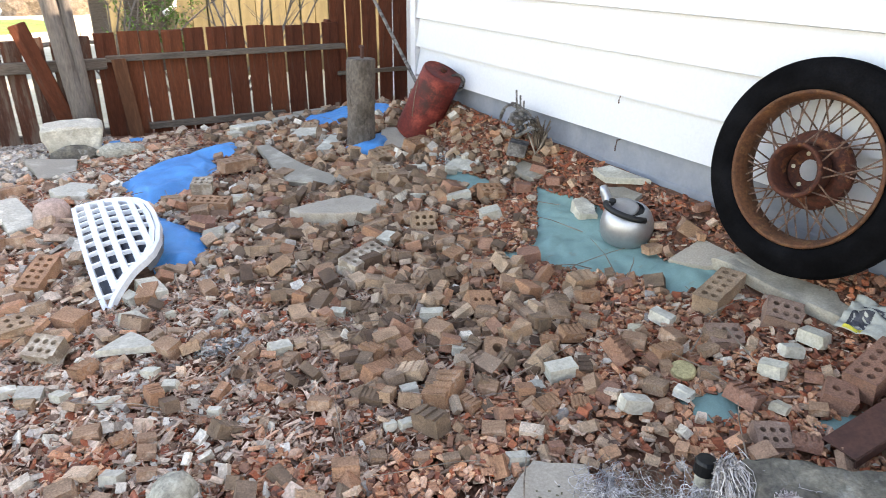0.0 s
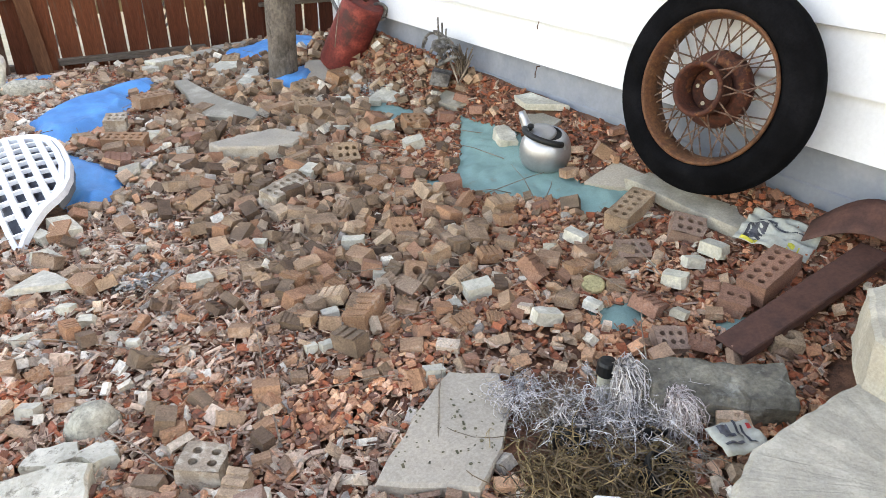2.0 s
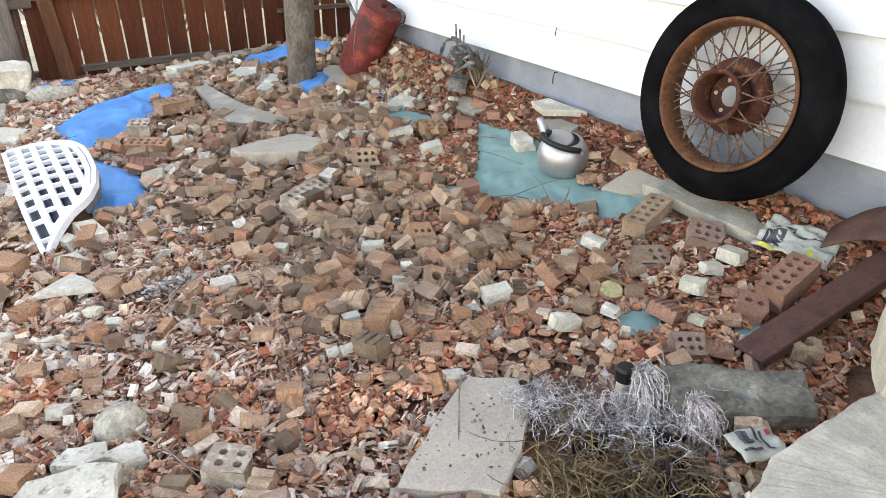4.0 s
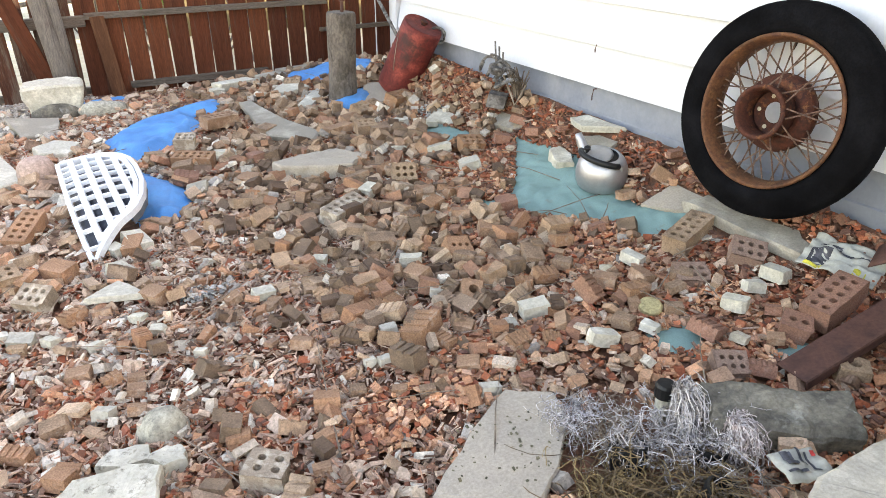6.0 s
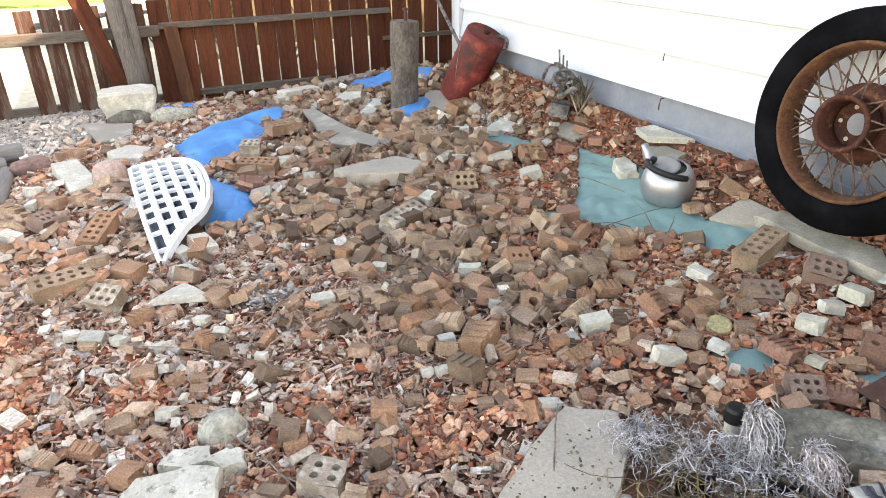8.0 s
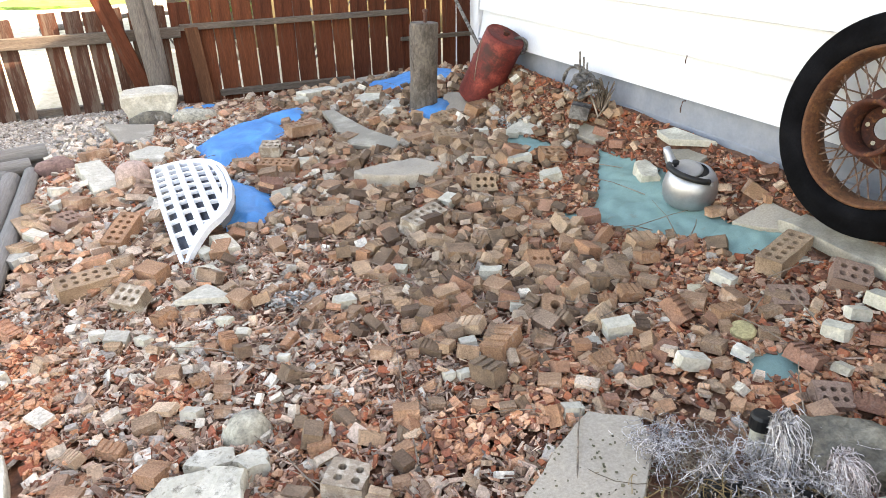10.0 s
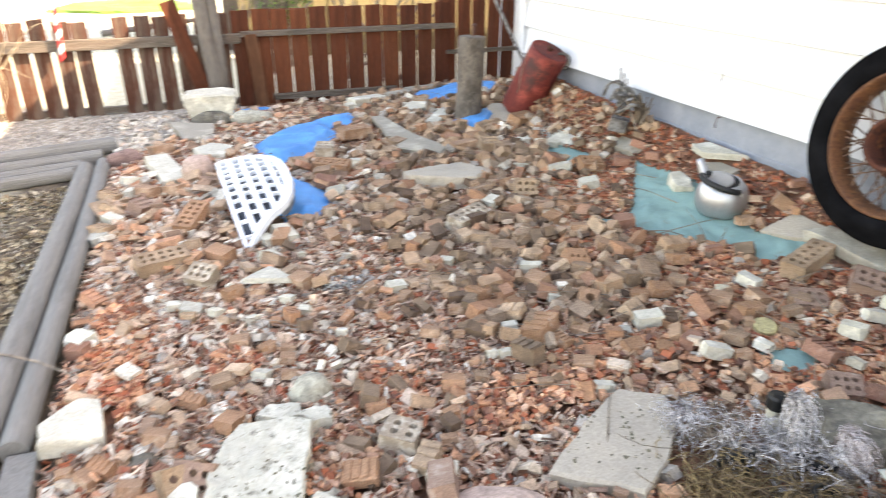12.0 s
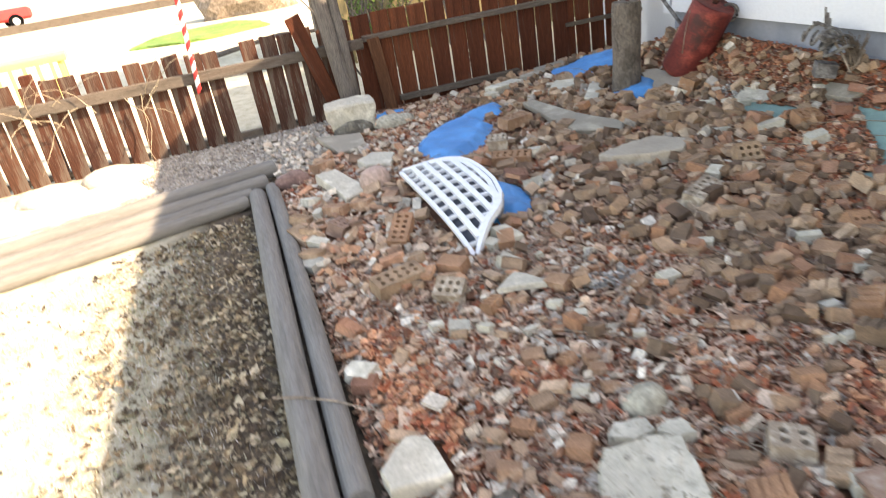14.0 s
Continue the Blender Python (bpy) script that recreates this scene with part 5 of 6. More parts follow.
# ---- dead plants in front ----
def dead_plant():
    p = thing("dead_plant", "tangled dead plants with bleached white and straw stems", "dead plant", pose(1.46, 0.955, 0.10))

    def spray(cx, cy, rx, ry, n, length, seed, thick, rise, twigs, curl, z0=0.0, top=0.16):
        """Curling stems that start in an oval; twigs: short side shoots on each."""
        r = random.Random(seed)
        bm = bmesh.new()
        for _ in range(n):
            a, q = r.uniform(0, 6.28), math.sqrt(r.random())
            pos = Vector((cx + q * rx * math.cos(a), cy + q * ry * math.sin(a), z0 + r.uniform(0.0, 0.05)))
            d = Vector((r.uniform(-1, 1), r.uniform(-1, 1), r.uniform(0.1, 1.0) * rise)).normalized()
            spin = Vector((r.uniform(-1, 1), r.uniform(-1, 1), r.uniform(-1, 1))) * curl
            pts, l = [pos.copy()], length * r.uniform(0.6, 1.3) / 12
            for s in range(12):
                d = (d + spin.cross(d) * 0.5 + Vector((r.uniform(-0.4, 0.4), r.uniform(-0.4, 0.4), r.uniform(-0.45, 0.25)))).normalized()
                pos = pos + d * l
                pos.z = min(max(pos.z, 0.004), top)
                pts.append(pos.copy())
            tube(pts, thick * r.uniform(0.7, 1.5), 3, bm, 0.5)
            for s in range(twigs):
                b = pts[r.randrange(2, 12)]
                e = Vector((r.uniform(-1, 1), r.uniform(-1, 1), r.uniform(-0.7, 0.9))).normalized() * r.uniform(0.006, 0.018)
                tube([b, b + e * 0.6, b + e + Vector((r.uniform(-1, 1), r.uniform(-1, 1), 0)) * 0.004], thick * 0.8, 3, bm, 0.6)
        return bm

    part("stem_tangle", spray(0.00, 0.10, 0.10, 0.07, 95, 0.18, 1, 0.0011, 0.6, 20, 0.75, 0.03, 0.15), M_FROST, p, "bleached lavender-grey stems")
    part("stem_tangle", spray(0.13, 0.01, 0.09, 0.09, 120, 0.18, 2, 0.0012, 0.6, 20, 0.75, 0.03, 0.14), M_FROST, p)
    part("stem_tangle", spray(-0.10, 0.27, 0.07, 0.055, 120, 0.13, 6, 0.0010, 0.5, 8, 0.8, 0.045, 0.085), M_FROST, p)
    part("stem_tangle", spray(-0.02, 0.20, 0.09, 0.05, 90, 0.15, 8, 0.0012, 0.5, 5, 1.1, 0.02, 0.10), M_TWIG, p, "dark brown dead stems")
    part("stem_tangle", spray(-0.17, -0.02, 0.08, 0.12, 230, 0.26, 3, 0.0017, 0.4, 2, 0.9, 0.0, 0.09), M_STRAW, p, "tangled straw-brown stems")
    part("stem_tangle", spray(-0.02, -0.12, 0.14, 0.10, 200, 0.24, 4, 0.0016, 0.35, 2, 0.9, 0.0, 0.08), M_STRAW, p)
    part("stem_tangle", spray(0.10, -0.06, 0.14, 0.12, 170, 0.2, 9, 0.0018, 0.3, 2, 0.6, 0.0, 0.07), M_TWIG, p)

    def plume(cx, cy, h, wide, n, seed, lean):
        """Bleached stems that rise together, bend over to one side and hang down in a matted tuft."""
        r = random.Random(seed)
        bm = bmesh.new()
        for _ in range(n):
            a, q, top = r.uniform(0, 6.28), wide * r.uniform(0.3, 1.0), h * r.uniform(0.6, 1.0)
            out = (Vector((math.cos(a), math.sin(a), 0)) + Vector(lean) * 0.9)
            low = r.uniform(0.1, 0.6)
            pts = [Vector((cx, cy, 0)) + out * w * q + Vector((r.uniform(-1, 1), r.uniform(-1, 1), r.uniform(-1, 1))) * 0.006 + Vector((0, 0, z * top)) for w, z in ((0.2, 0.1), (0.15, 0.4), (0.2, 0.7), (0.3, 0.92), (0.55, 1.0), (0.8, 0.9), (0.95, 0.75), (1.05, (0.75 + low) / 2), (1.1, low))]
            tube(pts, 0.0015 * r.uniform(0.7, 1.5), 3, bm, 0.6)
            for _s in range(7):
                b = pts[r.randrange(3, 9)]
                e = Vector((r.uniform(-1, 1), r.uniform(-1, 1), r.uniform(-1, 0.5))).normalized() * r.uniform(0.005, 0.013)
                tube([b, b + e], 0.0015, 3, bm, 0.6)
        return bm

    part("stem_tuft", plume(0.112, 0.105, 0.215, 0.052, 260, 21, (0.4, -0.9, 0)), M_FROST, p, "drooping tuft of whitened stems")
    part("stem_tuft", plume(0.19, -0.02, 0.155, 0.06, 280, 22, (0.3, -0.7, 0)), M_ROSE, p, "drooping tuft of pinkish white stems")
    for k, (x, y) in enumerate(((-0.06, 0.08), (0.12, 0.0), (0.02, -0.12))):
        pot = lathe([(0.045, 0), (0.055, 0.07), (0.06, 0.072), (0.06, 0.085), (0.052, 0.085), (0.045, 0.03)], 20)
        part("pot", pot, M_BLACK, p, "black plastic plant pot", pose(x, y, -0.02, 20 * (k - 1), 15, 0))
    lamp = thing("garden_light", "small garden light with dark cap among dead stems", "garden light", pose(1.60, 1.12, 0.11))
    part("stem", lathe([(0.022, 0), (0.022, 0.09), (0.018, 0.095)], 14), M_PALE_P, lamp, "pale plastic stem")
    part("cap", lathe([(0.024, 0.092), (0.029, 0.095), (0.029, 0.13), (0.024, 0.138), (0.006, 0.14)], 16), M_BLACK, lamp, "black cap")
    cup = thing("white_bottle", "small white plastic bottle lying in dead stems", "bottle", pose(1.24, 0.80, 0.20, 60, 0, 20))
    part("bottle_body", lathe([(0.02, 0), (0.024, 0.004), (0.024, 0.06), (0.012, 0.075), (0.011, 0.085)], 16), M_WHITEP, cup, smooth=True)
    part("bottle_cap", lathe([(0.013, 0.083), (0.013, 0.098), (0.009, 0.1)], 12), M_BLACK, cup)
    KEEP_OUT.append([(1.2, 1.05), (1.36, 1.3), (1.6, 1.22), (1.72, 0.95), (1.5, 0.7), (1.3, 0.8)])


dead_plant()


# ---- whole and half bricks, one by one ----
def brick_at(x, y, rz, mesh_, label, rx=0, ry=0, lift=0.0, size=(0.235, 0.1)):
    z = lev(x, y) + 0.012 + lift
    KEEP_OUT.append([(x + s * size[0] * 0.45 * math.cos(radians(rz)) - t * size[1] * 0.45 * math.sin(radians(rz)), y + s * size[0] * 0.45 * math.sin(radians(rz)) + t * size[1] * 0.45 * math.cos(radians(rz))) for s, t in ((-1, -1), (1, -1), (1, 1), (-1, 1))])
    return solid("cored_brick", mesh_, None, label, "brick", pose(x, y, z, rx, ry, rz), "cored bricks")


C_TAN = finish("cored_brick", cored(0.235, 0.10, 0.072, 5, 2, seed=1), M_TAN)
C_ORA = finish("cored_brick", cored(0.235, 0.10, 0.072, 5, 2, seed=2), M_ORB)
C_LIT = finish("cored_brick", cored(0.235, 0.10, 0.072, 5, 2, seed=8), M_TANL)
C_RED = finish("cored_brick", cored(0.235, 0.10, 0.080, 5, 2, seed=3), M_REDB)
C_GRY = finish("cored_brick", cored(0.235, 0.10, 0.072, 5, 2, seed=4), M_GREYB)
H_TAN = finish("cored_brick", cored(0.14, 0.10, 0.072, 3, 2, 0.02, 5), M_TAN)
H_RED = finish("cored_brick", cored(0.13, 0.10, 0.072, 3, 2, 0.025, 6), M_ROSEB)
H_PAL = finish("cored_brick", cored(0.13, 0.10, 0.072, 3, 2, 0.02, 7), M_GREYB)
brick_at(2.39, 1.765, 16, C_GRY, "grey-tan cored brick lying with ten holes up", 0, -10, 0.01)
brick_at(2.38, 1.14, 6, C_RED, "red cored brick with ten round holes", 0, -12, 0.015)
brick_at(0.93, 4.12, -33, C_TAN, "tan cored brick at the tarp's edge", 8, 0, 0.01)
brick_at(1.22, 4.72, 20, C_LIT, "light tan cored brick on the blue tarp", 5, 3, 0.04)
brick_at(0.57, 1.50, -35, finish("cored_brick", cored(0.12, 0.10, 0.072, 2, 2, 0.02, 7), M_DUSTB), "half cored brick with dusty white face", 0, 5)
brick_at(1.915, 1.155, -32, finish("cored_brick", cored(0.105, 0.085, 0.055, 3, 2, 0.02, 26), M_ROSEB), "broken dusty red cored brick with six holes", 22, 0, 0.0, (0.1, 0.085))
brick_at(2.28, 3.25, -10, H_TAN, "broken tan cored brick with open holes", 15, 5, 0.01)
brick_at(0.05, 3.55, 62, C_ORA, "orange cored brick leaning on rubble", 6, -14, 0.03)
brick_at(-0.10, 3.08, 15, C_GRY, "pinkish tan cored brick lying on rubble", 12, 0, 0.02)
brick_at(0.08, 2.84, -40, finish("cored_brick", cored(0.13, 0.10, 0.072, 3, 2, 0.03, 12), M_DUSTB), "dusty brown half brick with mortar on it", 24, 0, 0.02)
brick_at(-0.18, 1.46, 10, H_TAN, "half cored brick with four holes", 10, 5, 0.01)
brick_at(-0.30, 1.36, 40, H_TAN, "tan half brick near the plank", 60, 5, 0.03)
brick_at(-0.06, 1.585, 20, H_PAL, "broken greyish cored brick on edge", 55, 10, 0.02)
brick_at(0.58, 1.26, 70, H_RED, "broken reddish half brick on its side", 75, 10, 0.04)
brick_at(2.10, 4.30, 25, C_GRY, "grey cored brick below the flagstone", 20, 0, 0.02)
brick_at(2.35, 4.30, 30, C_TAN, "tan cored brick near the red tank", 18, 5, 0.02)
brick_at(1.95, 3.95, -10, H_PAL, "tan cored half brick on the heap", 12, 0, 0.02)
brick_at(1.95, 5.35, -25, H_PAL, "cored half brick under a flagstone", 10, 0, 0.01)
brick_at(-0.22, 3.9, 50, H_RED, "broken brick by the pole ends", 20, 8, 0.01)
brick_at(2.16, 0.93, 40, finish("cored_brick", cored(0.085, 0.085, 0.06, 1, 1, 0.02, 9), M_GREYB), "broken olive-tan brick end with one hole", 5, -4, 0.0, (0.09, 0.09))
C_ONE = finish("cored_brick", cored(0.09, 0.085, 0.06, 1, 1, 0.02, 14), M_TANL)
H_DUST = finish("cored_brick", cored(0.13, 0.10, 0.07, 3, 2, 0.03, 15), M_DUSTB)
H_ROSE = finish("cored_brick", cored(0.13, 0.10, 0.07, 3, 2, 0.03, 16), M_ROSEB)
brick_at(1.50, 1.99, -25, C_ONE, "tan brick end with a single round hole", 30, 12, 0.0, (0.09, 0.09))
brick_at(2.215, 1.15, -60, finish("cored_brick", cored(0.10, 0.09, 0.065, 2, 1, 0.02, 17), M_REDB), "reddish brick end with one open hole", 10, 5, 0.0, (0.1, 0.09))
brick_at(2.44, 1.53, -50, H_ROSE, "dusty red cored brick beside the long slab", 22, 8, 0.0, (0.14, 0.1))
brick_at(2.21, 1.58, -30, H_ROSE, "broken red cored brick among chips", 14, 0, -0.02, (0.12, 0.1))
brick_at(2.61, 2.165, 50, C_ONE, "tan brick end with one hole by the wall", 30, 10, 0.0, (0.09, 0.09))
brick_at(1.80, 3.13, -20, H_PAL, "broken tan brick showing three open holes", 44, 0, 0.03, (0.13, 0.08))
brick_at(0.94, 4.35, -25, H_DUST, "dusty cored half brick on the tarp", 12, 0, 0.06, (0.13, 0.1))
brick_at(1.37, 2.92, 30, finish("cored_brick", cored(0.25, 0.10, 0.075, 5, 2, 0.02, 18), M_DUSTB), "long dusty cored brick with a mortar crust", 12, 0, 0.015, (0.25, 0.1))
brick_at(0.0, 1.565, -30, H_ROSE, "broken dusty red brick with two holes", 45, 0, 0.02, (0.12, 0.09))
brick_at(1.62, 2.30, -10, finish("cored_brick", cored(0.11, 0.09, 0.07, 3, 1, 0.02, 8), M_ORB), "broken orange cored brick on edge", 30, 8, 0.005)


def broken_brick(sx, sy, sz, seed, ridges, angular):
    """A piece of brick or mortar: smooth made faces, a torn end, knocked corners, grooves on some."""
    r = random.Random(seed)
    if ridges:
        return chunk(sx, sy, sz, seed, 1, ridges, 0.86)
    bm = chunk(sx, sy, sz, seed, 3 if angular else 2, 0, 0.78 if angular else 0.86)
    bmesh.ops.triangulate(bm, faces=bm.faces[:])
    bmesh.ops.subdivide_edges(bm, edges=bm.edges[:], cuts=2, use_grid_fill=True)
    o = Vector((seed, 0, 0))
    for v in bm.verts:
        amp = 0.0022 if angular or v.co.x > sx * 0.3 else 0.0012
        v.co += Vector((noise.noise(v.co * 60 + o), noise.noise(v.co * 60 + o * 2), noise.noise(v.co * 60 + o * 3))) * amp
    return bm


def lump_at(rows, name, material, label, seed, ridges=0):
    """rows: place, turn and length of each piece."""
    for i, (x, y, rz, ln) in enumerate(rows):
        r = random.Random(seed + i)
        ln *= 0.82
        wide = min(ln * r.uniform(0.56, 0.76), 0.09)
        high = min(max(0.03, ln * r.uniform(0.45, 0.6)), 0.05 if ridges < 0 else 0.06)
        bm = broken_brick(ln, wide, high, seed + i, max(0, ridges), ridges < 0)
        KEEP_OUT.append([(x + ln * 0.42 * math.cos(a), y + ln * 0.42 * math.sin(a)) for a in np.linspace(0, 5.4, 6)])
        solid(name, bm, material, label, "brick" if "brick" in name else "stone", pose(x, y, lev(x, y) + high * 0.42 + 0.03, r.uniform(-16, 16), r.uniform(-12, 12), rz), "pale lumps" if ridges < 0 else "brick halves")


lump_at([(-0.02, 3.02, -33, 0.061), (0.99, 2.83, -35, 0.077), (0.04, 3.26, -13, 0.11), (-0.0, 2.54, -32, 0.074), (-0.41, 3.96, -70, 0.256), (0.74, 4.33, 17, 0.117), (0.99, 3.34, 10, 0.121), (1.35, 4.25, 1, 0.108), (1.12, 3.36, -14, 0.085)], "brick_half", M_GREYB, "dusty grey-brown brick piece", 1000, 0)
lump_at([(0.18, 2.65, 33, 0.106), (2.0, 2.08, -3, 0.107), (1.78, 1.9, -7, 0.111), (1.13, 2.21, 24, 0.125), (1.16, 2.1, 3, 0.071), (1.22, 2.08, 33, 0.082), (1.22, 1.86, 36, 0.181), (1.26, 1.76, -74, 0.091), (1.46, 1.62, 9, 0.103), (1.56, 1.57, -24, 0.066), (1.69, 1.91, -28, 0.079), (1.97, 1.62, -1, 0.124), (0.26, 2.17, 17, 0.073), (1.75, 2.73, 27, 0.12), (1.87, 2.81, -79, 0.106), (1.73, 3.03, -20, 0.101)], "brick_half", M_TAN, "tan brick half with combed grooves", 1040, 4)
lump_at([(1.76, 3.27, 6, 0.107)], "brick_half", M_TAN, "tan brick half with combed grooves", 1080, 4)
lump_at([(0.28, 2.62, -10, 0.082), (0.72, 2.45, 20, 0.08), (0.47, 2.63, -64, 0.124), (0.7, 3.05, -83, 0.112), (1.82, 2.35, -25, 0.114), (1.38, 2.19, -76, 0.134), (1.0, 2.14, -8, 0.08), (0.85, 2.02, -35, 0.091), (0.94, 1.97, -5, 0.05), (1.36, 1.8, -48, 0.078), (1.93, 1.73, -55, 0.099), (2.05, 1.67, -94, 0.095), (1.76, 1.42, -18, 0.065), (2.12, 1.15, -51, 0.065), (2.45, 2.19, -8, 0.088), (0.17, 2.25, -15, 0.093)], "brick_half", M_TANL, "tan broken brick half", 1120, 0)
lump_at([(0.33, 2.13, 1, 0.065), (0.32, 2.07, -10, 0.066), (0.31, 1.97, -11, 0.065), (0.7, 1.44, -13, 0.06), (1.02, 1.62, -34, 0.056), (1.26, 1.61, -36, 0.09), (-0.37, 1.74, 1, 0.055), (-0.31, 1.69, -49, 0.072), (-0.19, 1.6, -12, 0.083), (-0.12, 1.8, -21, 0.09), (1.81, 4.06, 14, 0.219), (1.95, 4.18, 23, 0.187), (1.2, 2.94, 0, 0.097), (1.8, 2.91, -3, 0.109), (1.11, 3.6, -54, 0.151), (1.8, 2.56, -24, 0.104)], "brick_half", M_TANL, "tan broken brick half", 1160, 0)
lump_at([(0.38, 2.92, -62, 0.121), (0.52, 2.91, -3, 0.045), (0.01, 2.57, -20, 0.102), (0.1, 2.52, -54, 0.071), (0.39, 2.51, -45, 0.073), (0.44, 2.39, -25, 0.06), (0.48, 3.18, -74, 0.175), (1.49, 1.72, -11, 0.068), (1.11, 2.55, -43, 0.081), (1.42, 2.32, -32, 0.109), (2.0, 1.8, -63, 0.058), (2.17, 1.35, -68, 0.101), (2.4, 1.37, -84, 0.113), (2.04, 1.22, -75, 0.064), (0.4, 1.21, -95, 0.106)], "mortar_lump", M_PALE_P, "angular pale mortar lump on the rubble", 1200, -1)
lump_at([(0.3, 1.33, -43, 0.082), (-0.08, 1.32, -26, 0.066), (-0.43, 3.61, -62, 0.215), (0.85, 3.65, -23, 0.13)], "mortar_lump", M_PALE_P, "angular pale mortar lump on the rubble", 1240, -1)
lump_at([(0.46, 3.14, 71, 0.13), (0.91, 2.82, -17, 0.074), (0.32, 2.35, -22, 0.053), (0.16, 3.06, -51, 0.16), (1.04, 1.96, -81, 0.1), (1.68, 2.05, -63, 0.076), (0.11, 1.8, -30, 0.08), (0.54, 1.67, -12, 0.083), (0.81, 1.69, -18, 0.098), (0.75, 1.55, 4, 0.064), (0.09, 1.77, -43, 0.089), (1.42, 2.76, -19, 0.091), (1.73, 3.49, -8, 0.072)], "brick_half", M_ORB, "broken orange brick half", 1280, 0)
lump_at([(0.83, 2.41, 4, 0.102), (0.23, 2.4, 13, 0.056), (0.54, 2.16, -34, 0.051), (0.71, 2.81, -3, 0.045), (0.39, 3.15, -68, 0.096), (1.13, 1.93, -12, 0.068), (1.61, 1.74, -16, 0.12), (1.0, 1.8, 5, 0.046), (1.05, 1.78, 4, 0.063), (1.39, 2.05, -18, 0.065), (2.12, 1.79, -75, 0.104), (1.86, 1.43, -70, 0.072), (1.69, 1.47, -19, 0.111), (2.3, 1.38, -25, 0.084), (0.22, 2.0, -33, 0.073)], "mortar_lump", M_PALE, "whitish angular stone block on the rubble", 1320, -1)
lump_at([(0.63, 1.31, -29, 0.103), (1.25, 1.47, -10, 0.076), (-0.05, 1.5, -10, 0.101), (-0.4, 2.52, -53, 0.156), (-0.06, 2.65, 10, 0.067), (1.11, 4.12, -10, 0.147), (1.57, 3.08, 32, 0.127), (2.18, 3.93, -9, 0.11), (2.31, 3.75, -19, 0.086), (2.13, 3.34, -24, 0.167), (1.96, 3.51, -9, 0.096), (2.14, 3.03, -14, 0.132)], "mortar_lump", M_PALE, "whitish angular stone block on the rubble", 1360, -1)
lump_at([(1.38, 2.53, -11, 0.15), (1.56, 2.3, -3, 0.084), (1.48, 2.13, -3, 0.092), (1.55, 2.1, -20, 0.07), (1.61, 2.21, -51, 0.102), (1.82, 2.04, -112, 0.139), (1.89, 1.93, -54, 0.09), (1.22, 1.91, 48, 0.119), (2.1, 1.55, -8, 0.078), (2.0, 1.46, -32, 0.076), (2.17, 1.59, -50, 0.098), (1.81, 1.5, -70, 0.087), (0.91, 1.69, -12, 0.056), (1.09, 1.57, -21, 0.06), (1.58, 3.25, -1, 0.15), (2.01, 3.88, -5, 0.149)], "brick_half", M_OLIVE, "greyish olive broken brick half", 1400, 0)
lump_at([(0.85, 4.03, -21, 0.131), (1.38, 4.0, 22, 0.086), (1.49, 3.9, 20, 0.086), (1.55, 2.87, -3, 0.102), (1.44, 4.39, 41, 0.166), (1.57, 2.66, 1, 0.087)], "brick_half", M_OLIVE, "greyish olive broken brick half", 1440, 0)
lump_at([(1.66, 1.56, 21, 0.084), (2.24, 1.25, -60, 0.066), (2.18, 2.07, -8, 0.083), (2.02, 2.51, -23, 0.117), (2.72, 2.18, -23, 0.074), (1.37, 1.45, -19, 0.056), (2.44, 3.17, -25, 0.102), (2.56, 3.04, -61, 0.093), (2.63, 2.88, -10, 0.064), (1.24, 3.94, -77, 0.147)], "brick_half", M_REDB, "broken reddish brick half", 1480, 0)
lump_at([(1.99, 1.31, -83, 0.126), (1.97, 1.08, -51, 0.096), (-0.1, 1.63, -39, 0.071), (0.49, 1.22, -45, 0.087), (-0.4, 2.45, -40, 0.124), (0.83, 3.85, -14, 0.153), (2.58, 3.21, -51, 0.111)], "brick_half", M_REDB, "red brick half with combed grooves", 1520, 5)
lump_at([(0.09, 2.01, 0, 0.095)], "brick_half", M_OLIVE, "flat grey-green brick slice", 1560, 0)
lump_at([(-0.01, 1.94, -34, 0.092), (-0.27, 1.72, -40, 0.09), (-0.41, 1.6, -34, 0.093), (0.42, 1.4, -24, 0.124), (0.94, 3.15, 5, 0.097)], "brick_half", M_ORB, "orange brick half with combed grooves", 1600, 4)
lump_at([(-0.11, 5.08, 34, 0.205), (-0.18, 4.17, -52, 0.17), (-0.03, 4.12, -46, 0.16)], "brick_half", M_TANL, "tan broken brick half", 3000)
lump_at([(-0.39, 4.19, -40, 0.145), (-0.37, 3.94, -40, 0.126), (-0.40, 3.66, -49, 0.15)], "brick_half", M_GREYB, "grey brick half with combed grooves", 3020, 4)
lump_at([(-0.29, 4.45, -73, 0.15), (-0.35, 3.78, -45, 0.134), (-0.28, 4.22, 65, 0.10), (1.42, 5.62, 10, 0.13)], "mortar_lump", M_PALE, "whitish angular stone block on the rubble", 3040, -1)
y_ = lathe([(0.035, 0.0), (0.042, 0.006), (0.042, 0.018), (0.034, 0.024)], 16)
solid("yellow_stone", y_, M_YELST, "small flat round yellowish stone", "stone", pose(1.95, 1.52, lev(1.95, 1.52) + 0.03, 12, -8, 0))


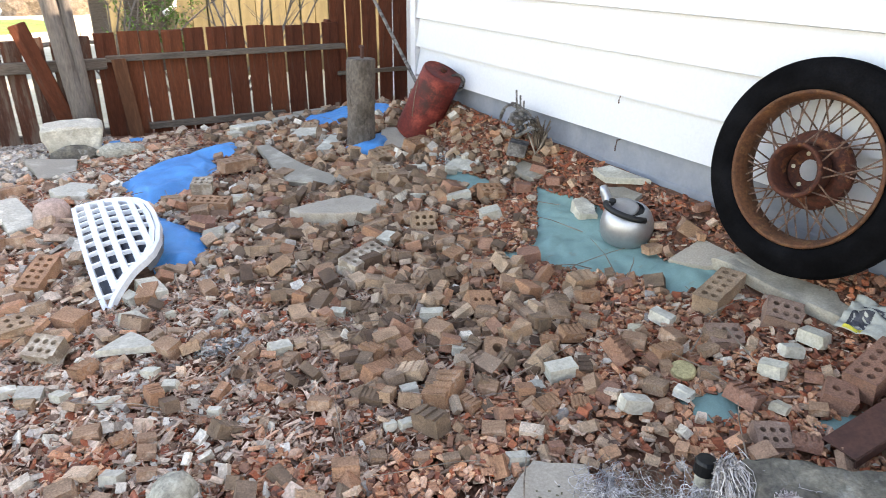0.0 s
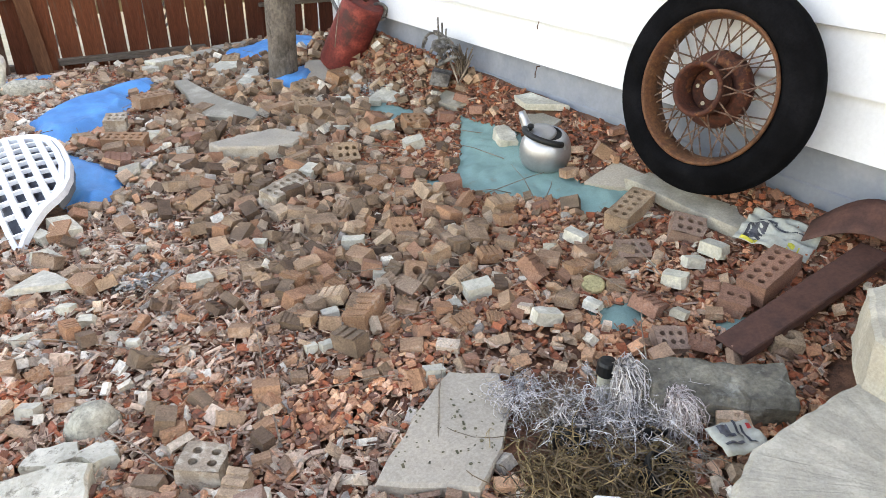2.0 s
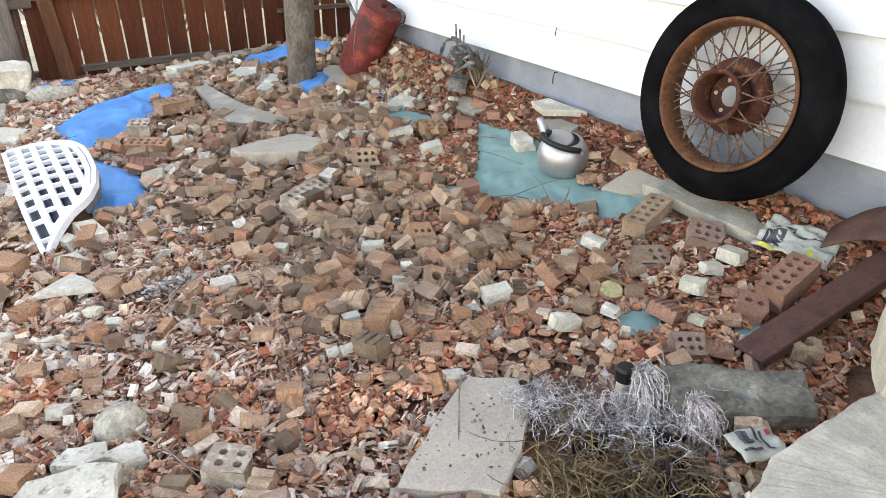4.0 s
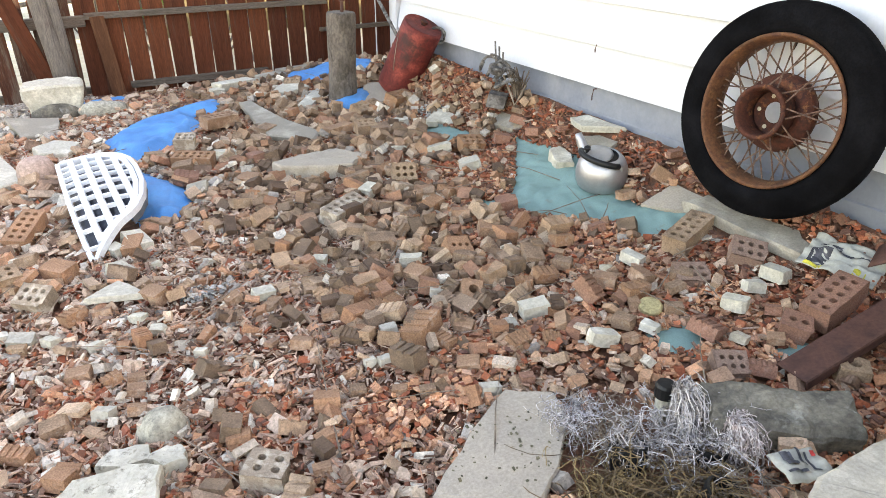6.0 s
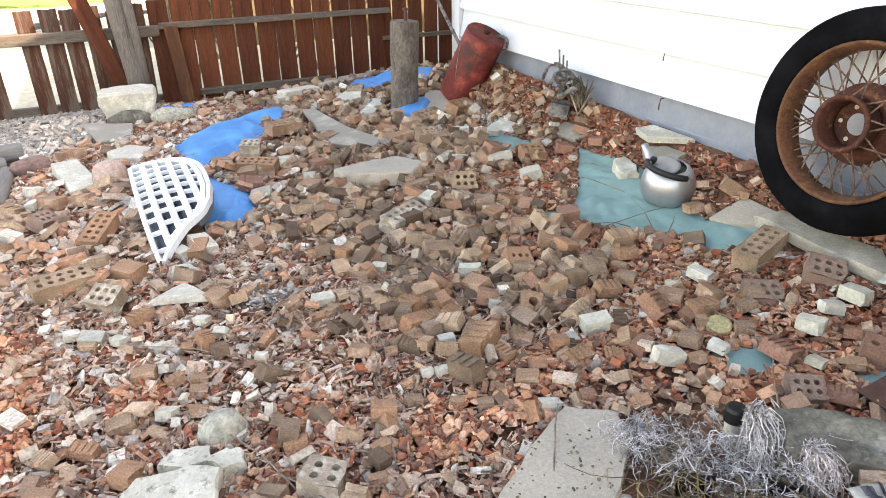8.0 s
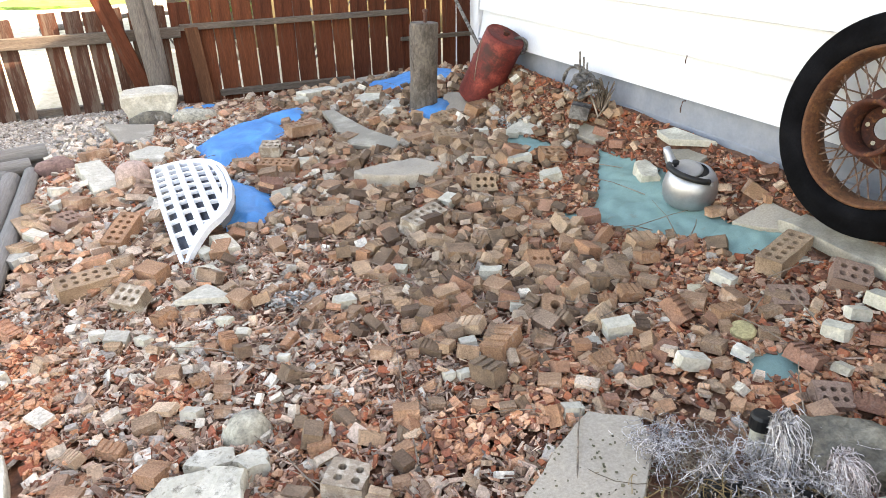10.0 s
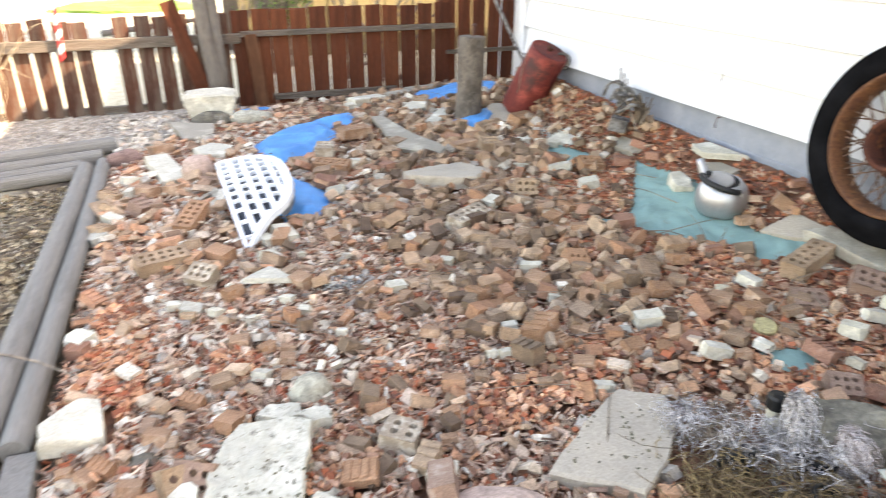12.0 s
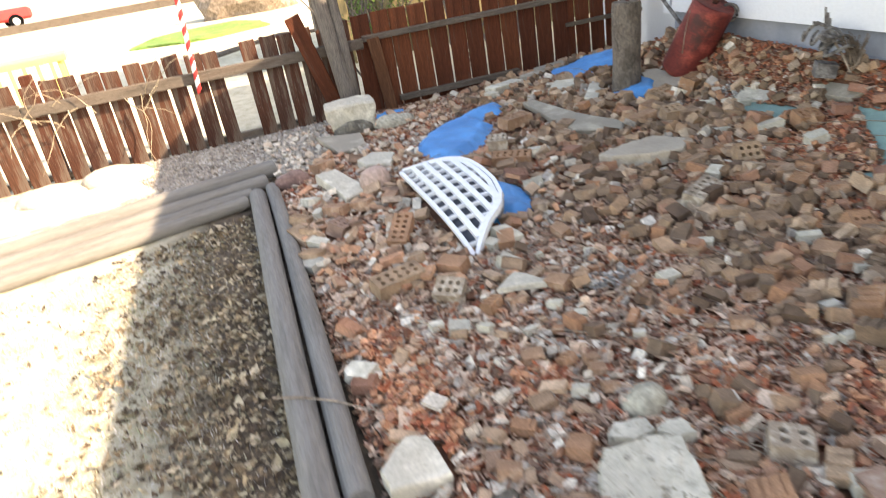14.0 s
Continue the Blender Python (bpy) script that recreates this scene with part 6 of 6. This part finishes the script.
# ---- beyond the fence ----
def shed():
    s = thing("neighbour_shed", "yellow board shed beyond the fence", "shed", kind="structure")
    bd = finish("board", box(0.19, 0.03, 2.6, 0.006, at=(0, 0, 1.3)), M_YBOARD)
    part("board", bd, None, s, m=pose(1.02, 9.62, -0.1))
    for k in range(21):
        part("board", bd, None, s, m=pose(1.78 + 0.2 * k, 9.6 + (0.012 if k % 2 else 0), -0.1))
    part("wall", box(4.2, 2.5, 2.5, at=(3.80, 10.9, 1.15)), M_YBOARD, s)
    # dark panel fills the recess in place of its shade
    part("side_wall", box(0.9, 0.2, 2.5, at=(1.24, 10.6, 1.15)), M_RAIL, s, "dark wall added for the shade in the recess")
    part("roof", box(5.6, 3.0, 0.12, at=(3.26, 10.9, 2.55)), M_ROOF, s)
    part("downpipe", tube([(1.70, 9.50, 2.4), (1.70, 9.50, 0.98), (1.67, 9.47, 0.86), (1.54, 9.43, 0.78)], 0.035, 10), M_WHITEP, s, "white downpipe", smooth=True)


shed()


def shrub(x, y, n, h, seed, leaves=0):
    r = random.Random(seed)
    s = thing("shrub", "bare twiggy shrub behind the fence" if not leaves else "green leafy shrub behind the fence", "shrub", pose(x, y, -0.05))
    bm, lf = bmesh.new(), bmesh.new()
    for _ in range(n):
        a = r.uniform(0, 6.28)
        p, d = Vector((0.1 * math.cos(a), 0.1 * math.sin(a), 0)), Vector((0.35 * math.cos(a), 0.35 * math.sin(a), 1)).normalized()
        pts = [p.copy()]
        for k in range(6):
            d = (d + Vector((r.uniform(-0.3, 0.3), r.uniform(-0.3, 0.3), r.uniform(-0.1, 0.2)))).normalized()
            p = p + d * h / 6
            pts.append(p.copy())
            if k > 1:
                for _ in range(2):
                    e = (d + Vector((r.uniform(-1, 1), r.uniform(-1, 1), r.uniform(-0.4, 0.5)))).normalized() * r.uniform(0.1, 0.3)
                    tube([p, p + e * 0.5 + Vector((0, 0, 0.01)), p + e], 0.005, 3, bm, 0.4)
                    for _ in range(leaves):
                        c = p + e * r.uniform(0.3, 1.1) + Vector((r.uniform(-0.05, 0.05), r.uniform(-0.05, 0.05), r.uniform(-0.05, 0.05)))
                        u = Vector((r.uniform(-1, 1), r.uniform(-1, 1), r.uniform(-0.5, 1))).normalized()
                        w = u.cross(Vector((0.3, 0.2, 1))).normalized()
                        q = [lf.verts.new(c + u * 0.028), lf.verts.new(c + w * 0.011), lf.verts.new(c - u * 0.028), lf.verts.new(c - w * 0.011)]
                        lf.faces.new(q)
        tube(pts, 0.013, 5, bm, 0.35)
    part("branches", bm, M_TWIG if leaves else M_GREYW, s)
    if leaves:
        part("leaves", lf, M_BUSH, s)
    else:
        lf.free()


shrub(0.95, 7.7, 7, 1.6, 1)
shrub(1.9, 7.9, 7, 1.8, 2)
shrub(2.35, 7.6, 5, 1.7, 3)
shrub(1.45, 8.9, 10, 0.95, 4, 16)


def table():
    t = thing("yellow_table", "bright yellow wooden play table in the sunny yard", "table", pose(-2.75, 9.2, -0.04, 0, 0, 8) @ Matrix.Diagonal((0.75, 0.8, 1.32, 1)))
    part("tabletop", box(1.5, 0.7, 0.05, 0.005, at=(0, 0, 0.62)), M_BRIGHTY, t)
    for x in (-0.65, 0.65):
        for y in (-0.28, 0.28):
            part("leg", box(0.07, 0.07, 0.6, 0.004, at=(x, y, 0.3)), M_BRIGHTY, t)
    for k in range(7):
        part("slat", box(0.05, 0.02, 0.30, 0.002, at=(-0.55 + 0.18 * k, -0.34, 0.46)), M_BRIGHTY, t)


table()


def striped_pole():
    t = thing("striped_pole", "red and white striped cane hooked on the fence", "cane", pose(-0.82, FY - 0.10, 0.46, 0, 3, 0))
    for k in range(16):
        bm = lathe([(0.021, 0), (0.022, 0.03), (0.021, 0.06)], 12)
        for v in bm.verts:
            v.co.z += 1.2 * v.co.x
        part("band", bm, M_REDP if k % 2 == 0 else M_WHITEP, t, m=pose(0, 0, 0.03 + 0.06 * k))


striped_pole()
# a flattened lump stands for a dark green patch on the lawn
solid("green_mound", rock(1.5, 0.9, 0.16, 41, 0.2, 0.3), M_BUSH, "low dark green patch on the far lawn", "mound", pose(-0.7, 17.5, -0.02))
solid("brush_pile", rock(1.4, 0.9, 0.8, 31, 0.3, 0.5), M_TWIG, "grey-brown pile of brush in the far yard", "brush", pose(0.5, 22.0, 0.08))
solid("timber_edging", box(10.0, 0.25, 0.4, 0.02, jit=0.02), M_RAIL, "brown timber edging across the far lawn", "edging", pose(-6.0, 33.9, 0.1, 0, 0, 3))
solid("fallen_branch", tube([(-1.0, 12.6, 0.02), (-0.2, 12.9, 0.08), (0.5, 13.3, 0.12), (1.3, 13.4, 0.05)], 0.05, 7, taper=0.6), M_GREYW, "grey fallen branch on the lawn", "branch")


def vine():
    v = thing("dry_vine", "bare dry vine trailing over the fence boards", "vine", pose(-1.95, FY - 0.09, 0.5))
    r = random.Random(12)
    for k in range(14):
        p, d = Vector((r.uniform(-0.3, 0.7), r.uniform(-0.05, 0.03), r.uniform(-0.1, 0.15))), Vector((r.uniform(-0.6, 1.0), r.uniform(-0.2, 0.05), r.uniform(-0.6, 0.6))).normalized()
        pts = [p.copy()]
        for s in range(9):
            d = (d + Vector((r.uniform(-0.35, 0.4), r.uniform(-0.15, 0.12), r.uniform(-0.45, 0.3)))).normalized()
            p = p + d * r.uniform(0.05, 0.09)
            p.y = min(p.y, 0.06)
            p.z = max(p.z, -0.5)
            pts.append(p.copy())
        part("twig", tube(pts, 0.0045, 5, taper=0.4), M_VINE, v)


vine()


def far_car():
    c = thing("parked_car", "red car parked beyond the far yard", "car", pose(-10.8, 40.0, -0.03, 0, 0, 20))
    body = box(4.2, 1.7, 0.55, 0.12, at=(0, 0, 0.6))
    part("body", body, M_REDP, c)
    part("cabin", box(2.2, 1.5, 0.5, 0.16, at=(-0.2, 0, 1.1)), M_BLACK, c, "dark glazed cabin")
    for x in (-1.3, 1.3):
        for y in (-0.82, 0.82):
            tyre = part("wheel", lathe([(0.16, -0.09), (0.3, -0.09), (0.32, -0.06), (0.32, 0.06), (0.3, 0.09), (0.16, 0.09)], 20), M_RUBBER, c, m=pose(x, y, 0.3, 90, 0, 0))
            part("rim", lathe([(0.05, -0.095), (0.17, -0.092), (0.17, 0.092), (0.05, 0.095)], 16), M_ALU, tyre)


far_car()


def sacks():
    for i, (x, y, sx, sy) in enumerate(((-1.62, 6.35, 0.28, 0.17), (-2.1, 6.15, 0.26, 0.2), (-2.65, 6.05, 0.3, 0.2))):
        bm = rock(sx, sy, 0.12, 50 + i, 0.3, 0.18)
        solid("pale_boulder", bm, M_PALE, "sun-bleached pale boulder near the fence", "stone", pose(x, y, lev(x, y) + 0.02), "pale boulders", smooth=True)
    solid("pale_slab", slab([(-3.4, 5.5), (-1.7, 5.55), (-1.3, 5.75), (-1.5, 6.2), (-3.3, 6.1)], 0.05, 0.03), M_PALE, "bright pale concrete pad behind the poles", "slab", pose(0, 0, 0.005))


sacks()


# ---- strewn rubble, chips and litter, by the thousand ----
heap = thing("rubble_heap", "heap of broken bricks, crumbs, mortar and bark chips", "rubble")
BLOCKS = ((1, 0.8, 0.55), (1.1, 0.6, 0.58), (0.9, 0.9, 0.5), (1.25, 0.56, 0.5), (1, 0.72, 0.62), (1.05, 0.75, 0.36), (0.85, 0.7, 0.6))
PROTO = [proto(chunk(*b, 500 + k, 1 + k % 2, 0, 0.86)) for k, b in enumerate(BLOCKS)] + [proto(chunk(1.1, 0.7, 0.6, 520 + k, k % 2, 3 + k % 3, 0.88)) for k in range(5)]
CHIPS = [proto(chunk(1.2, 0.85, 0.32, 540 + k, 3, 0, 0.62)) for k in range(5)]
SLIVER = [proto(box(1.15, 0.13 + 0.05 * k, 0.085, jit=0.085)) for k in range(4)]
PEB = [proto(rock(0.5, 0.42, 0.32, 60 + k, 0.9, 0.3, 1)) for k in range(3)]


def clear(x, y, out=True):
    ok = np.ones(x.shape, bool)
    if out:
        for poly in KEEP_OUT:
            ok &= ~inside(x, y, poly)
    return ok


def spots(n, x0, x1, y0, y1, weight, out=True):
    x, y = nrg.uniform(x0, x1, n), nrg.uniform(y0, y1, n)
    k = (nrg.random(n) < weight(x, y)) & clear(x, y, out)
    return x[k], y[k]


def gravel_strip(x, y):
    """Where pea gravel takes the place of rubble, between the poles and the fence."""
    return (y > 5.05 + (x + 0.42) * 0.9) & (x < 0.12)


def w_chunks(x, y):
    w = np.where((x < 1.05) & (y < 3.2), 0.24, 0.85)
    w = np.where((x > 1.0) & (x < 2.2) & (y > 1.6) & (y < 4.6), 0.95, w)
    w = np.where((x > 0.95) & (x < 1.9) & (y < 1.95), 0.36, w)
    w = np.where((x > 1.85) & (y < 2.0), 0.10, w)
    w = np.where((x > 1.95) & (y >= 2.0) & (y < 3.2), 0.22, w)
    w = np.where((x < 1.3) & (y > 4.5), 0.28, w)
    return np.where((x < -0.42) | (y > 6.3) | gravel_strip(x, y), 0, w)


x, y = spots(7500, -0.43, 2.72, 0.4, 6.35, w_chunks)
s = np.clip(nrg.lognormal(math.log(0.048), 0.32, len(x)) * np.where((x > 1.0) & (x < 2.3) & (y > 1.6) & (y < 4.6), 1.1, 0.95), 0.025, 0.098)
near = (y > 1.3) & (y < 3.4) & (x > 0.3) & (x < 2.4)
order = np.argsort(-(s * near))[:300]
rest = np.ones(len(x), bool)
rest[order] = False
z = level(x, y) + s * 0.2 + 0.012 + nrg.uniform(0, 0.042, len(x))
pm = []
for k in range(12):
    me = bpy.data.meshes.new("brick_piece")
    me.from_pydata(PROTO[k][0].tolist(), [], PROTO[k][1])
    me.shade_flat()
    me.materials.append(M_BRICK_P)
    pm.append(me)
for i in order:
    ob = new("brick_piece", pm[rng.randrange(12)])
    ob.parent = heap
    ob.matrix_local = pose(x[i], y[i], z[i], rng.gauss(0, 18), rng.gauss(0, 18), rng.uniform(0, 360)) @ Matrix.Diagonal((s[i], s[i] * rng.uniform(0.8, 1.1), s[i] * rng.uniform(0.8, 1.15), 1))
x, y, s, z = x[rest], y[rest], s[rest], z[rest]
pale = nrg.random(len(x)) < np.where(x < 0.6, 0.36, np.where(x < 1.1, 0.2, 0.08))
mid = (x > 1.0) & ((x < 2.35) | (y > 3.2)) & (y > 1.55)
for sel, material, name in ((~pale & ~mid, M_BRICK_S, "brick_rubble"), (~pale & mid, M_HEAP_S, "brick_rubble"), (pale, M_PALE_S, "mortar_rubble")):
    n = int(sel.sum())
    size = s[sel][:, None] * nrg.uniform(0.75, 1.25, (n, 3)) * np.stack([np.ones(n), np.ones(n), np.where(x[sel] < 1.1, 0.6, 1.0)], -1)
    scatter(name, np.stack([x[sel], y[sel], z[sel]], -1), size, turns(n, 27), material, heap, "broken brick bits" if name == "brick_rubble" else "pale mortar bits", PROTO[:8] if name == "mortar_rubble" else PROTO)


def w_small(x, y):
    return np.where((x < -0.46) | (y > 6.5) | gravel_strip(x, y), 0, np.where((x > 1.75) & (y < 3.3), 0.2, 0.75))


x, y = spots(13000, -0.46, 2.74, 0.3, 6.5, w_small)
n = len(x)
s = nrg.uniform(0.016, 0.04, n)
scatter("crumb_litter", np.stack([x, y, level(x, y) + s * 0.3 + nrg.uniform(0, 0.018, n)], -1), s[:, None] * nrg.uniform(0.7, 1.2, (n, 3)), turns(n, 30), M_BRICK_S, heap, "small brick crumbs", CHIPS)


def patch_of_chips(x, y):
    r = np.zeros(np.shape(x), bool)
    for cx, cy, a, b in ((0.60, 1.76, 0.13, 0.15), (0.90, 1.53, 0.16, 0.12), (1.12, 1.55, 0.14, 0.10), (0.14, 2.12, 0.10, 0.10), (0.42, 1.52, 0.09, 0.12), (-0.26, 2.45, 0.13, 0.35), (-0.30, 2.12, 0.14, 0.18), (0.30, 1.42, 0.06, 0.2), (1.35, 1.62, 0.3, 0.12)):
        r |= ((x - cx) / a) ** 2 + ((y - cy) / b) ** 2 < 1
    return r


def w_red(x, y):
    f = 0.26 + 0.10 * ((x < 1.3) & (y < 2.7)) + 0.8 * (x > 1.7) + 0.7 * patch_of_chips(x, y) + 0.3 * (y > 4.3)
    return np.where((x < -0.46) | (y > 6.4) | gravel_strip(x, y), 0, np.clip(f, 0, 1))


x, y = spots(110000, -0.46, 2.75, 0.3, 6.4, w_red)
n = len(x)
s = np.clip(nrg.lognormal(math.log(0.0165), 0.34, n), 0.008, 0.035)
# by the wall mostly deep red-brown chips, which also carry the wall's shade
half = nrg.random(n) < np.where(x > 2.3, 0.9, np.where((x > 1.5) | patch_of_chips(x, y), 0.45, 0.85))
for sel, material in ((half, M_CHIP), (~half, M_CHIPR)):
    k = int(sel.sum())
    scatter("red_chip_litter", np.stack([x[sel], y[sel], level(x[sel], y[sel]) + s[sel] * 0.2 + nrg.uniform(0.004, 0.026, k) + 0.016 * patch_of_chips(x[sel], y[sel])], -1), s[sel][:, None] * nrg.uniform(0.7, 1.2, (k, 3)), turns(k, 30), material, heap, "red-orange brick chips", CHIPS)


def w_bark(x, y):
    return np.where((x < -0.46) | (y > 6.4) | gravel_strip(x, y), 0, np.where((x < 1.4) & (y < 3.5), np.where(patch_of_chips(x, y), 0.22, 1.0), np.where((x > 1.6) & (y < 3.2), 0.10, 0.35)))


x, y = spots(80000, -0.46, 2.7, 0.3, 6.4, w_bark)
n = len(x)
s = np.clip(nrg.lognormal(math.log(0.023), 0.36, n), 0.010, 0.050)
scatter("bark_litter", np.stack([x, y, level(x, y) + nrg.uniform(0.008, 0.044, n)], -1), s[:, None] * nrg.uniform(0.7, 1.3, (n, 3)), turns(n, 27), M_WOOD, heap, "grey-brown bark chips", SLIVER)
x, y = spots(7500, -0.42, 2.6, 0.4, 6.4, lambda x, y: np.where((x < 0.9), 1.0, 0.14))
n = len(x)
s = nrg.uniform(0.012, 0.045, n) * np.where(x < 0.8, 1.15, 1.0)
scatter("mortar_litter", np.stack([x, y, level(x, y) + s * 0.25 + nrg.uniform(0.006, 0.02, n)], -1), s[:, None] * nrg.uniform(0.7, 1.2, (n, 3)), turns(n, 30), M_PALE_S, heap, "pale mortar crumbs", CHIPS)


# crumbs lying on the slabs, and two spills of grey-white shards
for (cx, cy, rx, ry, z0, n, material, name, lab) in ((1.16, 1.23, 0.20, 0.14, 0.136, 80, M_SPECK, "speck_litter", "dark olive specks on a slab"), (0.14, 1.40, 0.15, 0.28, 0.121, 110, M_SPECK, "speck_litter", "dark olive specks on a slab"),
                                               (0.64, 2.56, 0.10, 0.06, 0.075, 150, M_SHARD, "shard_spill", "spilled grey-white shards"), (2.38, 3.98, 0.13, 0.10, 0.235, 320, M_SHARD, "shard_spill", "spilled grey-white shards"), (2.02, 4.98, 0.14, 0.14, 0.185, 260, M_SHARD, "shard_spill", "spilled grey-white shards")):
    a, q = nrg.uniform(0, 2 * np.pi, n), np.sqrt(nrg.random(n))
    x, y = cx + rx * q * np.cos(a), cy + ry * q * np.sin(a)
    z = z0 + nrg.uniform(0.0, 0.006, n) if material is M_SPECK else level(x, y) + nrg.uniform(0.02, 0.05, n)
    scatter(name, np.stack([x, y, z], -1), (nrg.uniform(0.003, 0.009, n) if material is M_SPECK else nrg.uniform(0.006, 0.02, n))[:, None] * nrg.uniform(0.6, 1.2, (n, 3)), turns(n, 12 if material is M_SPECK else 35), material, heap, lab, CHIPS)

# twigs on the rubble
tw = bmesh.new()
for k in range(70):
    cx, cy, a, l = rng.uniform(0, 2.4), rng.uniform(1.2, 5.5), rng.uniform(0, 3.14), rng.uniform(0.08, 0.28)
    cz = lev(cx, cy) + 0.055
    tube([(cx - l * math.cos(a), cy - l * math.sin(a), cz - 0.01), (cx, cy + rng.uniform(-0.02, 0.02), cz + 0.01), (cx + l * math.cos(a), cy + l * math.sin(a), cz)], 0.0028, 4, tw, 0.5)
ob = part("twig_litter", tw, M_TWIG, heap, "thin dry twigs")
tagged(ob, kind="stuff")

# leaf litter, dry grass and gravel of the yard
leaf = [(np.array([(-0.5, 0, 0.05), (0, 0.28, 0.0), (0.5, 0, 0.08), (0, -0.28, 0.02), (0, 0, -0.06)], float), [(0, 1, 4), (1, 2, 4), (2, 3, 4), (3, 0, 4)])]
x, y = spots(75000, -3.6, -0.66, 0.2, 5.2, lambda x, y: np.where(y < 4.75 + (x + 0.6) * 0.25, np.clip(0.9 + (x + 1.05) * 1.6, 0.05, 0.9), 0), False)
n = len(x)
scatter("leaf_litter", np.stack([x, y, level(x, y) + nrg.uniform(0.002, 0.018, n)], -1), np.clip(nrg.lognormal(math.log(0.022), 0.5, n), 0.008, 0.07)[:, None] * nrg.uniform(0.6, 1.4, (n, 3)), turns(n, 26), M_LEAF, None, "dry brown leaf litter on bare soil", leaf)
bpy.data.objects["leaf_litter"]["category"] = "leaf litter"
blade = [(np.array([(-0.04, 0, 0), (0.04, 0, 0), (0.02, 0.1, 0.6), (0, 0.35, 1.0)], float), [(0, 1, 2), (0, 2, 3)])]
# pale grass thickens across the shadow edge to brighten the sunlit side
x, y = spots(95000, -4.2, -0.66, 0.2, 5.0, lambda x, y: np.where(y < 4.7 + (x + 0.6) * 0.25, np.clip((-0.75 - x) / 0.55, 0.10, 1.0), 0), False)
n = len(x)
scatter("dry_grass", np.stack([x, y, level(x, y) - 0.002], -1), nrg.uniform(0.012, 0.036, n)[:, None] * np.ones((n, 3)), turns(n, 38), M_DRYG, None, "short dry yellowish grass, paled for the sunlit yard", blade)
bpy.data.objects["dry_grass"]["category"] = "grass"
x, y = spots(17000, -1.9, 0.75, 5.0, 6.74, lambda x, y: np.where(gravel_strip(x, y) & ((x > -0.42) | (y > 5.55 + (x + 0.42) * 0.25)) | (y > 6.3) & (x < 0.6), 1.0, 0), True)
n = len(x)
s = nrg.uniform(0.014, 0.034, n)
scatter("gravel", np.stack([x, y, level(x, y) + s * 0.15 + 0.004], -1), s[:, None] * nrg.uniform(0.8, 1.2, (n, 3)), turns(n, 40), M_GRAVEL, None, "pale grey-brown pea gravel along the fence", PEB)
bpy.data.objects["gravel"]["category"] = "gravel"
